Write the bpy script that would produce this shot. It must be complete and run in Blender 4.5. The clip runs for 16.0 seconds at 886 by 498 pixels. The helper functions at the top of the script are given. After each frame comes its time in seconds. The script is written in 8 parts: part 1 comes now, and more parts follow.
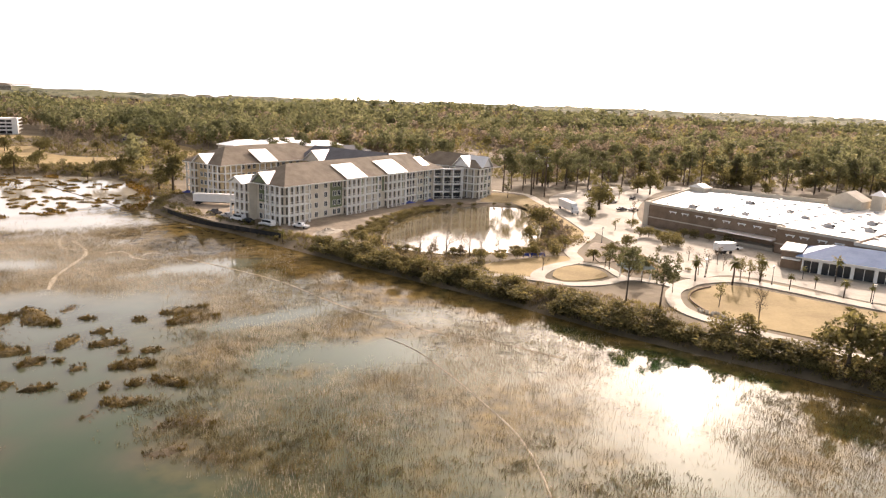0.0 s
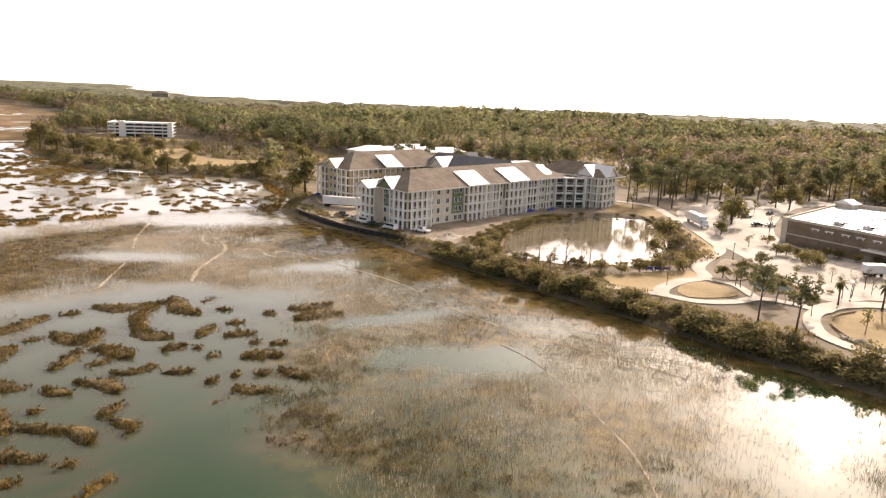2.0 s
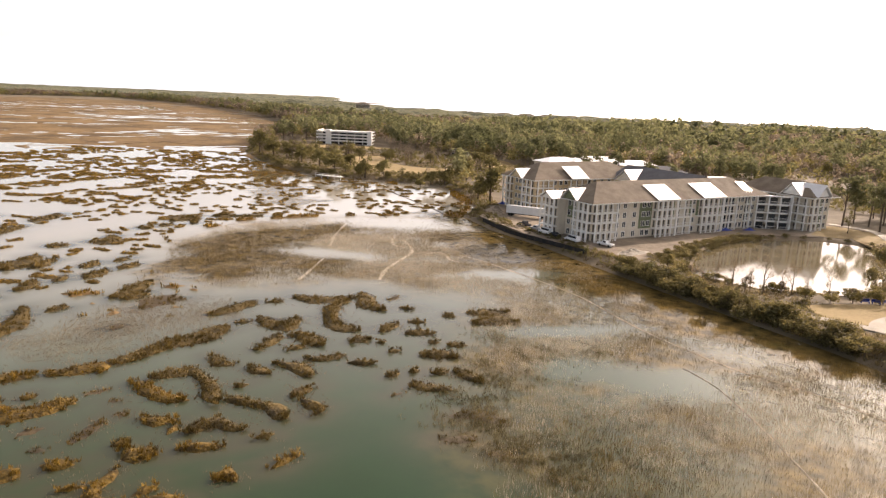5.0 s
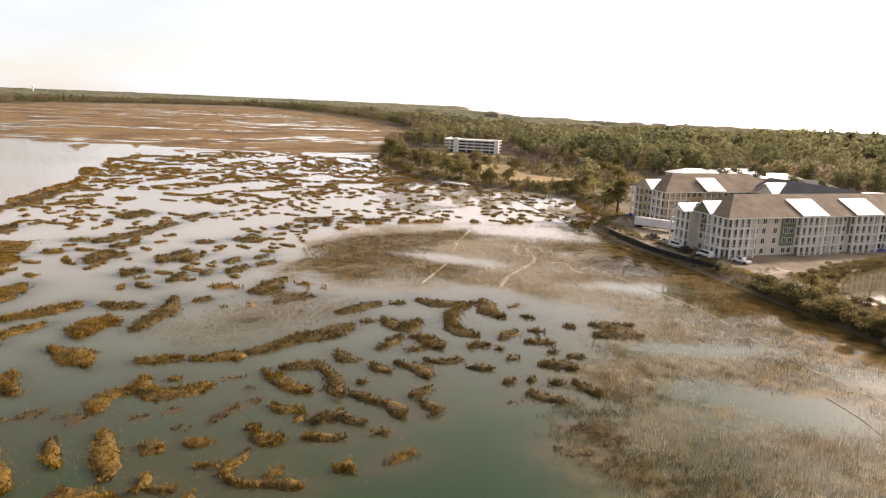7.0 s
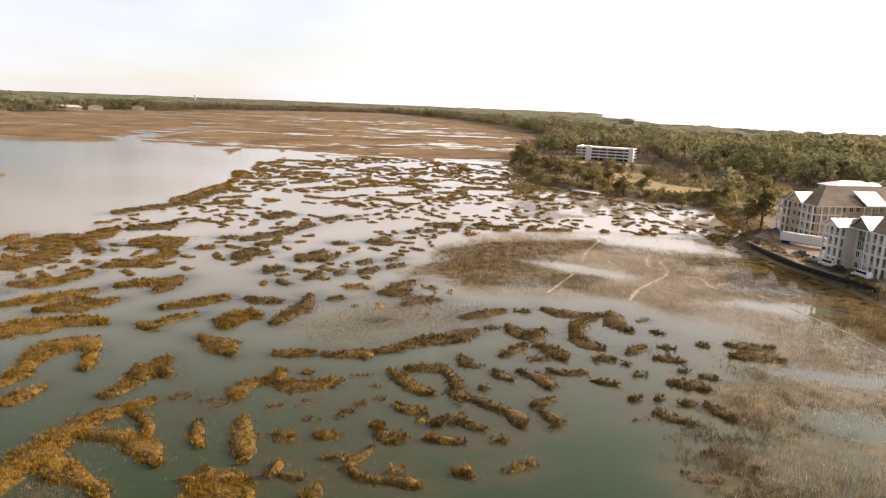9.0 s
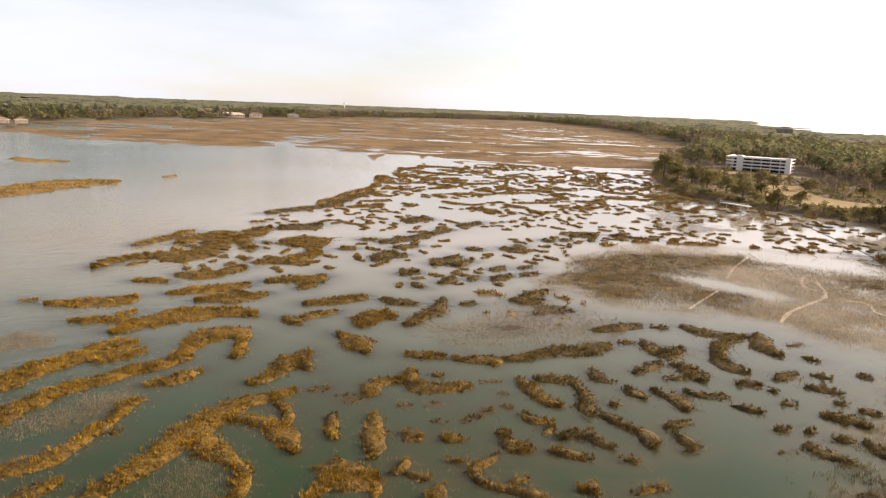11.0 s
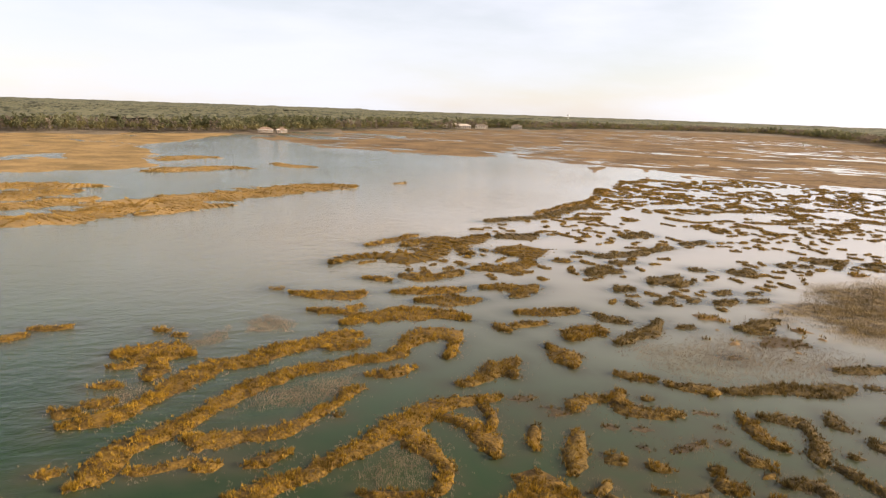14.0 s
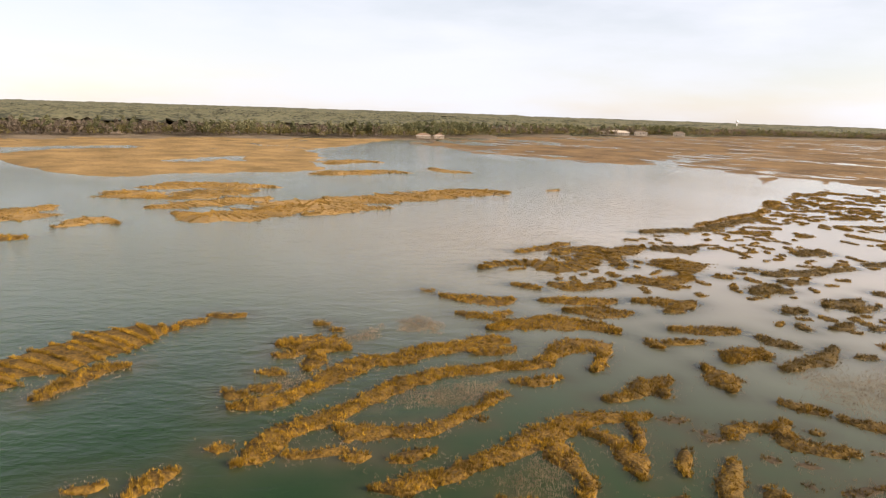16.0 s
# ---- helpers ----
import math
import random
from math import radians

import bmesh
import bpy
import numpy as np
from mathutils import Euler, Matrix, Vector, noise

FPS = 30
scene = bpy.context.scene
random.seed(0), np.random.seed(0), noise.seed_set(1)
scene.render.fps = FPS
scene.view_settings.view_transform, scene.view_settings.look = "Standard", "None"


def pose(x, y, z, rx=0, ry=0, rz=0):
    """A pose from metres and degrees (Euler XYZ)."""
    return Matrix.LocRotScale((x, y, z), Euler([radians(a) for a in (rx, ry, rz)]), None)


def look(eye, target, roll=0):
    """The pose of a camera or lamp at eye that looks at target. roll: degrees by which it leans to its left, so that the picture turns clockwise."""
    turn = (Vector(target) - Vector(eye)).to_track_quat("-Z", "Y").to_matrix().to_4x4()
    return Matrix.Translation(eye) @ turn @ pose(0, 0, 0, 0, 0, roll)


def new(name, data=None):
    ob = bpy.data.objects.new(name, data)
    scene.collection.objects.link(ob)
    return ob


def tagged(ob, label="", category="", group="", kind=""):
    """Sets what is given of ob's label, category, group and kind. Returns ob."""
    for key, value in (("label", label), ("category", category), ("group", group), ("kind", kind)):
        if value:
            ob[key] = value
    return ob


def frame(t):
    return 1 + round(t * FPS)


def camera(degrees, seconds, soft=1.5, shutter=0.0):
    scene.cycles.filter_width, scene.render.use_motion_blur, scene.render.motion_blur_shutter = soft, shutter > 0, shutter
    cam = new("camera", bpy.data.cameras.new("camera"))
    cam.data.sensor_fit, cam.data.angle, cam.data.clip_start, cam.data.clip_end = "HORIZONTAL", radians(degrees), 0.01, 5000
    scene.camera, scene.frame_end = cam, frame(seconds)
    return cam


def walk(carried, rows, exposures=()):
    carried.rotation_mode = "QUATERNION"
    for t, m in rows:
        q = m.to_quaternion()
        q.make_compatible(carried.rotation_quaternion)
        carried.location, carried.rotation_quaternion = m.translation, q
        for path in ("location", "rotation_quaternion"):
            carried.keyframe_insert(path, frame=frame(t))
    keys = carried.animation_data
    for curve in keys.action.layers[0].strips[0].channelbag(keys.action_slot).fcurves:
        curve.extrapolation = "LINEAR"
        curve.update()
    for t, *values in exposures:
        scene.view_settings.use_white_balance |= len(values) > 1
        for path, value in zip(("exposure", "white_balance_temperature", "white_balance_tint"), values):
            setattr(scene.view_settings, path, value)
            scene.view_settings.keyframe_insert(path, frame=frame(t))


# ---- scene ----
# ---- camera: a drone turning on the spot, 45 m over the marsh ----
cam = camera(65.4, 16.0, soft=1.25)
ROWS = [  # seconds, x, y, z, yaw, pitch, roll
    (0.0, -0.00, 0.00, 45.00, 0.00, -12.91, 2.41),
    (0.5, 0.01, -0.03, 44.99, 2.53, -12.87, 2.40),
    (1.0, 0.01, -0.06, 45.00, 5.07, -12.82, 2.43),
    (1.5, 0.03, -0.09, 45.01, 7.61, -12.76, 2.45),
    (2.0, 0.07, -0.12, 45.00, 10.13, -12.71, 2.47),
    (2.5, 0.11, -0.13, 45.00, 12.69, -12.67, 2.46),
    (3.0, 0.13, -0.13, 44.96, 15.21, -12.63, 2.45),
    (3.5, 0.15, -0.13, 44.89, 17.73, -12.60, 2.43),
    (4.0, 0.15, -0.13, 44.78, 20.29, -12.55, 2.44),
    (6.5, 0.39, -0.34, 44.22, 33.29, -12.17, 2.55),
    (7.0, 0.43, -0.38, 44.21, 35.90, -12.11, 2.50),
    (7.5, 0.47, -0.40, 44.27, 38.56, -12.09, 2.47),
    (8.0, 0.51, -0.42, 44.35, 41.23, -12.08, 2.38),
    (10.5, 0.78, -0.30, 44.46, 55.20, -11.88, 2.26),
    (11.0, 0.77, -0.28, 44.51, 58.10, -11.85, 2.19),
    (11.5, 0.80, -0.27, 44.51, 61.03, -11.77, 2.17),
    (12.0, 0.84, -0.26, 44.51, 63.77, -11.73, 2.14),
    (12.5, 0.91, -0.25, 44.52, 66.71, -11.68, 2.08),
    (13.0, 0.98, -0.24, 44.56, 69.70, -11.65, 2.03),
    (13.5, 1.02, -0.22, 44.62, 72.96, -11.62, 2.03),
    (14.0, 1.06, -0.20, 44.69, 76.21, -11.58, 2.03),
    (14.5, 1.08, -0.20, 44.78, 79.41, -11.56, 1.95),
    (15.0, 1.11, -0.21, 44.85, 82.60, -11.52, 1.91),
    (15.5, 1.15, -0.22, 44.89, 85.77, -11.49, 1.87),
    (16.0, 1.20, -0.24, 44.92, 88.89, -11.50, 1.88),
]


def aim(yaw, pitch, roll):
    return pose(0, 0, 0, 90 + pitch, 0, yaw) @ pose(0, 0, 0, 0, 0, roll)


walk(cam, [(t, Matrix.Translation((x, y, z)) @ aim(yaw, pitch, roll)) for t, x, y, z, yaw, pitch, roll in ROWS],
     [(0.0, 0.73, 7350, 20), (4.0, 0.60, 7350, 20), (8.0, 0.47, 7350, 20), (16.0, 0.43, 7350, 20)])

# ---- world, sun and sky ----
SUN_EL, SUN_AZ = 22.0, 21.4          # degrees; azimuth clockwise from +y
world = bpy.data.worlds.new("world")
scene.world = world
world.use_nodes = True
wt = world.node_tree
wt.nodes.clear()
w_out = wt.nodes.new("ShaderNodeOutputWorld")
w_bg = wt.nodes.new("ShaderNodeBackground")
w_sky = wt.nodes.new("ShaderNodeTexSky")
w_sky.sky_type = "NISHITA"
w_sky.sun_disc = False
w_sky.sun_elevation = radians(SUN_EL)
w_sky.sun_rotation = radians(SUN_AZ)
w_sky.altitude = 50
w_sky.dust_density = 0.3
w_co = wt.nodes.new("ShaderNodeTexCoord")
w_map = wt.nodes.new("ShaderNodeMapping")
w_map.inputs["Scale"].default_value = (1.0, 1.0, 4.5)
w_noise = wt.nodes.new("ShaderNodeTexNoise")
w_noise.inputs["Scale"].default_value = 2.6
w_noise.inputs["Detail"].default_value = 7
w_noise.inputs["Roughness"].default_value = 0.55
w_ramp = wt.nodes.new("ShaderNodeValToRGB")
w_ramp.color_ramp.elements[0].position = 0.36
w_ramp.color_ramp.elements[1].position = 0.66
w_mix = wt.nodes.new("ShaderNodeMixRGB")     # thin bright cloud veils the clear sky
w_mix.blend_type = "MIX"
w_scale = wt.nodes.new("ShaderNodeMath")
w_scale.operation = "MULTIPLY_ADD"
w_scale.inputs[1].default_value = 0.42
w_scale.inputs[2].default_value = 0.55
wt.links.new(w_co.outputs["Generated"], w_map.inputs["Vector"])
wt.links.new(w_map.outputs["Vector"], w_noise.inputs["Vector"])
wt.links.new(w_noise.outputs["Fac"], w_ramp.inputs["Fac"])
wt.links.new(w_ramp.outputs["Color"], w_scale.inputs[0])
wt.links.new(w_scale.outputs["Value"], w_mix.inputs["Fac"])
wt.links.new(w_sky.outputs["Color"], w_mix.inputs["Color1"])
w_sep = wt.nodes.new("ShaderNodeSeparateXYZ")    # the veil looks thicker towards the horizon
w_low = wt.nodes.new("ShaderNodeMapRange")
w_low.inputs["From Min"].default_value, w_low.inputs["From Max"].default_value = 0.16, 0.5
w_low.inputs["To Min"].default_value, w_low.inputs["To Max"].default_value = 1.10, 0.24
w_veil = wt.nodes.new("ShaderNodeMixRGB")
w_veil.blend_type = "MULTIPLY"
w_veil.inputs["Fac"].default_value = 1.0
w_veil.inputs["Color1"].default_value = (5.55, 6.5, 7.6, 1)
wt.links.new(w_co.outputs["Generated"], w_sep.inputs["Vector"])
wt.links.new(w_sep.outputs["Z"], w_low.inputs["Value"])
wt.links.new(w_low.outputs["Result"], w_veil.inputs["Color2"])
wt.links.new(w_veil.outputs["Color"], w_mix.inputs["Color2"])
# thin cloud scatters forward: a broad pale glow round the sun
w_dot = wt.nodes.new("ShaderNodeVectorMath")
w_dot.operation = "DOT_PRODUCT"
w_norm = wt.nodes.new("ShaderNodeVectorMath")
w_norm.operation = "NORMALIZE"
w_dot.inputs[1].default_value = (math.cos(radians(SUN_EL)) * math.sin(radians(SUN_AZ)), math.cos(radians(SUN_EL)) * math.cos(radians(SUN_AZ)), math.sin(radians(SUN_EL)))
w_pos = wt.nodes.new("ShaderNodeMath")
w_pos.operation = "MAXIMUM"
w_pos.inputs[1].default_value = 0.0
w_pow = wt.nodes.new("ShaderNodeMath")
w_pow.operation = "POWER"
w_pow.inputs[1].default_value = 2.2
w_glow = wt.nodes.new("ShaderNodeMixRGB")
w_glow.blend_type = "ADD"
w_glow.inputs["Color2"].default_value = (12.6, 11.6, 10.6, 1)
wt.links.new(w_co.outputs["Generated"], w_norm.inputs[0])
wt.links.new(w_norm.outputs["Vector"], w_dot.inputs[0])
wt.links.new(w_dot.outputs["Value"], w_pos.inputs[0])
wt.links.new(w_pos.outputs["Value"], w_pow.inputs[0])
wt.links.new(w_pow.outputs["Value"], w_glow.inputs["Fac"])
wt.links.new(w_mix.outputs["Color"], w_glow.inputs["Color1"])
w_near = wt.nodes.new("ShaderNodeMath")
w_near.operation = "POWER"
w_near.inputs[1].default_value = 20.0
w_halo = wt.nodes.new("ShaderNodeMixRGB")    # the brighter halo close to the sun
w_halo.blend_type = "ADD"
w_halo.inputs["Color2"].default_value = (60.0, 52.0, 44.0, 1)
wt.links.new(w_pos.outputs["Value"], w_near.inputs[0])
wt.links.new(w_near.outputs["Value"], w_halo.inputs["Fac"])
wt.links.new(w_glow.outputs["Color"], w_halo.inputs["Color1"])
wt.links.new(w_halo.outputs["Color"], w_bg.inputs["Color"])
wt.links.new(w_bg.outputs["Background"], w_out.inputs["Surface"])
w_bg.inputs["Strength"].default_value = 0.105

sun_data = bpy.data.lights.new("sun", "SUN")
sun_data.energy = 4.0
sun_data.angle = radians(0.6)
sun_data.color = (1.0, 0.92, 0.82)
sun = new("sun", sun_data)
se, sa = radians(SUN_EL), radians(SUN_AZ)
SUN_DIR = Vector((math.cos(se) * math.sin(sa), math.cos(se) * math.cos(sa), math.sin(se)))
sun.matrix_world = look(SUN_DIR * 900, (0, 0, 0))


# ---- materials ----
def material(name, a, b, scale=1.0, rough=0.8, metal=0.0, bump=0.0, bump_scale=20.0, fine=None, fine_amount=0.3, island=0.0, objvar=0.0, spec=0.3):
    """Two-scale noise material: colours a and b mixed by coarse and fine noise in metres."""
    m = bpy.data.materials.new(name)
    m.use_nodes = True
    nt = m.node_tree
    bs = nt.nodes["Principled BSDF"]
    co = nt.nodes.new("ShaderNodeTexCoord")
    n1 = nt.nodes.new("ShaderNodeTexNoise")
    n1.inputs["Scale"].default_value = scale
    n1.inputs["Detail"].default_value = 5
    n1.inputs["Roughness"].default_value = 0.6
    n2 = nt.nodes.new("ShaderNodeTexNoise")
    n2.inputs["Scale"].default_value = fine or scale * 9
    n2.inputs["Detail"].default_value = 3
    nt.links.new(co.outputs["Object"], n1.inputs["Vector"])
    nt.links.new(co.outputs["Object"], n2.inputs["Vector"])
    add = nt.nodes.new("ShaderNodeMath")
    add.operation = "MULTIPLY_ADD"
    nt.links.new(n2.outputs["Fac"], add.inputs[0])
    add.inputs[1].default_value = fine_amount
    nt.links.new(n1.outputs["Fac"], add.inputs[2])
    ramp = nt.nodes.new("ShaderNodeValToRGB")
    ramp.color_ramp.elements[0].position = 0.36 + fine_amount / 2
    ramp.color_ramp.elements[1].position = 0.64 + fine_amount / 2
    ramp.color_ramp.elements[0].color = (*a, 1)
    ramp.color_ramp.elements[1].color = (*b, 1)
    nt.links.new(add.outputs["Value"], ramp.inputs["Fac"])
    last = ramp.outputs["Color"]
    for amount, node, socket in ((island, "ShaderNodeNewGeometry", "Random Per Island"), (objvar, "ShaderNodeObjectInfo", "Random")):
        if amount:
            rnd = nt.nodes.new(node)
            mr = nt.nodes.new("ShaderNodeMapRange")
            mr.inputs["To Min"].default_value, mr.inputs["To Max"].default_value = 1 - amount, 1 + amount
            nt.links.new(rnd.outputs[socket], mr.inputs["Value"])
            mul = nt.nodes.new("ShaderNodeMixRGB")
            mul.blend_type = "MULTIPLY"
            mul.inputs["Fac"].default_value = 1
            nt.links.new(last, mul.inputs["Color1"])
            nt.links.new(mr.outputs["Result"], mul.inputs["Color2"])
            last = mul.outputs["Color"]
    nt.links.new(last, bs.inputs["Base Color"])
    bs.inputs["Roughness"].default_value = rough
    bs.inputs["Metallic"].default_value = metal
    bs.inputs["Specular IOR Level"].default_value = spec
    if bump:
        bn = nt.nodes.new("ShaderNodeTexNoise")
        bn.inputs["Scale"].default_value = bump_scale
        bn.inputs["Detail"].default_value = 4
        bp = nt.nodes.new("ShaderNodeBump")
        bp.inputs["Strength"].default_value = bump
        bp.inputs["Distance"].default_value = 0.3
        nt.links.new(co.outputs["Object"], bn.inputs["Vector"])
        nt.links.new(bn.outputs["Fac"], bp.inputs["Height"])
        nt.links.new(bp.outputs["Normal"], bs.inputs["Normal"])
    return m


def leafy(name, a, b, scale=0.15, island=0.35, objvar=0.0, through_light=0.5, glow=(1.0, 1.0, 1.0)):
    """Leaf and blade material: some light passes through the thin blades."""
    m = material(name, a, b, scale, rough=0.7, island=island, objvar=objvar, spec=0.2)
    nt = m.node_tree
    bs, out = nt.nodes["Principled BSDF"], nt.nodes["Material Output"]
    tr = nt.nodes.new("ShaderNodeBsdfTranslucent")
    warm = nt.nodes.new("ShaderNodeMixRGB")      # transmitted colour times glow, standing in for sunlit haze over backlit foliage
    warm.blend_type = "MULTIPLY"
    warm.inputs["Fac"].default_value = 1
    warm.inputs["Color2"].default_value = (*glow, 1)
    nt.links.new(bs.inputs["Base Color"].links[0].from_socket, warm.inputs["Color1"])
    nt.links.new(warm.outputs["Color"], tr.inputs["Color"])
    mx = nt.nodes.new("ShaderNodeMixShader")
    mx.inputs["Fac"].default_value = through_light
    nt.links.new(bs.outputs["BSDF"], mx.inputs[1])
    nt.links.new(tr.outputs["BSDF"], mx.inputs[2])
    nt.links.new(mx.outputs["Shader"], out.inputs["Surface"])
    return m


def water_material(name, a, b, rough, ripple, wave=0.25, sheltered=False):
    m = material(name, a, b, 0.012, rough=rough, fine=0.06, spec=0.5)
    nt = m.node_tree
    bs = nt.nodes["Principled BSDF"]
    bs.inputs["IOR"].default_value = 1.33
    co = nt.nodes.new("ShaderNodeTexCoord")
    mp = nt.nodes.new("ShaderNodeMapping")
    mp.inputs["Rotation"].default_value = (0, 0, radians(35))
    mp.inputs["Scale"].default_value = (1.0, 0.55, 1.0)
    n1 = nt.nodes.new("ShaderNodeTexNoise")
    n1.inputs["Scale"].default_value = wave
    n1.inputs["Detail"].default_value = 5
    n1.inputs["Roughness"].default_value = 0.65
    n2 = nt.nodes.new("ShaderNodeTexNoise")      # calm and ruffled stretches
    n2.inputs["Scale"].default_value = 0.010
    mul = nt.nodes.new("ShaderNodeMath")
    mul.operation = "MULTIPLY"
    bp = nt.nodes.new("ShaderNodeBump")
    bp.inputs["Strength"].default_value = ripple
    bp.inputs["Distance"].default_value = 0.5
    nt.links.new(co.outputs["Object"], mp.inputs["Vector"])
    nt.links.new(mp.outputs["Vector"], n1.inputs["Vector"])
    nt.links.new(co.outputs["Object"], n2.inputs["Vector"])
    n3 = nt.nodes.new("ShaderNodeTexNoise")      # longer wind waves under the ripples
    n3.inputs["Scale"].default_value = wave * 0.36
    n3.inputs["Detail"].default_value = 3
    both = nt.nodes.new("ShaderNodeMath")
    both.operation = "MULTIPLY_ADD"
    both.inputs[1].default_value = 1.7
    nt.links.new(mp.outputs["Vector"], n3.inputs["Vector"])
    nt.links.new(n3.outputs["Fac"], both.inputs[0])
    nt.links.new(n1.outputs["Fac"], both.inputs[2])
    nt.links.new(both.outputs["Value"], mul.inputs[0])
    nt.links.new(n2.outputs["Fac"], mul.inputs[1])
    nt.links.new(mul.outputs["Value"], bp.inputs["Height"])
    if sheltered:                                # wind ruffles the channel; the shallows behind the islands lie calm
        dot = nt.nodes.new("ShaderNodeVectorMath")
        dot.operation = "DOT_PRODUCT"
        dot.inputs[1].default_value = (0.568, 0.823, 0)
        mr = nt.nodes.new("ShaderNodeMapRange")
        mr.interpolation_type = "SMOOTHSTEP"
        mr.inputs["From Min"].default_value, mr.inputs["From Max"].default_value = -115, -35
        mr.inputs["To Min"].default_value, mr.inputs["To Max"].default_value = ripple, ripple * 0.04
        nt.links.new(co.outputs["Object"], dot.inputs[0])
        nt.links.new(dot.outputs["Value"], mr.inputs["Value"])
        nt.links.new(mr.outputs["Result"], bp.inputs["Strength"])
        rr_ = nt.nodes.new("ShaderNodeMapRange")
        rr_.inputs["From Min"].default_value, rr_.inputs["From Max"].default_value = ripple * 0.04, ripple
        rr_.inputs["To Min"].default_value, rr_.inputs["To Max"].default_value = rough, 0.08
        nt.links.new(mr.outputs["Result"], rr_.inputs["Value"])
        nt.links.new(rr_.outputs["Result"], bs.inputs["Roughness"])
        silt = nt.nodes.new("ShaderNodeVectorMath")      # pale silt of the inner marsh, with the sky's sheen painted into its colour
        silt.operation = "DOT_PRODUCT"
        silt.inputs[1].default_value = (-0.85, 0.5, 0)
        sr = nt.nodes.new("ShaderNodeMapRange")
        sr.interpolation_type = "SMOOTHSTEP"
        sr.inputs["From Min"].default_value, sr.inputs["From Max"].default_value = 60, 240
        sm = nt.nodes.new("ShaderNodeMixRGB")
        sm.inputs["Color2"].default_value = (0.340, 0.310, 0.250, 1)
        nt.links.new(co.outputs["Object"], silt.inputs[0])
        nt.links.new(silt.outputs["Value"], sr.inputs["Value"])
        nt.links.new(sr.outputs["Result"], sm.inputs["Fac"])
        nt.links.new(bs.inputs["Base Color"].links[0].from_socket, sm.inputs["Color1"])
        cm = nt.nodes.new("ShaderNodeMixRGB")            # the stirred channel carries grey-green silt
        cr = nt.nodes.new("ShaderNodeMapRange")
        cr.interpolation_type = "SMOOTHSTEP"
        cr.inputs["From Min"].default_value, cr.inputs["From Max"].default_value = -60, -260
        cm.inputs["Color2"].default_value = (0.112, 0.140, 0.100, 1)
        nt.links.new(dot.outputs["Value"], cr.inputs["Value"])
        nt.links.new(cr.outputs["Result"], cm.inputs["Fac"])
        nt.links.new(sm.outputs["Color"], cm.inputs["Color1"])
        last = cm.outputs["Color"]                       # what lies on the bed shows through: pale silt, brown algae
        grain = nt.nodes.new("ShaderNodeTexNoise")
        grain.inputs["Scale"].default_value = 0.35
        grain.inputs["Detail"].default_value = 6
        nt.links.new(co.outputs["Object"], grain.inputs["Vector"])
        alg = nt.nodes.new("ShaderNodeAttribute")
        alg.attribute_name = "algae"
        brown = nt.nodes.new("ShaderNodeValToRGB")
        brown.color_ramp.elements[0].position, brown.color_ramp.elements[1].position = 0.35, 0.68
        brown.color_ramp.elements[0].color, brown.color_ramp.elements[1].color = (0.064, 0.047, 0.020, 1), (0.215, 0.146, 0.050, 1)
        nt.links.new(grain.outputs["Fac"], brown.inputs["Fac"])
        for name_, socket in (("shoal", None), ("algae", brown.outputs["Color"])):
            at = nt.nodes.new("ShaderNodeAttribute")
            at.attribute_name = name_
            mixc = nt.nodes.new("ShaderNodeMixRGB")
            nt.links.new(at.outputs["Fac"], mixc.inputs["Fac"])
            nt.links.new(last, mixc.inputs["Color1"])
            if socket:
                nt.links.new(socket, mixc.inputs["Color2"])
            else:
                mixc.inputs["Color2"].default_value = (0.055, 0.056, 0.030, 1)
            last = mixc.outputs["Color"]
        nt.links.new(last, bs.inputs["Base Color"])
        gl = nt.nodes.new("ShaderNodeMapRange")          # mats of algae break the mirror of the surface
        gl.inputs["To Min"].default_value, gl.inputs["To Max"].default_value = 0.5, 0.06
        nt.links.new(alg.outputs["Fac"], gl.inputs["Value"])
        nt.links.new(gl.outputs["Result"], bs.inputs["Specular IOR Level"])
    nt.links.new(bp.outputs["Normal"], bs.inputs["Normal"])
    return m


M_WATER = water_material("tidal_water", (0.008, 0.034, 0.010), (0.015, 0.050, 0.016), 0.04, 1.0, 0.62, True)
M_POND = water_material("pond_water", (0.135, 0.108, 0.060), (0.185, 0.148, 0.085), 0.07, 0.10)
M_GROUND = material("sandy_ground", (0.105, 0.083, 0.052), (0.22, 0.172, 0.115), 0.03, rough=0.95, bump=0.4, bump_scale=0.6)
M_MUD = material("marsh_mud", (0.045, 0.032, 0.015), (0.09, 0.063, 0.03), 0.05, rough=0.7, bump=0.5, bump_scale=1.2)
M_GOLDMEADOW = material("golden_meadow", (0.165, 0.105, 0.032), (0.35, 0.225, 0.085), 0.03, rough=0.95, fine=0.4, fine_amount=0.35, bump=0.8, bump_scale=0.9)
M_MEADOW = material("marsh_meadow", (0.095, 0.057, 0.021), (0.235, 0.146, 0.058), 0.02, rough=0.95, fine=0.25, fine_amount=0.5, bump=0.8, bump_scale=0.9)
M_CREEKSHEEN = material("straw_wrack", (0.36, 0.30, 0.22), (0.52, 0.445, 0.34), 0.5, rough=0.9)
M_THATCH = material("golden_thatch", (0.055, 0.032, 0.006), (0.200, 0.115, 0.020), 0.35, rough=0.95, fine=2.2, fine_amount=0.7, bump=1.0, bump_scale=2.5)
M_OCHRETHATCH = material("ochre_thatch", (0.048, 0.030, 0.007), (0.165, 0.102, 0.022), 0.35, rough=0.95, fine=2.2, fine_amount=0.7, bump=1.0, bump_scale=2.5)
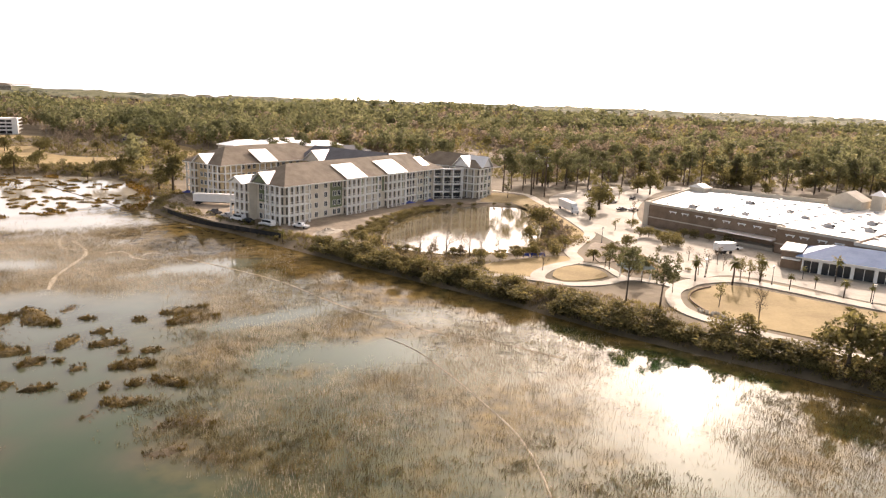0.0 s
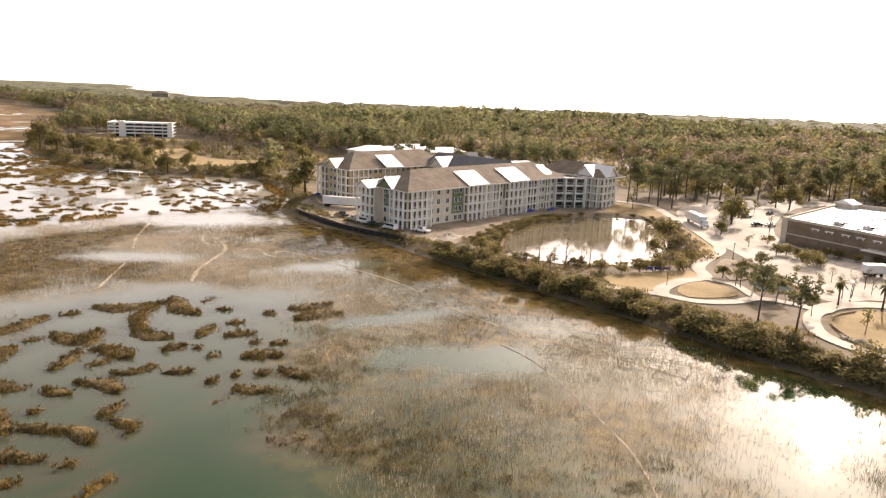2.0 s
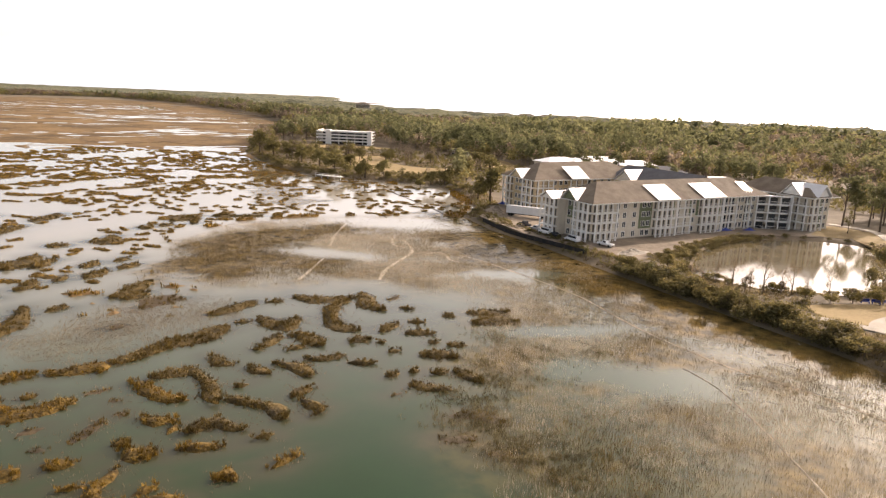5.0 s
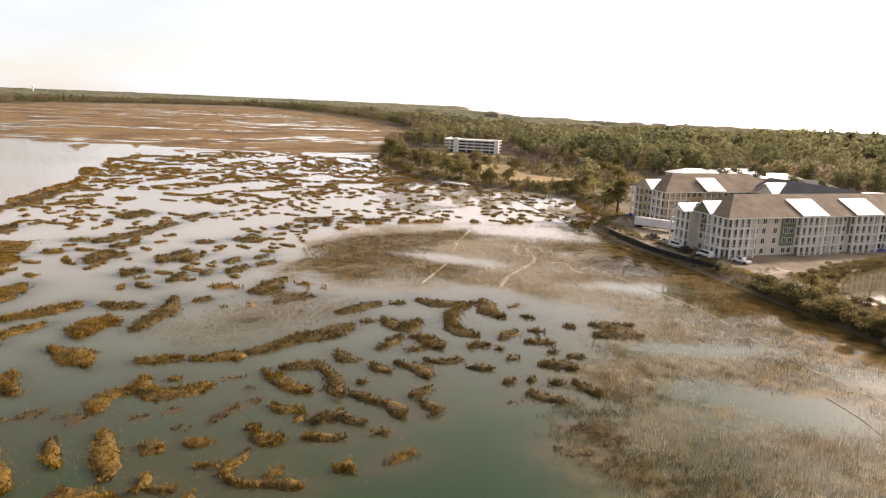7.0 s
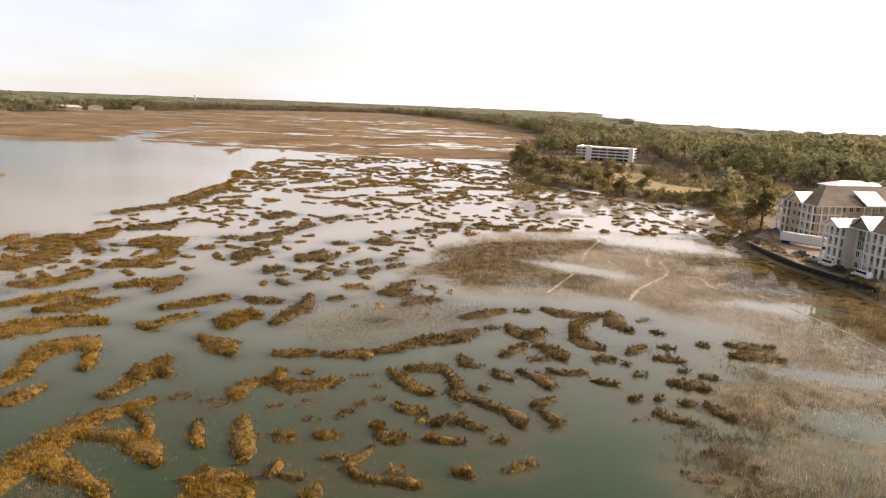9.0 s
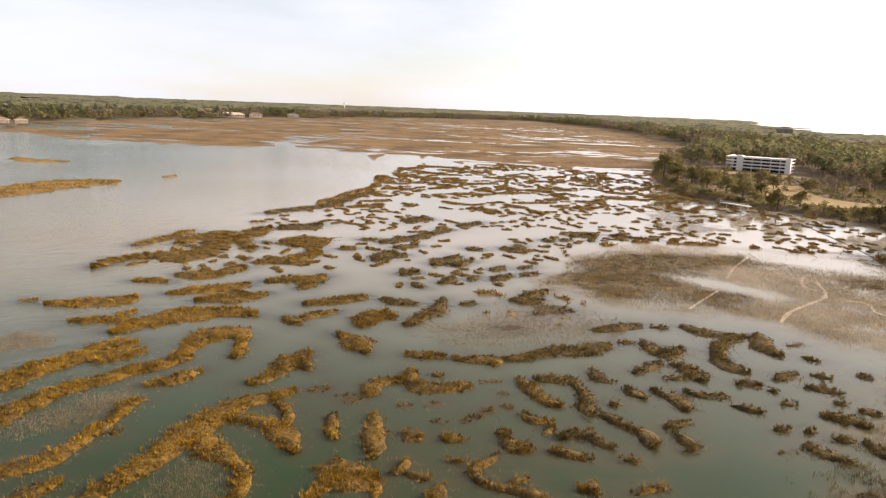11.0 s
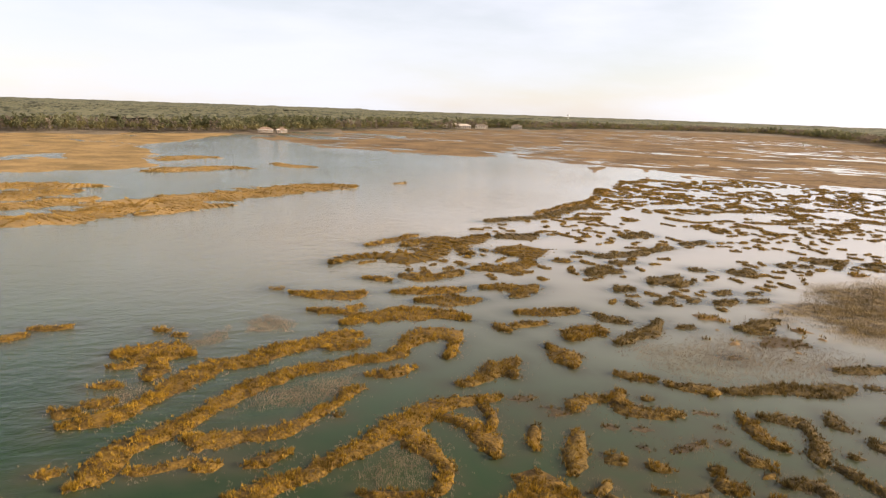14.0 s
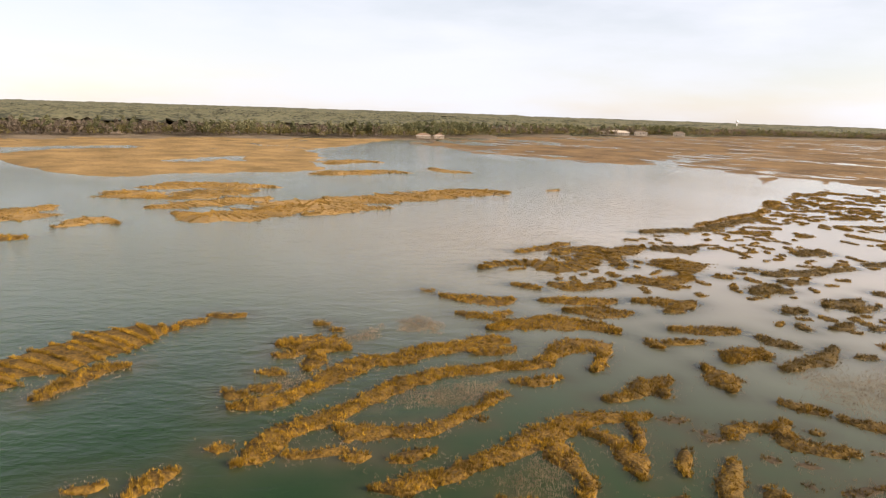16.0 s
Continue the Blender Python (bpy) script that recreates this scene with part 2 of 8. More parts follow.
M_OLIVETHATCH = material("olive_thatch", (0.042, 0.029, 0.009), (0.125, 0.084, 0.026), 0.35, rough=0.95, fine=2.2, fine_amount=0.7, bump=1.0, bump_scale=2.5)
M_GRASS = leafy("cordgrass_blades", (0.100, 0.060, 0.007), (0.395, 0.232, 0.024), 0.30, island=0.6, through_light=0.12)
M_OCHREGRASS = leafy("ochre_cordgrass_blades", (0.095, 0.056, 0.008), (0.320, 0.190, 0.028), 0.30, island=0.6, through_light=0.15)
M_FARGRASS = leafy("pale_gold_cordgrass", (0.15, 0.092, 0.020), (0.38, 0.235, 0.060), 0.08, island=0.35, through_light=0.1)
M_PALEGRASS = leafy("bleached_grass_blades", (0.30, 0.255, 0.185), (0.50, 0.43, 0.325), 0.08, island=0.35)
M_STALK = leafy("drowned_stalks", (0.21, 0.155, 0.10), (0.36, 0.275, 0.185), 0.1, island=0.35, through_light=0.3)
M_OLIVEGRASS = leafy("olive_marsh_grass", (0.078, 0.054, 0.014), (0.22, 0.146, 0.042), 0.20, island=0.5, through_light=0.2)
M_FUZZ = leafy("drowned_olive_grass", (0.10, 0.082, 0.038), (0.25, 0.205, 0.105), 0.2, island=0.45, through_light=0.25)
M_PINE = leafy("pine_needles", (0.080, 0.086, 0.042), (0.175, 0.170, 0.088), 0.02, island=0.18, objvar=0.2, through_light=0.52, glow=(1.30, 1.25, 1.15))
M_OAK = leafy("oak_leaves", (0.105, 0.098, 0.040), (0.235, 0.203, 0.088), 0.02, island=0.18, objvar=0.2, through_light=0.55, glow=(1.25, 1.18, 1.05))
M_DRY = leafy("winter_twigs", (0.13, 0.107, 0.078), (0.22, 0.183, 0.14), 0.02, island=0.35, objvar=0.2, glow=(1.35, 1.25, 1.15))
M_BARK = material("bark", (0.06, 0.045, 0.032), (0.13, 0.10, 0.075), 1.5, rough=0.95, bump=0.6, bump_scale=6)
M_CANOPY = material("far_canopy", (0.040, 0.046, 0.025), (0.150, 0.147, 0.082), 0.012, rough=1.0, fine=0.11, fine_amount=0.9, bump=1.0, bump_scale=0.25)

# ---- small builders ----
def link(name, verts, faces, mats, smooth=False, parent=None, label="", loc=None, matidx=None):
    me = bpy.data.meshes.new(name)
    me.from_pydata([tuple(v) for v in verts], [], [tuple(f) for f in faces])
    for m in (mats if isinstance(mats, (list, tuple)) else [mats]):
        me.materials.append(m)
    if matidx is not None:
        me.polygons.foreach_set("material_index", np.asarray(matidx, dtype=np.int32))
    if smooth:
        me.polygons.foreach_set("use_smooth", np.ones(len(me.polygons), dtype=bool))
    ob = new(name, me)
    if loc is not None:
        ob.location = loc
    if parent is not None:
        ob.parent = parent
    if label:
        ob["label"] = label
    return ob


def fast_mesh(name, v, tri, mats, smooth=False):
    """One object from numpy arrays of vertices (n, 3) and faces (m, 3 or 4)."""
    k = tri.shape[1]
    me = bpy.data.meshes.new(name)
    me.vertices.add(len(v))
    me.vertices.foreach_set("co", np.ascontiguousarray(v, dtype=np.float32).ravel())
    me.loops.add(tri.size)
    me.loops.foreach_set("vertex_index", np.ascontiguousarray(tri, dtype=np.int32).ravel())
    me.polygons.add(len(tri))
    me.polygons.foreach_set("loop_start", np.arange(0, tri.size, k, dtype=np.int32))
    me.polygons.foreach_set("loop_total", np.full(len(tri), k, dtype=np.int32))
    if smooth:
        me.polygons.foreach_set("use_smooth", np.ones(len(tri), dtype=bool))
    me.update(calc_edges=True)
    me.materials.append(mats)
    return new(name, me)


def inside(px, py, poly):
    """Which points lie in a polygon."""
    res = np.zeros(px.shape, dtype=bool)
    n = len(poly)
    for i in range(n):
        x0, y0 = poly[i]
        x1, y1 = poly[(i + 1) % n]
        if y0 == y1:
            continue
        hit = ((y0 > py) != (y1 > py)) & (px < (x1 - x0) * (py - y0) / (y1 - y0) + x0)
        res ^= hit
    return res


def edge_distance(px, py, poly, closed=True):
    best = np.full(px.shape, 1e9)
    n = len(poly)
    for i in range(n if closed else n - 1):
        ax, ay = poly[i]
        bx, by = poly[(i + 1) % n]
        dx, dy = bx - ax, by - ay
        t = np.clip(((px - ax) * dx + (py - ay) * dy) / (dx * dx + dy * dy + 1e-9), 0, 1)
        best = np.minimum(best, np.hypot(px - ax - t * dx, py - ay - t * dy))
    return best


def hash2(ix, iy, seed):
    h = (ix.astype(np.int64) * 374761393 + iy.astype(np.int64) * 668265263 + seed * 974634777) & 0xFFFFFFFF
    h = ((h ^ (h >> 13)) * 1274126177) & 0xFFFFFFFF
    return ((h ^ (h >> 16)) & 0xFFFF) / 65535.0


def vnoise(x, y, seed=0):
    """Smooth value noise in 0..1 on arrays."""
    x, y = np.asarray(x, float), np.asarray(y, float)
    ix, iy = np.floor(x), np.floor(y)
    fx, fy = x - ix, y - iy
    fx, fy = fx * fx * (3 - 2 * fx), fy * fy * (3 - 2 * fy)
    a, b = hash2(ix, iy, seed), hash2(ix + 1, iy, seed)
    c, d = hash2(ix, iy + 1, seed), hash2(ix + 1, iy + 1, seed)
    return (a * (1 - fx) + b * fx) * (1 - fy) + (c * (1 - fx) + d * fx) * fy


def fbm(x, y, seed=0, octaves=4):
    s, amp, tot = 0, 1.0, 0
    for k in range(octaves):
        s = s + amp * vnoise(x * 2 ** k, y * 2 ** k, seed + k * 17)
        tot += amp
        amp *= 0.5
    return s / tot


# ---- the lie of the land ----
SHORE = [(900, -420), (140, 62), (72, 104), (53, 116), (36, 128), (15, 146), (-11, 165), (-28, 178), (-46, 192), (-63, 206), (-86, 221),
         (-105, 240), (-110, 262), (-123, 284), (-140, 303), (-154, 315), (-185, 312), (-214, 303), (-256, 317), (-300, 350), (-345, 388)]
SHORE_FAR = [(-365, 410), (-400, 470), (-470, 600), (-630, 796), (-906, 1005), (-1337, 1266), (-1763, 1408), (-1810, 1240), (-1779, 967),
             (-1713, 793), (-1562, 549), (-1356, 256), (-1171, 88), (-1010, -20), (-929, -200), (-833, -346), (-746, -458), (-600, -800), (-560, -5600), (-5600, -5600)]
COAST = [(-5600, 5600), (-2900, 4300), (-2100, 3000), (-1250, 2080), (-780, 1600), (-416, 1480), (0, 1600), (400, 1800), (950, 1850), (5600, 1500), (5600, -420)]
LAND = SHORE + SHORE_FAR + COAST
SITE = [(-112, 250), (-132, 300), (-150, 330), (-142, 470), (-75, 458), (-15, 425), (26, 350), (58, 342), (107, 362), (176, 356), (260, 360), (420, 330),
        (420, -120), (140, 56), (72, 98), (15, 140), (-46, 186), (-86, 214)]
PENINSULA = [(-345, 388), (-372, 430), (-395, 500), (-330, 560), (-290, 510), (-250, 480), (-190, 460), (-150, 440), (-140, 360), (-154, 315), (-185, 312), (-214, 303), (-256, 317), (-300, 350)]
POND = [(-17, 190), (-17, 226), (-6, 252), (12, 266), (31, 266), (33, 233), (29, 206), (20, 190), (11, 188), (0, 184)]


def land_height(x, y):
    d = edge_distance(x, y, LAND)
    d = np.where(inside(x, y, LAND), d, -d)
    h = np.clip(d / 5.0, -1, 1) * 1.6 + 0.35 + 0.5 * (fbm(x / 30, y / 30, 5) - 0.5) * ((d > 0) & ~inside(x, y, SITE))
    p = edge_distance(x, y, POND)
    p = np.where(inside(x, y, POND), -p, p)
    return np.where((p < 4) & (d > 0), np.minimum(h, 0.9 + np.clip(p / 3, -1.0, 1.3) * 0.9), h)


def axis(lo, hi, step, ends):
    mid = list(np.arange(lo, hi + 0.1, step))
    a, s = [lo], step
    while a[-1] > -ends:
        s *= 1.22
        a.append(a[-1] - s)
    b, s = [mid[-1]], step
    while b[-1] < ends:
        s *= 1.22
        b.append(b[-1] + s)
    return np.array(a[:0:-1] + mid + b[1:])


gx, gy = axis(-420, 260, 4.0, 5600), axis(60, 580, 4.0, 5600)
GX, GY = np.meshgrid(gx, gy)
GZ = land_height(GX.ravel(), GY.ravel())
nx, ny = len(gx), len(gy)
idx = np.arange(nx * ny).reshape(ny, nx)
quads = np.stack([idx[:-1, :-1], idx[:-1, 1:], idx[1:, 1:], idx[1:, :-1]], -1).reshape(-1, 4)
ground = fast_mesh("ground", np.stack([GX.ravel(), GY.ravel(), GZ], -1), quads, M_GROUND, True)
tagged(ground, "sandy winter ground with dry grass along the marsh", "ground", kind="structure")
# ---- the marsh ----
def tufts(px, py, pz, height, blades, spread, width, seed, lean=0.35):
    """Grass tufts at the places: thin upright triangles. Returns vertices and faces."""
    rng = np.random.default_rng(seed)
    n = len(px)
    k = n * blades
    cx, cy, cz = np.repeat(px, blades), np.repeat(py, blades), np.repeat(np.broadcast_to(pz, px.shape), blades)
    hh = np.repeat(np.broadcast_to(height, px.shape), blades) * rng.uniform(0.55, 1.15, k)
    a = rng.uniform(0, 2 * np.pi, k)
    r = spread * np.sqrt(rng.uniform(0, 1, k))
    bx, by = cx + r * np.cos(a), cy + r * np.sin(a)
    b = rng.uniform(0, np.pi, k)
    wx, wy = width * np.cos(b), width * np.sin(b)
    l = rng.uniform(0, 2 * np.pi, k)
    ln = rng.uniform(0.05, lean, k) * hh
    v = np.empty((k, 3, 3))
    v[:, 0] = np.stack([bx - wx, by - wy, cz], -1)
    v[:, 1] = np.stack([bx + wx, by + wy, cz], -1)
    v[:, 2] = np.stack([bx + ln * np.cos(l), by + ln * np.sin(l), cz + hh], -1)
    return v.reshape(-1, 3), np.arange(3 * k).reshape(-1, 3)


def ribbon_mesh(spine, seed, top=0.34):
    """A low mound along a spine of (x, y, half width) with a ragged outline: rows of vertices from the centre line to under the water."""
    rng = np.random.default_rng(seed)
    pts = [Vector(p) for p in spine]
    step = 1.0 if max(p[2] for p in spine) < 7 else 2.5
    fine = []
    for i in range(len(pts) - 1):
        p0, p1, p2, p3 = pts[max(i - 1, 0)], pts[i], pts[i + 1], pts[min(i + 2, len(pts) - 1)]
        m = max(2, int((p2 - p1).xy.length / step))
        for k in range(m):
            t = k / m
            fine.append(0.5 * ((2 * p1) + (p2 - p0) * t + (2 * p0 - 5 * p1 + 4 * p2 - p3) * t * t + (3 * p1 - p0 - 3 * p2 + p3) * t ** 3))
    fine.append(pts[-1])
    half = np.maximum(np.array([p.z for p in fine]), 0.3)
    fine = np.array([(p.x, p.y) for p in fine])
    d = np.gradient(fine, axis=0)
    d /= np.linalg.norm(d, axis=1)[:, None] + 1e-9
    nrm = np.stack([-d[:, 1], d[:, 0]], -1)
    n = len(fine)
    s = np.arange(n) * step
    end = np.minimum(s, s[::-1])
    taper = np.clip(np.sqrt((end + 0.25) / (1.3 * half + 0.3)), 0.3, 1)
    fine = fine + nrm * ((fbm(s / 5.0, s * 0 + seed * 3.7, 8, 2) - 0.5) * half * 0.7)[:, None]
    wl = half * taper * (0.42 + 1.15 * fbm(s / 3.2, s * 0 + seed * 1.3, 4, 3)) * rng.uniform(0.86, 1.14, n)
    wr = half * taper * (0.42 + 1.15 * fbm(s / 3.2, s * 0 + seed * 2.1 + 50, 6, 3)) * rng.uniform(0.86, 1.14, n)
    rows = []
    for f, z in ((-1.25, -0.3), (-0.95, 0.03), (-0.6, 0.72), (-0.2, 1.0), (0.2, 1.0), (0.6, 0.72), (0.95, 0.03), (1.25, -0.3)):
        w = np.where(f < 0, wl, wr) * f
        q = fine + nrm * w[:, None]
        lump = 0.45 + 1.1 * fbm(q[:, 0] / 1.6, q[:, 1] / 1.6, 12, 2)
        rows.append(np.concatenate([q, (np.where(z > 0, z * top * lump, z))[:, None]], 1))
    v = np.stack(rows, 1)
    v[0, :, :2] -= d[0] * half[0] * 0.4
    v[-1, :, :2] += d[-1] * half[-1] * 0.4
    v[0, :, 2] -= 0.35 * top / 0.34
    v[-1, :, 2] -= 0.35 * top / 0.34
    idx = np.arange(n * 8).reshape(n, 8)
    q = np.stack([idx[:-1, :-1], idx[1:, :-1], idx[1:, 1:], idx[:-1, 1:]], -1).reshape(-1, 4)
    return v.reshape(-1, 3), q, fine, nrm, wl, wr


def tussocks(px, py, pz, height, blades, width, seed):
    """Tussocks of grass: each one a fan of blades that lean outwards from its middle."""
    rng = np.random.default_rng(seed)
    k = len(px) * blades
    h = np.repeat(np.broadcast_to(height, px.shape) * rng.uniform(0.6, 1.2, len(px)), blades) * rng.uniform(0.6, 1.1, k)
    a = rng.uniform(0, 2 * np.pi, k)
    w = np.repeat(np.broadcast_to(width, px.shape), blades)
    r = w * 5.5 * np.sqrt(rng.uniform(0, 1, k))
    ln = rng.uniform(0.05, 0.75, k) * h * 0.8
    bx, by, bz = np.repeat(px, blades) + r * np.cos(a), np.repeat(py, blades) + r * np.sin(a), np.repeat(pz, blades)
    b = a + np.pi / 2 + rng.normal(0, 0.5, k)
    v = np.empty((k, 3, 3))
    v[:, 0] = np.stack([bx - w * np.cos(b), by - w * np.sin(b), bz], -1)
    v[:, 1] = np.stack([bx + w * np.cos(b), by + w * np.sin(b), bz], -1)
    v[:, 2] = np.stack([bx + ln * np.cos(a), by + ln * np.sin(a), bz + h], -1)
    return v.reshape(-1, 3), np.arange(3 * k).reshape(-1, 3)


island_count = 0
CLEAR = []          # spines of the drawn islands, to keep the scattered ones off them


def island(thick, *spine):
    """A ribbon of mud in the shallows with a stand of cordgrass on it; thick: 1 for a full stand, less for drowned stalks."""
    global island_count
    island_count += 1
    seed = island_count
    v, q, fine, nrm, wl, wr = ribbon_mesh(spine, seed, 0.42 if thick > 0.6 else 0.04)
    CLEAR.append([p[:2] for p in spine])
    mx_, my_ = fine[len(fine) // 2]
    dist = math.hypot(mx_, my_)
    sour = (my_ - 20) / 60 + 0.5 * (vnoise(mx_ / 30, my_ / 30, 5) - 0.5)      # the stand turns from gold to olive towards the bank
    blades, mat, colour = (M_GRASS, M_THATCH, "golden-brown") if sour < 0.35 else (M_OCHREGRASS, M_OCHRETHATCH, "ochre-brown") if sour < 0.95 else (M_OLIVEGRASS, M_OLIVETHATCH, "olive-brown")
    if thick < 0.6:
        blades = M_OLIVEGRASS
    if mx_ < -240 and my_ < 80:
        blades, mat, colour = M_FARGRASS, M_GOLDMEADOW, "pale golden"
    mound = fast_mesh("marsh_island", v, q, mat if thick > 0.6 else M_MUD, True)
    tagged(mound, ("low mud island with a thick stand of %s cordgrass in shallow water" if thick > 0.6 else "drowned shoal with sparse %s cordgrass stalks in shallow water") % colour, "marsh island", "marsh islands", "stuff")
    rng = np.random.default_rng(seed + 900)
    length = np.linalg.norm(np.diff(fine, axis=0), axis=1).sum() + wl.mean()
    area = length * (wl.mean() + wr.mean())
    big = max(1.0, dist / 135)
    count = int(area * 3.4 * thick / big ** 2) + 4
    i = rng.integers(0, len(fine), count)
    f = np.clip(rng.uniform(-1.08, 1.08, count) + rng.normal(0, 0.08, count), -1.25, 1.25)
    w = np.where(f < 0, wl[i], wr[i]) * f
    p = fine[i] + nrm[i] * w[:, None] + rng.uniform(-0.5, 0.5, (count, 2))
    keep = rng.uniform(0, 1, count) < 1.25 - 0.4 * np.abs(f) + 1.3 * (fbm(p[:, 0] / 2.5, p[:, 1] / 2.5, 17, 2) - 0.5)
    p, f = p[keep], f[keep]
    z = np.clip(0.30 * (1 - np.abs(f) ** 2), -0.05, 0.3) * (1 if thick > 0.6 else 0.1)
    h = (0.72 - 0.22 * np.abs(f)) * (0.5 + 0.9 * fbm(p[:, 0] / 4, p[:, 1] / 4, 3, 2)) * (1 if thick > 0.6 else 0.7)
    gv, gf = tussocks(p[:, 0], p[:, 1], z, h * 1.1, 12, 0.040 * big, seed)
    grass = fast_mesh("grass", gv, gf, blades)
    grass.parent = mound
    # a thin fringe of bleached stalks in the water round the stand
    n = int(length * 7 / big)
    i = rng.integers(0, len(fine), n)
    side = rng.choice((-1.0, 1.0), n)
    w = np.where(side < 0, wl[i], wr[i]) * side + side * rng.exponential(0.7, n)
    p = fine[i] + nrm[i] * w[:, None] + rng.uniform(-0.5, 0.5, (n, 2))
    gv, gf = tufts(p[:, 0], p[:, 1], np.full(n, -0.05), 0.42, 4, 0.25, 0.022 * big, seed + 3, 0.3)
    fringe = fast_mesh("fringe", gv, gf, M_STALK)
    fringe.parent = mound
    fringe["label"] = "thin fringe of grey-brown stalks"


island(1.0, (-92.9, -70.7, 4.2), (-100.2, -70.5, 5.2), (-105.6, -69.5, 6.5), (-111.1, -67.2, 7.5), (-117.6, -63.7, 7.6), (-124.1, -59.7, 7.6), (-129.6, -55.5, 6.7), (-132.1, -50.9, 5.0))
island(1.0, (-134.0, -50.7, 2.7), (-137.4, -46.4, 1.8))
island(1.0, (-140.6, -46.8, 1.5), (-141.3, -39.6, 1.5))
island(1.0, (-96.6, -59.0, 1.4), (-102.1, -57.7, 1.9), (-107.0, -56.5, 2.3), (-110.2, -54.3, 2.3), (-111.2, -51.2, 1.6))
island(1.0, (-71.6, -41.7, 1.3), (-72.3, -39.5, 1.2), (-73.6, -37.8, 0.7))
island(1.0, (-70.7, -34.6, 1.1), (-74.7, -33.3, 2.1), (-77.4, -30.8, 1.6))
island(1.0, (-138.0, -23.7, 1.9), (-137.0, -21.0, 1.6))
island(1.0, (-134.1, -20.1, 1.1), (-133.0, -17.4, 1.1))
island(1.0, (-123.3, -27.9, 2.6), (-125.8, -24.7, 4.0), (-124.1, -21.1, 5.9), (-122.1, -15.2, 2.2))
island(1.0, (-121.7, -20.3, 1.9), (-115.0, -20.2, 1.8), (-110.8, -20.4, 0.6))
island(1.0, (-117.9, -28.1, 0.9), (-118.1, -23.8, 1.6))
island(1.0, (-109.6, -28.8, 1.1), (-109.9, -26.4, 1.8), (-108.9, -24.2, 1.1))
island(1.0, (-101.3, -31.7, 1.1), (-100.6, -29.7, 2.3), (-100.2, -28.1, 1.8))
island(1.0, (-102.7, -27.9, 2.1), (-102.8, -24.9, 2.2), (-103.0, -23.6, 1.2))
island(1.0, (-95.5, -29.4, 0.8), (-96.4, -27.1, 2.4), (-97.8, -24.6, 2.6), (-100.3, -21.3, 1.6), (-103.3, -19.2, 1.7), (-107.3, -16.9, 2.3), (-111.0, -14.8, 2.7), (-115.6, -11.7, 3.0), (-117.6, -7.2, 2.7), (-120.6, -2.5, 3.1), (-123.9, 2.6, 3.1), (-127.7, 8.0, 3.4), (-130.6, 11.5, 3.6), (-129.4, 15.8, 3.3))
island(1.0, (-122.5, 8.2, 1.1), (-122.7, 10.8, 1.8), (-124.2, 16.3, 1.8))
island(1.0, (-78.7, -24.1, 0.7), (-80.3, -22.6, 2.2), (-83.4, -21.4, 2.9), (-87.5, -20.0, 2.8), (-90.2, -17.4, 2.5), (-92.7, -14.2, 2.3), (-96.2, -11.6, 2.0), (-100.7, -8.8, 2.2), (-104.5, -5.7, 2.5), (-109.0, -1.4, 2.4), (-111.6, 3.2, 2.3), (-113.4, 9.0, 2.0), (-115.4, 14.2, 1.9), (-116.1, 19.4, 2.1), (-121.7, 23.3, 2.0), (-127.8, 27.5, 3.7), (-127.3, 31.5, 3.6), (-121.7, 32.9, 1.2), (-114.1, 29.4, 1.2))
island(1.0, (-90.2, -12.4, 2.2), (-88.9, -9.4, 2.0), (-89.1, -5.8, 2.2), (-89.8, -2.1, 2.0), (-91.4, 1.0, 2.3), (-92.5, 3.7, 1.2), (-95.3, 5.9, 1.3), (-98.0, 8.6, 1.1), (-102.0, 10.8, 1.7), (-102.7, 13.1, 1.7))
island(1.0, (-94.1, 7.5, 0.5), (-93.0, 8.6, 0.5))
island(1.0, (-86.0, -11.2, 0.7), (-86.3, -10.2, 0.9))
island(1.0, (-82.4, -28.3, 0.8), (-83.1, -27.3, 1.3), (-82.5, -25.9, 0.5))
island(1.0, (-81.5, -18.2, 0.8), (-81.8, -17.3, 1.4), (-81.9, -14.7, 1.3), (-83.1, -11.6, 1.1), (-83.4, -10.3, 1.4))
island(1.0, (-80.8, -10.4, 1.3), (-81.7, -9.1, 1.9), (-82.1, -7.8, 1.8))
island(1.0, (-80.5, -4.4, 1.0), (-81.6, -2.7, 1.5), (-83.0, -0.6, 1.1), (-83.6, 1.2, 0.8))
island(1.0, (-73.8, -6.3, 1.2), (-74.5, -3.8, 2.1), (-76.4, 0.0, 1.9), (-77.9, 2.8, 1.8), (-80.2, 5.7, 1.8), (-81.9, 8.7, 2.1), (-83.8, 11.2, 2.4), (-87.4, 14.8, 2.8), (-89.6, 17.6, 2.9), (-92.1, 19.8, 2.4), (-94.7, 23.8, 2.0), (-95.7, 28.6, 1.8), (-96.4, 33.9, 1.2))
island(1.0, (-87.1, 16.7, 2.4), (-83.4, 18.4, 2.2), (-80.0, 19.6, 1.5), (-76.2, 20.2, 1.2), (-73.0, 19.4, 1.3), (-70.2, 17.4, 1.1))
island(1.0, (-91.7, 22.3, 1.4), (-89.0, 25.0, 1.3), (-86.3, 26.8, 1.6), (-81.0, 27.7, 1.9), (-77.5, 27.4, 0.5))
island(1.0, (-94.2, 30.0, 0.9), (-89.5, 30.2, 0.9), (-85.1, 28.9, 0.7))
island(1.0, (-72.2, 9.0, 1.2), (-71.2, 12.9, 0.9), (-70.9, 16.8, 1.2))
island(1.0, (-108.1, 14.3, 1.2), (-108.2, 17.1, 1.9), (-109.8, 20.3, 1.6), (-110.5, 23.0, 0.9))
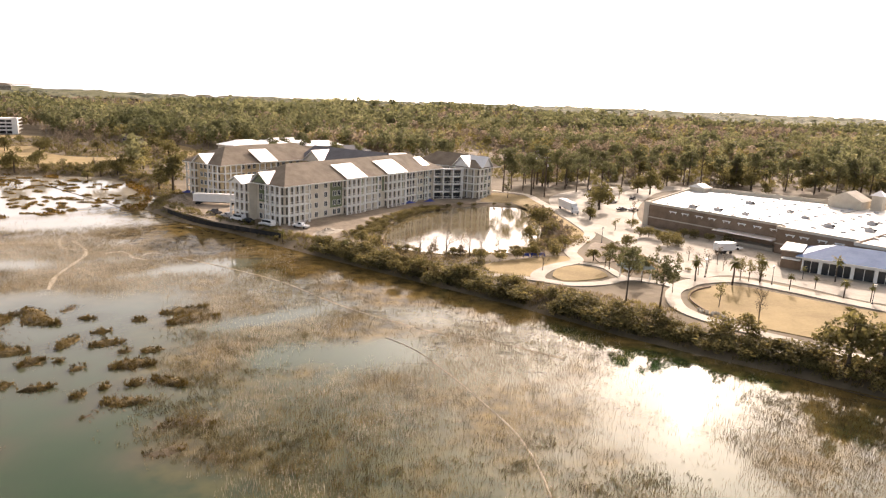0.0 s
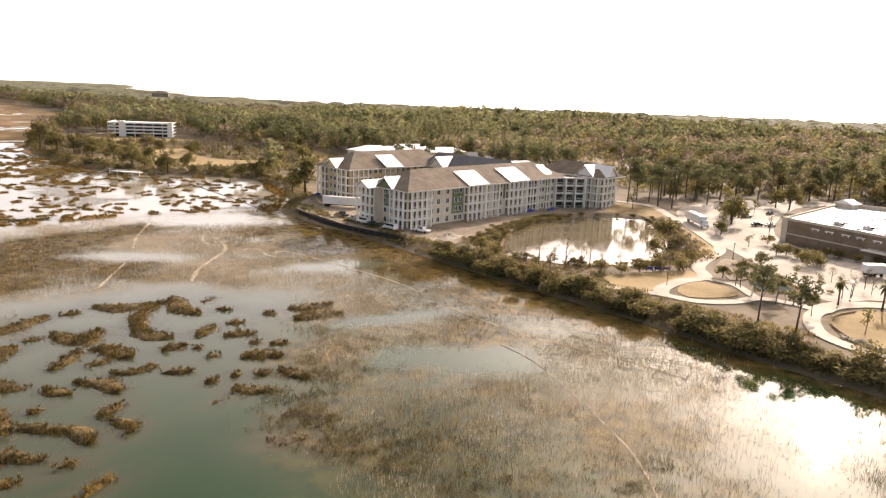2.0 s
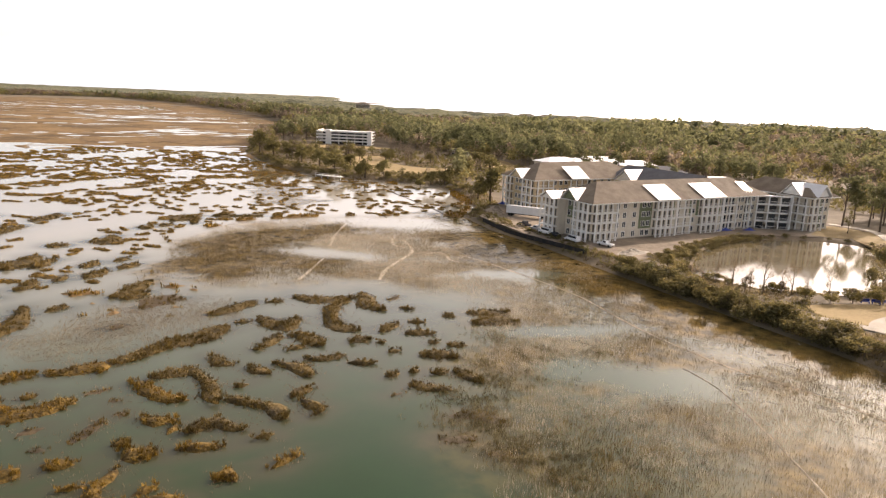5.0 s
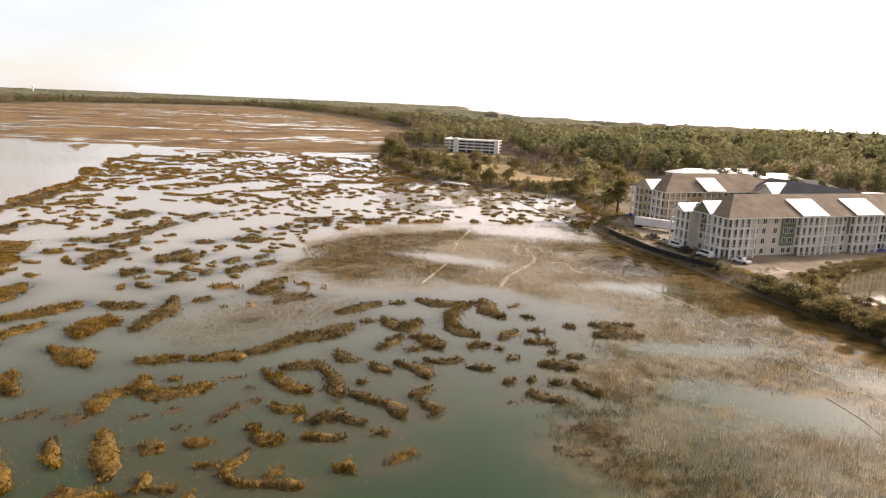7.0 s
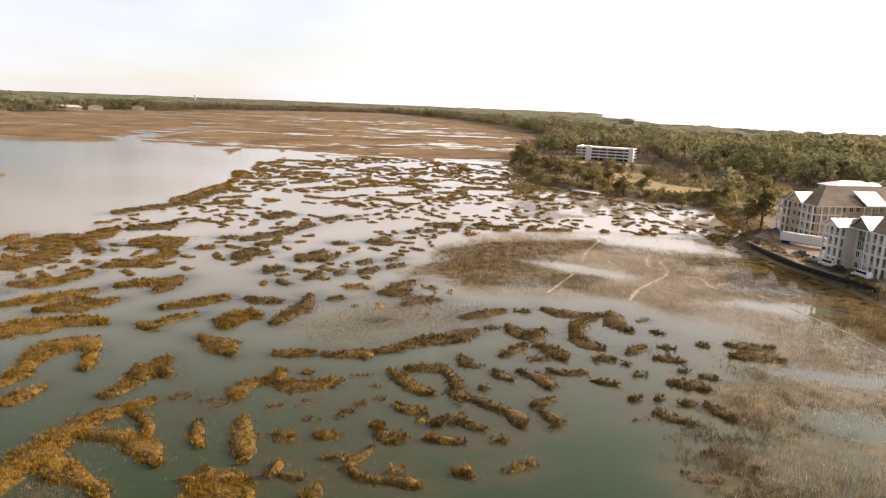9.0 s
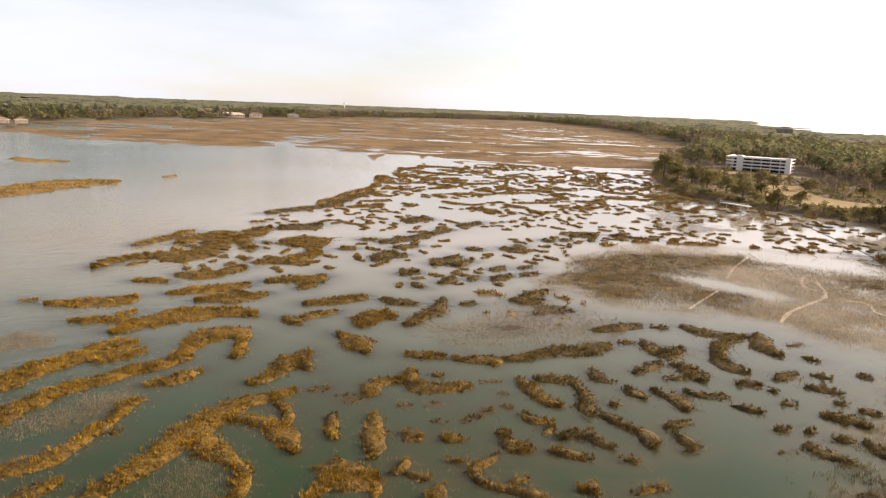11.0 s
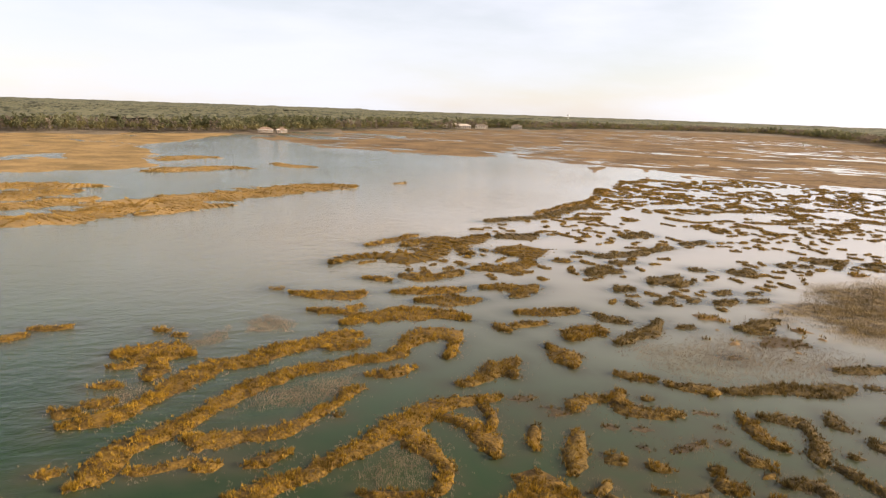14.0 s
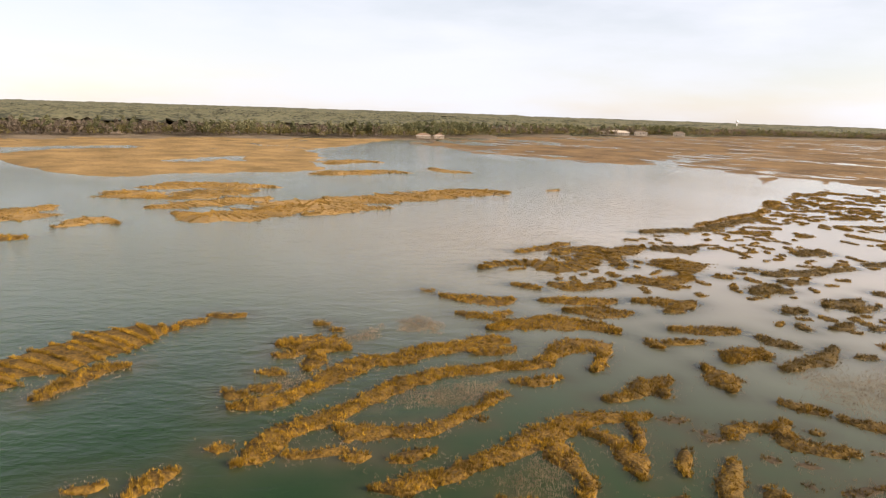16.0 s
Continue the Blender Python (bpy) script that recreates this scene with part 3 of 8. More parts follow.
island(1.0, (-217.8, 28.2, 1.9), (-225.1, 36.8, 2.7), (-235.0, 47.4, 2.0))
island(1.0, (-192.5, 14.5, 1.7), (-198.1, 19.0, 2.9), (-201.6, 26.1, 3.0), (-201.2, 31.2, 5.1), (-198.3, 37.6, 7.7), (-201.8, 44.5, 4.6), (-214.6, 51.0, 5.4), (-219.0, 56.9, 7.3), (-228.6, 67.5, 3.9), (-233.8, 73.6, 2.6))
island(1.0, (-215.3, 39.8, 3.4), (-224.4, 48.3, 4.1), (-230.2, 57.6, 4.9))
island(1.0, (-175.2, 22.0, 4.4), (-173.6, 25.5, 3.5), (-171.5, 28.2, 1.4))
island(1.0, (-166.0, -1.8, 1.4), (-165.8, 0.9, 1.4))
island(1.0, (-161.9, 2.8, 1.9), (-160.7, 8.8, 3.2), (-159.0, 15.3, 4.3), (-161.2, 19.6, 3.8))
island(1.0, (-147.3, 6.2, 1.6), (-145.8, 11.6, 2.5), (-142.6, 17.4, 2.8))
island(1.0, (-137.1, 12.6, 1.2), (-139.8, 17.1, 3.2), (-142.8, 22.4, 4.8), (-142.5, 28.6, 5.2), (-140.1, 34.5, 3.5), (-136.9, 40.0, 2.4))
island(1.0, (-147.1, 15.4, 2.9), (-149.1, 18.2, 3.0))
island(1.0, (-177.4, 32.2, 2.3), (-175.1, 35.7, 4.5), (-173.4, 40.7, 3.5), (-178.0, 46.5, 2.4), (-179.1, 49.6, 2.2))
island(1.0, (-160.4, 27.1, 2.6), (-160.8, 33.6, 3.3), (-160.5, 40.7, 3.3), (-161.2, 45.3, 2.6))
island(1.0, (-152.3, 31.2, 1.2), (-151.6, 37.7, 4.7), (-151.0, 42.5, 4.6), (-152.1, 46.6, 2.7))
island(1.0, (-218.9, 57.8, 3.7), (-205.1, 58.0, 2.5), (-200.8, 58.6, 1.6))
island(1.0, (-209.2, 63.8, 1.7), (-206.4, 64.9, 1.7))
island(1.0, (-230.3, 76.4, 5.7), (-229.9, 84.8, 7.7), (-232.9, 92.4, 3.6))
island(1.0, (-200.0, 70.4, 3.0), (-208.3, 77.1, 11.9), (-195.5, 75.3, 2.5), (-188.0, 70.7, 2.0))
island(1.0, (-183.5, 53.8, 4.5), (-183.0, 59.5, 5.8), (-184.6, 66.9, 5.0), (-189.2, 74.8, 2.6))
island(1.0, (-190.9, 82.7, 5.0), (-190.6, 86.3, 4.1))
island(1.0, (-200.8, 94.7, 4.5), (-200.6, 98.5, 4.5))
island(1.0, (-195.4, 98.1, 2.9), (-197.3, 107.9, 3.5), (-202.6, 121.1, 2.5), (-207.6, 132.5, 1.8))
island(1.0, (-225.7, 125.0, 3.1), (-233.3, 133.9, 5.1), (-228.6, 135.9, 4.3))
island(1.0, (-212.1, 139.8, 3.8), (-216.6, 151.9, 2.2))
island(1.0, (-172.5, 84.5, 3.1), (-178.9, 91.0, 3.5), (-182.2, 95.4, 2.4))
island(1.0, (-175.2, 92.8, 3.6), (-176.2, 96.9, 3.0))
island(1.0, (-186.5, 98.5, 3.0), (-186.7, 106.1, 3.0))
island(1.0, (-161.7, 97.6, 2.6), (-164.2, 103.4, 4.2), (-168.2, 110.2, 2.3))
island(1.0, (-158.2, 102.3, 2.5), (-161.7, 110.5, 2.1))
island(1.0, (-155.4, 84.4, 1.8), (-157.8, 88.8, 4.7), (-155.5, 89.2, 2.1))
island(1.0, (-145.6, 82.3, 1.4), (-141.6, 83.1, 1.8))
island(1.0, (-143.4, 88.6, 2.2), (-146.7, 95.3, 2.0))
island(1.0, (-143.3, 97.9, 1.4), (-144.4, 101.7, 1.0))
island(1.0, (-176.4, 120.0, 4.2), (-174.0, 122.3, 4.2))
island(1.0, (-173.3, 130.3, 4.1), (-168.2, 131.4, 4.2), (-174.8, 138.2, 1.1))
island(1.0, (-177.5, 151.4, 4.6), (-178.7, 155.4, 4.1))
island(1.0, (-176.9, 158.1, 4.0), (-176.6, 162.0, 3.1))
island(1.0, (-180.2, 166.2, 3.2), (-182.0, 175.3, 6.0), (-177.9, 174.8, 1.2), (-172.3, 167.4, 1.1))
island(1.0, (-174.9, 181.7, 6.3), (-173.1, 185.2, 7.4))
island(1.0, (-162.4, 50.1, 2.2), (-161.8, 55.9, 4.3), (-158.5, 60.1, 5.2), (-162.0, 65.2, 3.1))
island(1.0, (-153.2, 55.3, 1.8), (-155.8, 59.9, 2.7))
island(1.0, (-132.3, 44.9, 2.4), (-129.8, 46.0, 3.2), (-127.2, 46.3, 1.7))
island(1.0, (-130.8, 47.6, 2.5), (-131.5, 51.6, 2.2), (-131.8, 55.6, 1.4))
island(1.0, (-139.3, 51.8, 2.0), (-140.0, 56.8, 2.6), (-139.4, 62.1, 3.6), (-139.8, 66.4, 3.1))
island(1.0, (-136.3, 69.6, 3.8), (-133.1, 71.5, 4.1), (-130.4, 72.9, 2.0), (-129.4, 74.4, 1.1))
island(1.0, (-120.5, 56.5, 1.7), (-125.3, 61.1, 4.5), (-126.7, 64.4, 6.2), (-122.9, 64.7, 1.4))
island(1.0, (-117.9, 50.7, 1.4), (-113.1, 51.0, 3.2), (-108.6, 51.3, 2.0), (-105.9, 50.8, 0.6))
island(1.0, (-117.7, 64.9, 1.3), (-118.8, 69.3, 1.8), (-123.5, 75.1, 2.8), (-125.7, 78.4, 1.6), (-130.5, 81.9, 0.7))
island(1.0, (-124.3, 83.6, 2.7), (-124.7, 86.6, 3.2))
island(1.0, (-122.6, 96.2, 2.1), (-122.9, 100.0, 2.4), (-125.4, 106.2, 2.9), (-125.9, 109.1, 2.8))
island(1.0, (-119.9, 96.3, 1.3), (-119.5, 102.9, 1.4))
island(1.0, (-148.9, 109.6, 2.4), (-151.1, 114.5, 2.1))
island(1.0, (-140.7, 103.1, 2.8), (-142.6, 108.4, 2.1), (-143.4, 110.6, 1.3))
island(1.0, (-148.0, 118.1, 2.3), (-148.6, 122.0, 1.8))
island(1.0, (-141.6, 113.3, 1.6), (-142.5, 118.9, 2.0))
island(1.0, (-102.1, 28.4, 1.5), (-103.0, 31.6, 1.6), (-106.8, 35.7, 2.7), (-108.9, 39.6, 3.6), (-111.4, 42.0, 2.3))
island(1.0, (-107.6, 39.6, 1.5), (-103.0, 38.7, 1.0))
island(1.0, (-102.3, 57.1, 2.3), (-100.6, 59.4, 1.9), (-98.9, 62.7, 1.6))
island(1.0, (-97.0, 63.8, 0.9), (-94.4, 67.5, 1.8), (-93.3, 70.5, 2.3), (-90.8, 68.3, 0.5))
island(1.0, (-92.1, 71.8, 1.0), (-91.7, 77.4, 1.8), (-92.2, 82.2, 2.5), (-90.4, 86.3, 2.7), (-89.6, 91.2, 3.1), (-89.1, 94.7, 2.0))
island(1.0, (-89.4, 43.3, 1.4), (-92.2, 45.5, 1.8), (-93.5, 48.1, 1.4), (-93.0, 51.3, 1.5))
island(1.0, (-95.3, 53.9, 1.1), (-92.2, 52.1, 1.4), (-89.0, 52.1, 2.4), (-86.6, 54.6, 1.9), (-86.4, 58.3, 2.7), (-84.9, 58.9, 1.7))
island(1.0, (-92.6, 57.0, 1.1), (-91.0, 57.1, 0.8))
island(1.0, (-85.4, 35.9, 1.1), (-81.6, 34.0, 1.0), (-78.5, 33.4, 0.5))
island(1.0, (-83.0, 41.4, 0.9), (-78.3, 39.3, 1.6), (-74.1, 37.0, 1.5), (-71.9, 35.6, 0.8))
island(1.0, (-76.1, 42.8, 0.6), (-74.3, 42.7, 1.9), (-73.2, 43.5, 0.8))
island(1.0, (-73.2, 46.5, 1.2), (-71.6, 47.2, 1.5), (-70.3, 48.5, 0.6))
island(0.45, (-88.4, 39.3, 1.0), (-88.8, 42.6, 1.0))
island(0.45, (-85.7, 61.8, 1.4), (-84.7, 64.6, 1.5))
island(0.45, (-81.2, 62.2, 0.6), (-80.3, 63.0, 0.7))
island(0.45, (-84.1, 45.9, 1.3), (-83.3, 47.3, 1.5))
island(0.45, (-82.4, 49.5, 1.3), (-81.6, 52.2, 1.0))
island(0.45, (-75.5, 52.6, 0.7), (-76.5, 56.3, 0.7), (-77.1, 57.8, 0.5))
island(0.45, (-76.0, 59.5, 0.5), (-76.1, 60.9, 0.5))
island(0.45, (-95.0, 34.9, 1.0), (-94.8, 37.6, 1.2), (-95.2, 39.2, 0.7))
island(0.45, (-112.4, 94.6, 2.4), (-113.1, 101.9, 4.8), (-110.4, 103.7, 3.3))
island(0.45, (-106.9, 82.9, 1.1), (-106.6, 85.2, 1.1))
island(1.0, (-83.8, 68.4, 1.0), (-81.3, 68.2, 1.5), (-77.9, 67.2, 1.8), (-74.1, 66.9, 2.1), (-72.4, 67.7, 1.6))
island(1.0, (-82.5, 70.9, 1.1), (-81.2, 74.7, 1.7), (-80.3, 76.5, 1.8), (-77.6, 75.5, 1.1), (-74.0, 73.8, 1.5), (-70.3, 70.9, 1.5), (-67.9, 69.2, 0.8))
island(1.0, (-68.0, 71.0, 1.3), (-64.4, 72.0, 1.6), (-61.5, 72.5, 1.5), (-59.4, 72.2, 1.7), (-57.4, 70.5, 1.1), (-56.6, 71.0, 0.8))
island(1.0, (-73.2, 60.7, 0.9), (-70.5, 61.2, 1.4), (-69.1, 62.7, 0.8))
island(1.0, (-66.9, 59.3, 0.7), (-67.7, 61.5, 0.9))
island(1.0, (-64.9, 60.7, 1.5), (-64.7, 62.5, 1.8), (-64.0, 64.5, 2.0), (-61.4, 64.7, 1.2), (-59.3, 65.2, 0.9))
island(1.0, (-62.6, 57.2, 1.3), (-60.8, 59.0, 1.5), (-58.7, 60.5, 1.2))
island(1.0, (-68.4, 54.5, 0.7), (-66.3, 53.4, 1.7), (-64.9, 54.3, 1.9), (-63.8, 54.8, 0.8))
island(1.0, (-70.1, 53.8, 1.0), (-69.1, 55.1, 1.0))
island(1.0, (-66.9, 43.5, 0.6), (-65.2, 45.9, 0.7))
island(1.0, (-65.3, 50.4, 0.5), (-64.0, 48.1, 0.7), (-63.6, 45.8, 0.7), (-62.0, 44.6, 0.7), (-59.7, 44.7, 0.9), (-57.5, 46.4, 0.9), (-55.5, 48.2, 1.2), (-54.0, 49.1, 0.9))
island(1.0, (-59.0, 47.5, 0.9), (-58.4, 49.7, 0.8))
island(1.0, (-62.1, 40.2, 0.7), (-60.9, 38.7, 1.2), (-60.3, 37.2, 0.9))
island(1.0, (-66.9, 24.7, 0.9), (-68.7, 27.8, 1.5), (-70.9, 30.5, 3.2), (-67.9, 31.1, 2.0), (-67.5, 32.7, 2.1), (-67.5, 34.1, 1.8))
island(1.0, (-66.9, 33.8, 0.9), (-63.7, 32.0, 1.1))
island(1.0, (-67.1, 36.3, 0.5), (-68.4, 38.2, 0.7), (-69.2, 39.1, 0.5))
island(1.0, (-66.8, 37.4, 0.7), (-65.4, 38.6, 0.7), (-64.0, 39.0, 0.5))
island(1.0, (-97.6, 98.8, 1.2), (-96.7, 103.5, 1.9), (-96.5, 110.0, 1.5))
island(1.0, (-94.4, 111.9, 1.5), (-92.5, 114.2, 1.5))
island(1.0, (-90.4, 98.0, 1.3), (-88.7, 100.0, 1.3))
island(1.0, (-88.2, 102.6, 1.6), (-84.4, 101.6, 2.7), (-81.2, 101.1, 2.8), (-82.2, 106.2, 1.3))
island(1.0, (-77.2, 88.6, 1.0), (-77.6, 92.5, 1.8), (-78.5, 96.8, 1.2))
island(1.0, (-77.1, 97.8, 1.7), (-74.6, 98.6, 3.0), (-71.0, 97.1, 2.3), (-69.1, 96.5, 1.1))
island(1.0, (-72.9, 91.5, 0.8), (-71.4, 94.7, 1.1))
island(1.0, (-91.7, 118.5, 1.9), (-86.8, 117.8, 3.2), (-84.7, 120.5, 2.4), (-82.7, 123.2, 2.4), (-80.6, 125.0, 1.5))
island(1.0, (-81.2, 122.1, 1.3), (-80.7, 116.9, 1.6), (-77.4, 111.2, 1.4), (-73.5, 107.0, 2.2), (-70.3, 106.2, 2.6), (-68.3, 107.3, 1.1))
island(1.0, (-81.0, 128.3, 1.2), (-77.1, 124.5, 2.0), (-73.2, 121.4, 2.3), (-70.6, 121.1, 1.8))
island(1.0, (-68.3, 124.6, 1.6), (-65.9, 124.7, 1.6))
island(1.0, (-65.2, 100.6, 1.9), (-64.7, 103.1, 2.6), (-63.6, 103.7, 1.6))
island(1.0, (-61.7, 103.3, 0.9), (-60.8, 104.1, 0.9))
island(1.0, (-63.8, 108.8, 1.1), (-64.0, 112.4, 1.8), (-63.8, 114.6, 1.4))
island(1.0, (-62.1, 116.9, 1.5), (-59.8, 118.2, 1.5))
island(1.0, (-57.6, 124.3, 2.5), (-56.9, 125.7, 2.2))
island(1.0, (-59.1, 110.2, 1.8), (-57.4, 112.4, 3.0), (-55.1, 112.9, 1.3))
island(1.0, (-53.1, 108.1, 1.4), (-52.0, 109.3, 1.1))
island(1.0, (-57.3, 100.3, 1.4), (-56.4, 102.0, 1.2))
island(1.0, (-81.3, 81.9, 0.9), (-78.2, 80.9, 1.6), (-75.8, 81.8, 0.9))
island(1.0, (-73.0, 82.2, 1.6), (-70.7, 81.7, 2.2), (-68.8, 81.6, 1.5))
island(1.0, (-70.6, 85.5, 1.3), (-68.1, 86.0, 1.8), (-64.4, 84.9, 1.8), (-62.6, 84.0, 1.1))
island(1.0, (-67.7, 90.2, 1.2), (-65.4, 91.4, 1.2), (-63.0, 94.7, 0.5))
island(1.0, (-69.9, 75.3, 1.5), (-69.1, 76.5, 1.5))
island(1.0, (-60.0, 76.6, 1.2), (-60.1, 79.1, 1.5), (-59.7, 81.1, 0.7))
island(1.0, (-58.4, 76.6, 0.7), (-55.7, 75.6, 2.0), (-54.4, 75.7, 0.8), (-53.8, 73.4, 0.5))
island(1.0, (-60.4, 92.6, 1.7), (-58.3, 93.8, 1.4), (-56.7, 94.2, 0.8))
island(1.0, (-51.3, 101.8, 1.8), (-49.7, 103.6, 2.7), (-47.9, 104.2, 2.3), (-46.1, 103.7, 1.5))
island(1.0, (-49.8, 109.2, 1.4), (-47.9, 110.8, 2.3))
island(1.0, (-52.2, 91.0, 1.5), (-51.4, 92.5, 1.6))
island(1.0, (-49.4, 94.1, 1.0), (-48.7, 95.4, 0.8))
island(1.0, (-46.5, 96.3, 1.7), (-44.9, 97.3, 1.6))
island(1.0, (-43.8, 98.6, 1.4), (-41.3, 98.2, 1.6))
island(1.0, (-47.3, 90.7, 1.5), (-45.1, 90.3, 2.0), (-43.1, 90.8, 1.7), (-41.3, 91.6, 1.2))
island(1.0, (-56.1, 64.1, 1.0), (-55.1, 66.1, 0.9))
island(1.0, (-53.3, 54.2, 1.7), (-53.3, 55.5, 2.5), (-51.5, 55.1, 0.9))
island(1.0, (-49.8, 59.5, 0.8), (-49.4, 62.4, 0.6), (-48.9, 63.9, 0.5))
island(0.45, (-73.6, 127.5, 1.2), (-73.2, 131.2, 0.9))
island(0.45, (-47.7, 84.8, 0.5), (-47.1, 86.6, 0.6))
island(0.45, (-77.5, 47.7, 0.8), (-75.9, 48.8, 0.8))
island(0.45, (-76.7, 59.7, 0.7), (-76.1, 61.0, 0.5))
island(0.45, (-75.2, 51.5, 0.8), (-75.8, 54.4, 1.0), (-76.3, 57.1, 0.9))
island(0.45, (-91.8, 39.4, 0.6), (-89.1, 42.0, 0.7))
island(0.9, (-54.6, 129.0, 1.9), (-50.7, 131.9, 1.9), (-47.7, 134.1, 1.5))
island(0.9, (-50.9, 123.2, 1.6), (-47.5, 127.0, 3.4), (-43.9, 129.0, 2.2))
island(0.9, (-43.6, 98.7, 1.1), (-40.1, 97.5, 1.3), (-38.2, 96.8, 0.8))
island(0.4, (-37.0, 82.8, 1.3), (-34.3, 85.7, 1.9), (-29.9, 85.4, 1.3))
island(0.4, (-35.3, 76.4, 0.8), (-31.4, 78.7, 1.6))
island(0.4, (-28.1, 76.2, 1.1), (-26.2, 77.4, 1.2))
island(1.0, (-263.4, 82.1, 3.5), (-269.7, 96.5, 3.5), (-275.0, 112.2, 3.5), (-292.1, 128.7, 3.5), (-310.1, 149.4, 3.5))
island(1.0, (-177.1, 182.0, 1.4), (-164.0, 192.3, 1.4))
island(1.0, (-323, -152, 8.7), (-334, -149, 15.0), (-326, -136, 15.0), (-319, -125, 10.5))
island(1.0, (-356, -150, 10.9), (-362, -138, 12.8), (-379, -129, 15.0), (-374, -106, 14.1), (-377, -86, 11.5))
island(1.0, (-318, -121, 8.2), (-330, -115, 12.9), (-346, -104, 15.0), (-357, -91, 9.4))
island(1.0, (-288, -119, 5.4), (-299, -109, 8.7), (-309, -98, 10.7), (-324, -86, 11.4), (-330, -78, 8.2))
island(1.0, (-278, -104, 4.3), (-270, -90, 11.8), (-276, -78, 15.0), (-288, -67, 11.4), (-310, -62, 15.0), (-313, -48, 15.0), (-336, -34, 15.0), (-344, -18, 15.0), (-360, -1, 15.0), (-377, 17, 15.0), (-386, 30, 15.0), (-376, 41, 6.5))
island(1.0, (-281, -52, 4.9), (-301, -36, 7.9), (-308, -19, 7.1))
island(1.0, (-240, -163, 9.8), (-252, -163, 13.1), (-260, -159, 13.2), (-275, -159, 11.4), (-284, -156, 11.8))
island(1.0, (-211, -144, 6.3), (-216, -139, 6.7), (-217, -134, 5.4), (-220, -131, 2.9))
island(1.0, (-238, -132, 2.4), (-244, -128, 3.3), (-255, -128, 9.4), (-254, -121, 4.6), (-248, -114, 1.1))
island(1.0, (-452, -78, 10.4), (-466, -63, 15.0), (-480, -45, 15.0), (-485, -19, 13.8))
island(1.0, (-536, -81, 11.6), (-571, -68, 15.0), (-568, -45, 15.0))
island(1.0, (-529, -1, 3.4), (-507, 6, 7.9), (-496, 26, 8.2))
island(1.0, (-398, 67, 3.0), (-403, 74, 3.1))


# scattered islets and the wide meadows: one height field that rises through the water
FIELD = [(-160, 148), (-163, 180), (-146, 206), (-118, 232), (-106, 238), (-86, 219), (-46, 190), (15, 144), (53, 114), (72, 102), (110, 76), (60, 40), (30, 45), (-10, 55), (-27, 68), (-38, 84), (-48, 105), (-57, 134), (-82, 136), (-112, 112), (-130, 116)]
MEADOW_EAST = [(-330, 520), (-395, 470), (-365, 410), (-430, 330), (-520, 300), (-640, 250), (-760, 262), (-720, 120), (-690, 70), (-830, 5), (-900, -30), (-990, -20), (-1171, 88), (-1356, 256), (-1562, 549),
               (-1713, 793), (-1779, 967), (-1810, 1240), (-1763, 1408), (-1337, 1266), (-906, 1005), (-630, 796), (-470, 600)]
MEADOW_WEST = [(-502, -371), (-487, -302), (-458, -262), (-417, -216), (-408, -188), (-434, -165), (-456, -136), (-468, -101), (-496, -88), (-561, -100), (-676, -124), (-735, -123), (-867, -89), (-985, -60),
               (-929, -200), (-833, -346), (-746, -458), (-600, -800), (-500, -900), (-430, -600)]
LAGOONS = [[(-520, -420), (-549, -335), (-604, -322), (-650, -278), (-684, -296), (-640, -350), (-600, -376), (-570, -440)], [(-507, -200), (-538, -143), (-600, -158), (-573, -183), (-532, -205)]]
SPIT = [(-819, 3), (-946, 102), (-932, 269), (-833, 292), (-700, 215), (-648, 181), (-676, 115), (-729, 45)]
CHANNEL = [(-935, -60), (-830, 0), (-690, 70), (-720, 120), (-700, 240), (-560, 262), (-427, 212), (-333, 160), (-268, 90), (-212, 22), (-165, -12), (-130, -24), (-100, -28), (-82, -26), (-60, -30), (0, -60), (0, -700), (-300, -700)]


MID = [(-430, 230), (-330, 165), (-265, 95), (-222, 40), (-190, 22), (-150, 72), (-125, 108), (-165, 145), (-168, 185), (-148, 212), (-122, 234), (-114, 262), (-140, 296), (-185, 306), (-256, 312), (-345, 378), (-430, 330)]


def sdf(x, y, poly):
    d = edge_distance(x, y, poly)
    return np.where(inside(x, y, poly), d, -d)


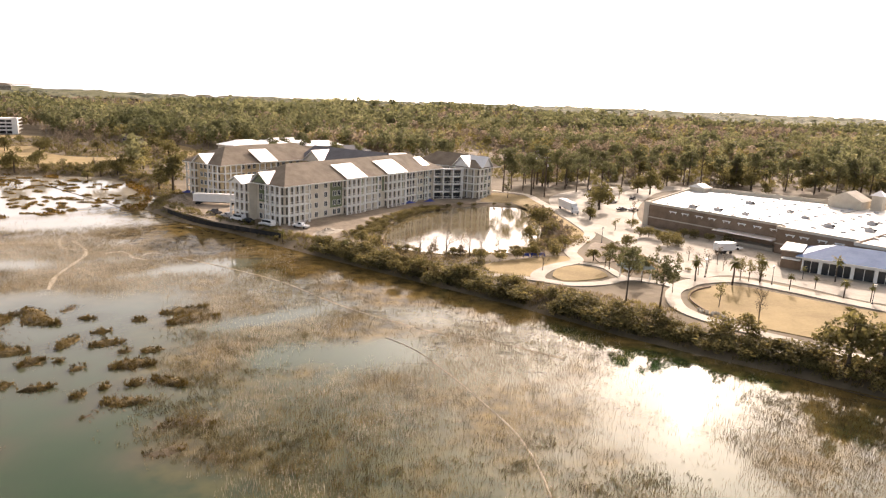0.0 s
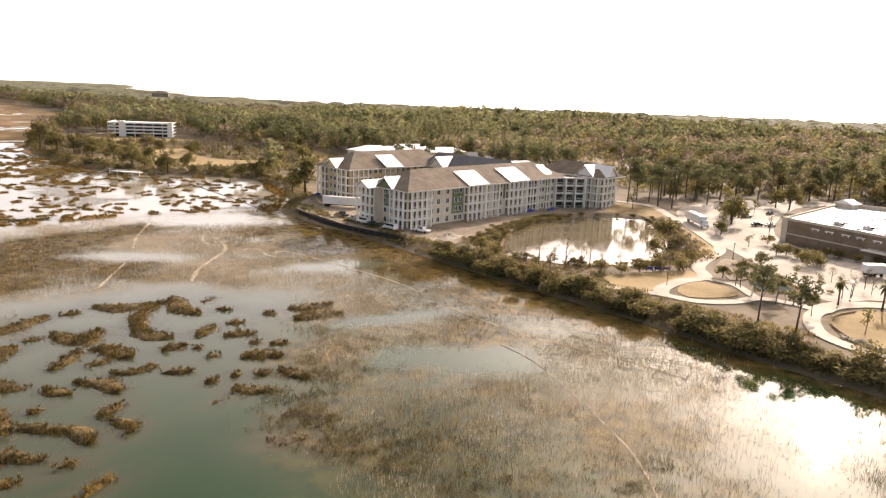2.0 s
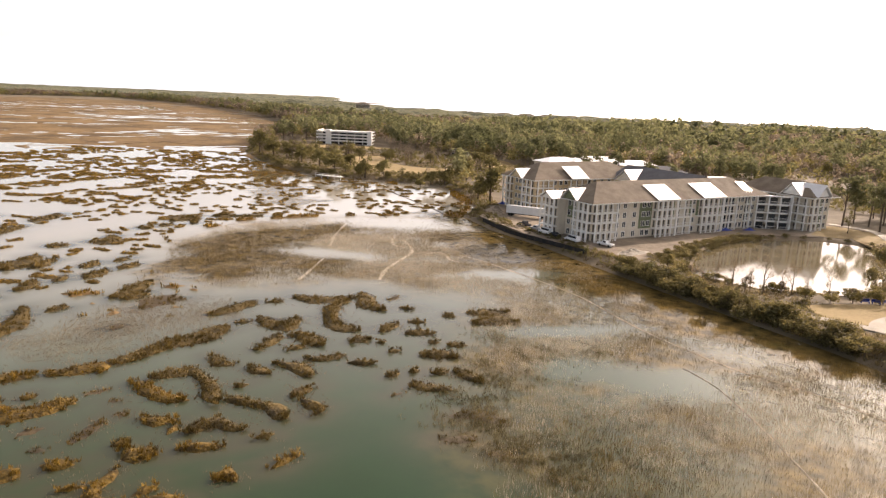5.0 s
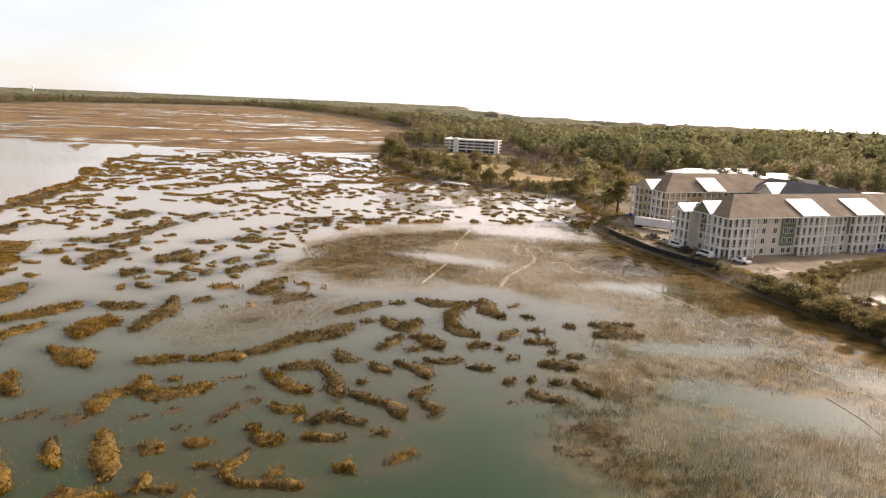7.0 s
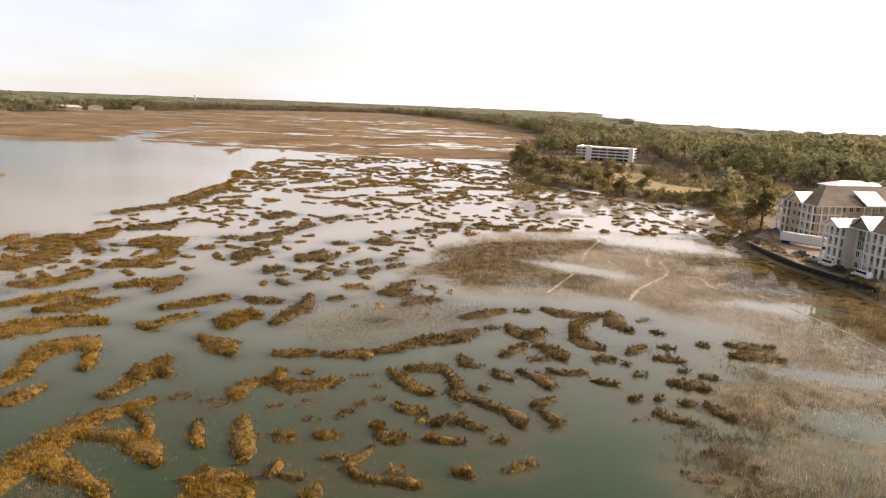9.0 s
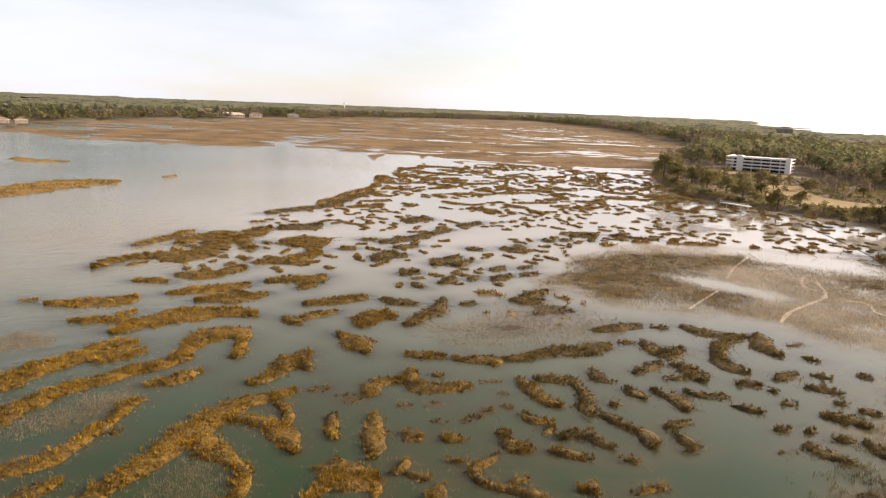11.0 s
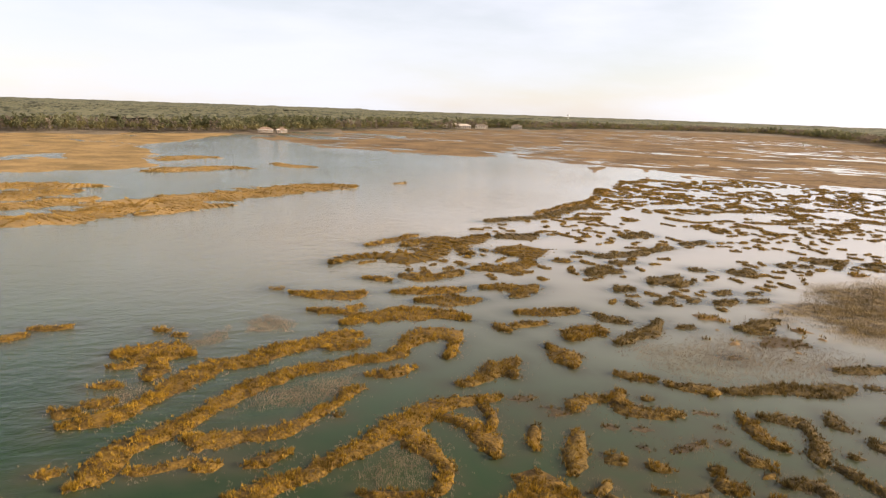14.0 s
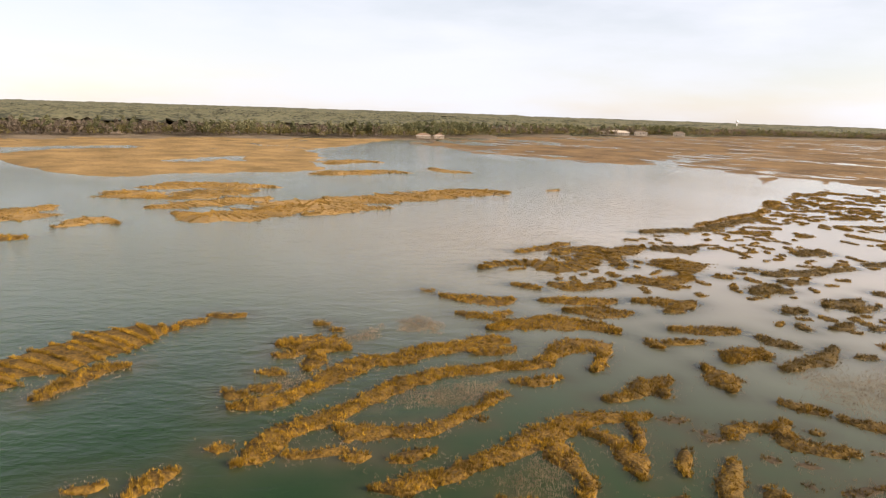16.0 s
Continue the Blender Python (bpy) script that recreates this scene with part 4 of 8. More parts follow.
def marsh_height(x, y, east=True):
    """Height of the mud over mean water: above zero it shows as islets and meadow."""
    r = np.hypot(x, y)
    wx, wy = x + 14 * (fbm(x / 40, y / 40, 61, 2) - 0.5), y + 14 * (fbm(x / 40, y / 40, 71, 2) - 0.5)
    # long islets lie across the view, along the old tide lines
    u, w = 0.75 * wx - 0.66 * wy, 0.66 * wx + 0.75 * wy
    cell = np.clip(r / 260, 0.7, 2.4)
    n = fbm(u / (3.0 * cell), w / (6.5 * cell), 11, 3)
    n2 = fbm(u / 60, w / 30, 21, 2)
    h = (n - 0.60 + 0.30 * (n2 - 0.5)) * 4.0
    south = np.clip((y - 62 + 0.1 * x) / 20, 0, 1) * np.clip((-x - 95) / 20, 0, 1)
    h = np.where(south > 0, h - (1 - south) * 1.5, -1)
    h = np.where(inside(x, y, MID), -1, h)
    h = np.where(inside(x, y, CHANNEL) | (not east), -1, h)
    h = np.where(inside(x, y, FIELD), -1, h)
    for poly, fill, soft, rough in (((MEADOW_EAST, -0.18, 60, 1.0), (SPIT, 0.35, 25, 1.0)) if east else ((MEADOW_WEST, 0.42, 14, 0.55),)):
        s = sdf(x, y, poly)
        big = (fbm(u / 50, w / 150, 33, 4) - 0.5) * 3.4 + (fbm(u / 12, w / 30, 43, 3) - 0.5) * 2.2
        m = fill + rough * big + (fbm(u / 5, w / 13, 53, 3) - 0.5) * 1.5 + np.clip(s / soft, -3, 0.35)
        for pool in () if east else LAGOONS:
            m = m - np.clip(sdf(x, y, pool) / 10 + 0.6, 0, 1.5)
        h = np.where(s > -25, np.maximum(h, m), h)
    return np.clip(h, -0.8, 0.35)


def field_mesh(name, x0, x1, y0, y1, step, skip=None, mat=M_MEADOW, label="brown salt-marsh flats with tidal creeks between them"):
    xs, ys = np.arange(x0, x1 + 0.1, step), np.arange(y0, y1 + 0.1, step)
    X, Y = np.meshgrid(xs, ys)
    x, y = X.ravel(), Y.ravel()
    z = marsh_height(x, y, mat is M_MEADOW)
    if CLEAR:
        near = np.full(x.shape, 99.0)
        for s in CLEAR:
            cx, cy = s[len(s) // 2]
            m = np.hypot(x - cx, y - cy) < 40
            if m.any():
                near[m] = np.minimum(near[m], edge_distance(x[m], y[m], list(s), False))
        z = np.where(near < 4.5, -0.8, z)
    idx = np.arange(len(x)).reshape(len(ys), len(xs))
    q = np.stack([idx[:-1, :-1], idx[:-1, 1:], idx[1:, 1:], idx[1:, :-1]], -1).reshape(-1, 4)
    keep = z[q].max(1) > -0.15
    if skip:
        cx, cy = x[q].mean(1), y[q].mean(1)
        keep &= ~((cx > skip[0]) & (cx < skip[1]) & (cy > skip[2]) & (cy < skip[3]))
    keep &= ~inside(x[q].mean(1), y[q].mean(1), LAND)
    q = q[keep]
    used, inv = np.unique(q, return_inverse=True)
    ob = fast_mesh(name, np.stack([x[used], y[used], z[used]], -1), inv.reshape(-1, 4), mat, True)
    tagged(ob, label, "salt marsh", kind="stuff")
    return x, y, z


NEARBOX = (-440, -60, 40, 400)
mx, my, mz = field_mesh("salt_marsh", -440, -60, 40, 400, 1.25)
field_mesh("salt_marsh", -1900, -220, -30, 1420, 4.5, NEARBOX)
field_mesh("salt_marsh", -1000, -180, -920, 66, 3.0, None, M_GOLDMEADOW, "golden salt-marsh meadow across the channel")

rng = np.random.default_rng(77)
sel = np.nonzero((mz > -0.02) & (np.hypot(mx, my) < 430))[0]
rep = rng.choice(sel, min(len(sel) * 2, 70000))
tx, ty = mx[rep] + rng.uniform(-0.7, 0.7, len(rep)), my[rep] + rng.uniform(-0.7, 0.7, len(rep))
gv, gf = tufts(tx, ty, np.clip(mz[rep], 0, 0.3), 0.8, 5, 0.4, 0.10, 5)
tagged(fast_mesh("cordgrass", gv, gf, M_OCHREGRASS), "ochre-brown cordgrass tufts on the small marsh islets", "marsh grass", kind="stuff")


def islets(name, poly, count, lmin, lmax, hmin, hmax, height, mat, seed, label, along, per_m2):
    """Many short ribbons of mud with grass, scattered over a stretch of shallows and joined."""
    rs = np.random.default_rng(seed)
    xs_, ys_ = [p[0] for p in poly], [p[1] for p in poly]
    mv, mq, tv, base = [], [], [], 0
    placed = []
    tries = 0
    while len(placed) < count and tries < count * 14:
        tries += 1
        x, y = rs.uniform(min(xs_), max(xs_)), rs.uniform(min(ys_), max(ys_))
        if not inside(np.array([x]), np.array([y]), poly)[0]:
            continue
        if vnoise(x / 16, y / 16, seed) < 0.32 + 0.25 * rs.uniform():
            continue
        far = math.hypot(x, y) / 220
        L = rs.uniform(lmin, lmax) * (0.6 + 0.5 * far) * rs.uniform(0.5, 1.0)
        hf = rs.uniform(hmin, hmax) * (0.7 + 0.4 * far)
        if any((x - a) ** 2 + (y - c) ** 2 < (0.42 * (L + l2) + 0.8) ** 2 for a, c, l2 in placed):
            continue
        if any(abs(s[len(s) // 2][0] - x) + abs(s[len(s) // 2][1] - y) < 45 and edge_distance(np.array([x]), np.array([y]), list(s), False)[0] < 2.2 + 0.4 * L for s in CLEAR):
            continue
        placed.append((x, y, L))
        a = along + rs.uniform(-1.3, 1.3)
        bend = rs.normal() * 0.35
        sp = [(x + math.cos(a + bend * k) * L * k / 2, y + math.sin(a + bend * k) * L * k / 2) for k in (-1, -0.55, -0.1, 0.35, 0.75, 1)]
        v, q, fine, nrm, wl, wr = ribbon_mesh([(a_, b_, hf) for a_, b_ in sp], seed + len(placed), 0.22)
        mv.append(v)
        mq.append(q + base)
        base += len(v)
        n = int(L * hf * 2 * per_m2) + 3
        i = rs.integers(0, len(fine), n)
        f = rs.uniform(-1.1, 1.1, n)
        w = np.where(f < 0, wl[i], wr[i]) * f
        p = fine[i] + nrm[i] * w[:, None] + rs.uniform(-0.3, 0.3, (n, 2))
        tv.append(np.concatenate([p, (0.2 - 0.2 * np.abs(f))[:, None]], 1))
    mound = fast_mesh(name, np.concatenate(mv), np.concatenate(mq), M_OCHRETHATCH, True)
    tagged(mound, label, "marsh islets", kind="stuff")
    p = np.concatenate(tv)
    gv, gf = tufts(p[:, 0], p[:, 1], p[:, 2], height, 6, 0.32, 0.05, seed)
    fast_mesh("grass", gv, gf, mat).parent = mound


islets("marsh_islets", MID, 760, 2.0, 7.5, 0.55, 1.5, 0.5, M_OCHREGRASS, 1200, "small muddy islets with olive-brown grass in bright shallows", 2.4, 4.0)
MIDFAR = [(-430, 230), (-330, 165), (-272, 120), (-230, 190), (-210, 280), (-256, 310), (-345, 378), (-430, 330)]
islets("marsh_islets", MIDFAR, 70, 12.0, 26.0, 2.0, 4.5, 0.6, M_OCHREGRASS, 1500, "broad muddy islets with brown grass in bright shallows", 0.85, 1.6)

# the bed under the shallows: brown algae along the bank and in the flooded field, pale silt round the islands
FLAT_A = [(-116, 262), (-90, 248), (-55, 222), (-29, 211), (-3, 179), (23, 159), (61, 130), (80, 116), (140, 80), (112, 62), (70, 92), (48, 104), (24, 124), (6, 132), (-14, 136), (-30, 146), (-46, 158),
          (-65, 174), (-83, 183), (-100, 186), (-104, 200), (-100, 215), (-114, 230)]
FLAT_B = [(-151, 134), (-154, 156), (-146, 180), (-135, 201), (-122, 193), (-124, 164), (-100, 157), (-92, 139), (-105, 126), (-113, 118), (-129, 118)]
PATCHES = [
    [(-105, -1), (-109, 8), (-110, 14), (-101, 10), (-97, 3), (-97, -5), (-96, -8)],
    [(-75, 5), (-82, 14), (-81, 18), (-75, 19), (-72, 16)],
    [(-141, -8), (-145, -2), (-139, 4), (-132, 3), (-133, -6)],
    [(-130, -17), (-138, -10), (-130, -9), (-125, -15)],
    [(-108, -24), (-114, -18), (-101, -21), (-105, -28)],
    [(-117, 65), (-120, 93), (-101, 112), (-91, 102), (-95, 76), (-101, 64)],
    [(-125, 1), (-129, 11), (-126, 13), (-122, 7)]]
FLAT_C = [(-284, 318), (-324, 380), (-251, 308), (-199, 262), (-174, 238), (-156, 213), (-166, 206), (-194, 223), (-230, 263)]
FLAT_D = [(-193, 280), (-184, 296), (-166, 277), (-171, 257)]
OPEN = [((-119, 211), 21, 11, 0.5), ((-110, 157), 15, 6, 0.3), ((41, 103), 13, 16, 0.0), ((-75, 120), 20, 9, 0.4), ((-16, 112), 17, 7, 0.2), ((-58, 166), 14, 6, 0.6), ((34, 80), 9, 14, 0.3), ((-130, 244), 14, 7, 0.4), ((-32, 130), 14, 4, 0.7)]


def smooth01(v):
    v = np.clip(v, 0, 1)
    return v * v * (3 - 2 * v)


def openness(x, y):
    """1 in the pools of open water of the flooded field, 0 well outside them."""
    best = np.zeros(x.shape)
    ragged = 0.7 * (fbm(x / 7, y / 7, 77, 3) - 0.5)
    for (cx, cy), a, b, rot in OPEN:
        ex = (x - cx) * math.cos(rot) + (y - cy) * math.sin(rot)
        ey = -(x - cx) * math.sin(rot) + (y - cy) * math.cos(rot)
        best = np.maximum(best, smooth01(1.5 - np.hypot(ex / a, ey / b) + ragged))
    return best


def algae_bed(x, y):
    n = 1.5 * (fbm(x / 9, y / 9, 141, 4) - 0.5) + 1.1 * (fbm((0.8 * x - 0.6 * y) / 12, (0.6 * x + 0.8 * y) / 45, 142, 3) - 0.5)
    bed = smooth01(sdf(x, y, FLAT_A) / 16 + 0.45 + 1.4 * n)
    bed = np.maximum(bed, smooth01(sdf(x, y, FLAT_B) / 11 + 0.42 + 1.5 * n))
    for inlet in (FLAT_C, FLAT_D):
        bed = np.maximum(bed, 0.85 * smooth01(sdf(x, y, inlet) / 9 + 0.4 + 1.6 * n))
    for stand_poly in PATCHES:
        bed = np.maximum(bed, 0.16 * smooth01(sdf(x, y, stand_poly) / 6 + 0.3 + n))
    field = np.clip(sdf(x, y, FIELD) / 14 + 0.4, 0, 1)
    bed = np.maximum(bed, field * (0.34 + 0.50 * smooth01(0.40 + 2.2 * n)))
    return bed * (1 - 0.9 * openness(x, y))


def water_axis(lo, hi, step):
    mid = list(np.arange(lo, hi + 0.1, step))
    a, b = [lo], [mid[-1]]
    w = step
    while a[-1] > -30000:
        w *= 1.7
        a.append(a[-1] - w)
        b.append(b[-1] + w)
    return np.array(a[:0:-1] + mid + b[1:])


wx_, wy_ = water_axis(-290, 130, 2.0), water_axis(-130, 330, 2.0)
WX, WY = np.meshgrid(wx_, wy_)
bedx, bedy = WX.ravel(), WY.ravel()
fine_part = (np.abs(bedx + 80) < 211) & (np.abs(bedy - 100) < 231)
algae, shoal = np.zeros(bedx.shape), np.zeros(bedx.shape)
algae[fine_part] = algae_bed(bedx[fine_part], bedy[fine_part])
near = np.full(bedx.shape, 99.0)
for sp in CLEAR:
    lo, hi = np.min(sp, axis=0) - 14, np.max(sp, axis=0) + 14
    m = fine_part & (bedx > lo[0]) & (bedx < hi[0]) & (bedy > lo[1]) & (bedy < hi[1])
    if m.any():
        near[m] = np.minimum(near[m], edge_distance(bedx[m], bedy[m], sp, False))
shoal = np.exp(-np.clip(near - 1.2, 0, 99) / 3.2) * (0.35 + 1.1 * fbm(bedx / 6, bedy / 6, 143, 3)) * fine_part
idx = np.arange(len(bedx)).reshape(len(wy_), len(wx_))
quads = np.stack([idx[:-1, :-1], idx[:-1, 1:], idx[1:, 1:], idx[1:, :-1]], -1).reshape(-1, 4)
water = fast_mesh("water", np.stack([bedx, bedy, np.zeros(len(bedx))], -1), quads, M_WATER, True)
water.data.attributes.new("algae", "FLOAT", "POINT").data.foreach_set("value", algae.astype(np.float32))
water.data.attributes.new("shoal", "FLOAT", "POINT").data.foreach_set("value", shoal.astype(np.float32))
tagged(water, "grey-green tidal water with small ripples over brown and silty shallows", "water", kind="structure")

ax, ay = bedx[algae > 0.45], bedy[algae > 0.45]
pick = rng.integers(0, len(ax), 26000)
gv, gf = tufts(ax[pick] + rng.uniform(-1, 1, len(pick)), ay[pick] + rng.uniform(-1, 1, len(pick)), np.full(len(pick), -0.02), 0.5, 4, 0.8, 0.020, 15, 0.25)
tagged(fast_mesh("short_grass", gv, gf, M_OLIVEGRASS), "short brown grass on the wet flats", "marsh grass", kind="stuff")


# narrow creeks through the flooded grass; the pale colour stands in for reflected sky
def track(width, *pts):
    c = [Vector(p) for p in pts]
    v, f = [], []
    rt = random.Random(len(pts) * 7)
    fine = []
    for i in range(len(c) - 1):
        p0, p1, p2, p3 = c[max(i - 1, 0)], c[i], c[i + 1], c[min(i + 2, len(c) - 1)]
        n = max(2, int((p2 - p1).length / 1.5))
        for k in range(n):
            t = k / n
            fine.append(0.5 * ((2 * p1) + (p2 - p0) * t + (2 * p0 - 5 * p1 + 4 * p2 - p3) * t * t + (3 * p1 - p0 - 3 * p2 + p3) * t ** 3))
    fine.append(c[-1])
    for i, p in enumerate(fine):
        d = (fine[min(i + 1, len(fine) - 1)] - fine[max(i - 1, 0)]).normalized()
        n = Vector((-d.y, d.x)) * width * rt.uniform(0.3, 0.7)
        v += [(p.x + n.x, p.y + n.y, 0.0), (p.x, p.y, 0.13), (p.x - n.x, p.y - n.y, 0.0)]
        if i:
            o = 3 * i
            f += [(o - 3, o - 2, o + 1, o), (o - 2, o - 1, o + 2, o + 1)]
    tagged(link("worn_track", v, f, M_CREEKSHEEN, True), "narrow creek through the marsh, its sky reflection painted as a pale strip", "track", "marsh tracks")


track(0.75, (-100, 130), (-103, 138), (-108, 151))
track(0.75, (-116, 166), (-124, 180), (-132, 198))
track(1.0, (-84, 141), (-88, 151), (-90, 161), (-92, 172), (-96, 179), (-103, 187))
track(0.8, (-97, 177), (-102, 179), (-108, 189))
track(0.7, (-88, 174), (-86, 177), (-83, 176), (-79, 171), (-75, 170))
track(0.6, (-78, 174), (-77, 177), (-69, 174), (-40, 157), (-21, 139), (-3, 126), (8, 122), (22, 114))
track(0.32, (-10, 121), (-4, 115), (2, 105), (7, 95), (11, 86), (13, 77), (14, 66))

# flooded field of thin bleached stalks, with open patches of still water in it
cnt = 440000
fx, fy = rng.uniform(-165, 112, cnt), rng.uniform(40, 240, cnt)
dens = 3.0 * (fbm((0.8 * fx - 0.6 * fy) / 16, (0.6 * fx + 0.8 * fy) / 40, 90, 4) - 0.22)
dens *= np.clip(sdf(fx, fy, FIELD) / 14 + 1.2 * (fbm(fx / 9, fy / 9, 95, 2) - 0.5), 0, 1)
dens = dens + 0.5 * np.clip(sdf(fx, fy, FLAT_B) / 10 + 0.5, 0, 1)
dens *= 1 - 0.97 * openness(fx, fy)
keep = inside(fx, fy, FIELD) & (rng.uniform(0, 1, cnt) < dens)
fx, fy = fx[keep], fy[keep]
brown = 0.9 * np.clip((100 - fy - 0.25 * fx) / 28, 0, 1) + np.clip(sdf(fx, fy, FLAT_B) / 8 + 0.5, 0, 1) + np.clip(1.4 - edge_distance(fx, fy, SHORE, False) / 42, 0, 1) + 1.3 * (fbm(fx / 14, fy / 30, 96, 3) - 0.5)
olive = brown + rng.uniform(-0.35, 0.35, len(fx)) > 0.55
for m_, mat, hh, lab in ((~olive, M_PALEGRASS, 0.85, "thin bleached marsh grass standing in shallow water"), (olive, M_OLIVEGRASS, 0.7, "olive-brown marsh grass standing in shallow water")):
    gv, gf = tufts(fx[m_], fy[m_], np.full(m_.sum(), -0.05), hh, 4, 0.85, 0.016, 6, 0.16)
    tagged(fast_mesh("flooded_grass", gv, gf, mat), lab, "marsh grass", kind="stuff")

# fuzzy brown clumps of drowned grass towards the open end of the field
clump = []
for cx, cy, cr in ((-34, 83, 5.5), (-24, 79, 6), (-35, 88, 4), (-40, 90, 3.5), (-20, 78, 4.5), (-36, 99, 4), (-34, 116, 3.5), (-26, 78, 4.5), (-19, 75, 3.5), (-31, 84, 3.0), (-8, 72, 5.0), (-2, 76, 3.5), (9, 78, 4.5), (14, 83, 3.0), (20, 73, 5.0), (28, 76, 3.5), (-14, 83, 3.0), (53, 100, 5.0), (61, 92, 6.0), (66, 98, 4.0), (-37, 98, 4.0), (-34, 92, 3.0), (-42, 104, 3.5), (-30, 104, 3.5), (-36, 112, 4.5), (-44, 118, 4.0), (-25, 120, 4.0)):
    k = int(cr * cr * 13)
    clump.append(np.stack([cx + rng.normal(0, 0.62, k) * cr * 1.2, cy + rng.normal(0, 0.45, k) * cr], -1))
clump = np.concatenate(clump)
clump = clump[fbm(clump[:, 0] / 2.5, clump[:, 1] / 2.5, 97, 2) > 0.42]
gv, gf = tufts(clump[:, 0], clump[:, 1], np.full(len(clump), -0.05), 0.6, 5, 0.35, 0.030, 98, 0.6)
tagged(fast_mesh("drowned_grass", gv, gf, M_FUZZ), "fuzzy brown clumps of drowned grass in the flooded field", "marsh grass", kind="stuff")

# sparse drowned stalks between the near islands
for k, poly in enumerate(PATCHES):
    px_, py_ = [p[0] for p in poly], [p[1] for p in poly]
    room = (max(px_) - min(px_)) * (max(py_) - min(py_))
    n = int(room * (10 if room > 800 else 24))
    qx, qy = rng.uniform(min(px_) - 2, max(px_) + 2, n), rng.uniform(min(py_) - 2, max(py_) + 2, n)
    keep = rng.uniform(0, 1, n) < np.clip(sdf(qx, qy, poly) / (9 if room > 800 else 3) + 0.9 * (fbm(qx / 3, qy / 3, 600 + k, 2) - 0.3), 0, 1)
    gv, gf = tufts(qx[keep], qy[keep], np.full(keep.sum(), -0.05), 0.45, 4, 0.35, 0.017, 610 + k, 0.15)
    tagged(fast_mesh("drowned_grass", gv, gf, M_STALK), "sparse grey-brown stalks standing in shallow water", "marsh grass", kind="stuff")

# ---- trees ----
def crown_tris(rng, blobs, count, size):
    """Small leaf clumps as free triangles scattered over the shells of some blobs."""
    b = np.array(blobs)                      # x, y, z, rx, rz
    w = b[:, 3] ** 2
    pick = rng.choice(len(b), count, p=w / w.sum())
    d = rng.normal(size=(count, 3))
    d /= np.linalg.norm(d, axis=1)[:, None]
    r = rng.uniform(0.72, 1.08, count)
    c = b[pick, :3] + d * np.stack([b[pick, 3], b[pick, 3], b[pick, 4]], -1) * r[:, None]
    e1 = rng.normal(size=(count, 3))
    e1 /= np.linalg.norm(e1, axis=1)[:, None]
    e2 = np.cross(e1, d + 0.8 * rng.normal(size=(count, 3)))
    e2 /= np.linalg.norm(e2, axis=1)[:, None] + 1e-9
    s = size * rng.uniform(0.6, 1.3, count)[:, None]
    v = np.stack([c - e1 * s, c + e1 * s * 0.8 + e2 * s * 0.3, c + e2 * s * 1.2], 1)
    return v.reshape(-1, 3)


def tube(points, radii, sides=5):
    v, f = [], []
    for p, r in zip(points, radii):
        for k in range(sides):
            a = 2 * math.pi * k / sides
            v.append((p[0] + r * math.cos(a), p[1] + r * math.sin(a), p[2]))
    for i in range(len(points) - 1):
        for k in range(sides):
            a, b = i * sides + k, i * sides + (k + 1) % sides
            f.append((a, b, b + sides))
            f.append((a, b + sides, a + sides))
    return v, f


def blobs_for(kind, rng, h):
    out = []
    if kind == "pine":
        for i in range(9):
            z = h * (0.46 + 0.48 * i / 8 + rng.uniform(-0.05, 0.05))
            k = 1.2 - 1.1 * abs(z / h - 0.70)
            a = rng.uniform(0, 6.28)
            d = h * 0.15 * k * rng.uniform(0.3, 1.0) * (1 if i < 7 else 0.3)
            r = h * rng.uniform(0.12, 0.17) * k
            out.append((d * math.cos(a), d * math.sin(a), z, r, r * 0.75))
    elif kind == "oak":
        for _ in range(11):
            a = rng.uniform(0, 6.28)
            d = h * rng.uniform(0.0, 0.40)
            z = h * (0.80 - 0.75 * (d / h) + rng.uniform(-0.22, 0.06))
            r = h * rng.uniform(0.14, 0.22)
            out.append((d * math.cos(a), d * math.sin(a), z, r, r * 0.75))
    else:
        for _ in range(8):
            a = rng.uniform(0, 6.28)
            d = h * rng.uniform(0, 0.25)
            r = h * rng.uniform(0.10, 0.17)
            out.append((d * math.cos(a), d * math.sin(a), h * rng.uniform(0.3, 0.9), r, r * 1.1))
    return out


def wood(name, kind, px, py, pz, heights, count, size, mat, seed, label, variants=8):
    """A stand of many trees joined into one object: leaf clumps and plain trunks."""
    rng = np.random.default_rng(seed)
    out_v = []
    for k in range(variants):
        crown = crown_tris(rng, blobs_for(kind, rng, 1.0), count, size)
        tv, tf = tube([(0, 0, 0), (0, 0, 0.75)], [0.010, 0.005], 3)
        trunk = np.array(tv)[np.array(tf).ravel()]
        base = np.concatenate([crown, trunk])
        m = np.arange(len(px)) % variants == k
        a = rng.uniform(0, 6.28, m.sum())
        ca, sa_ = np.cos(a)[:, None], np.sin(a)[:, None]
        s = heights[m][:, None]
        wid = s * rng.uniform(0.85, 1.2, m.sum())[:, None]
        X = (base[None, :, 0] * ca - base[None, :, 1] * sa_) * wid + px[m][:, None]
        Y = (base[None, :, 0] * sa_ + base[None, :, 1] * ca) * wid + py[m][:, None]
        Z = base[None, :, 2] * s + pz[m][:, None]
        out_v.append(np.stack([X, Y, Z], -1).reshape(-1, 3))
    v = np.concatenate(out_v)
    ob = fast_mesh(name, v, np.arange(len(v)).reshape(-1, 3), mat)
    return tagged(ob, label, "woods", kind="stuff")


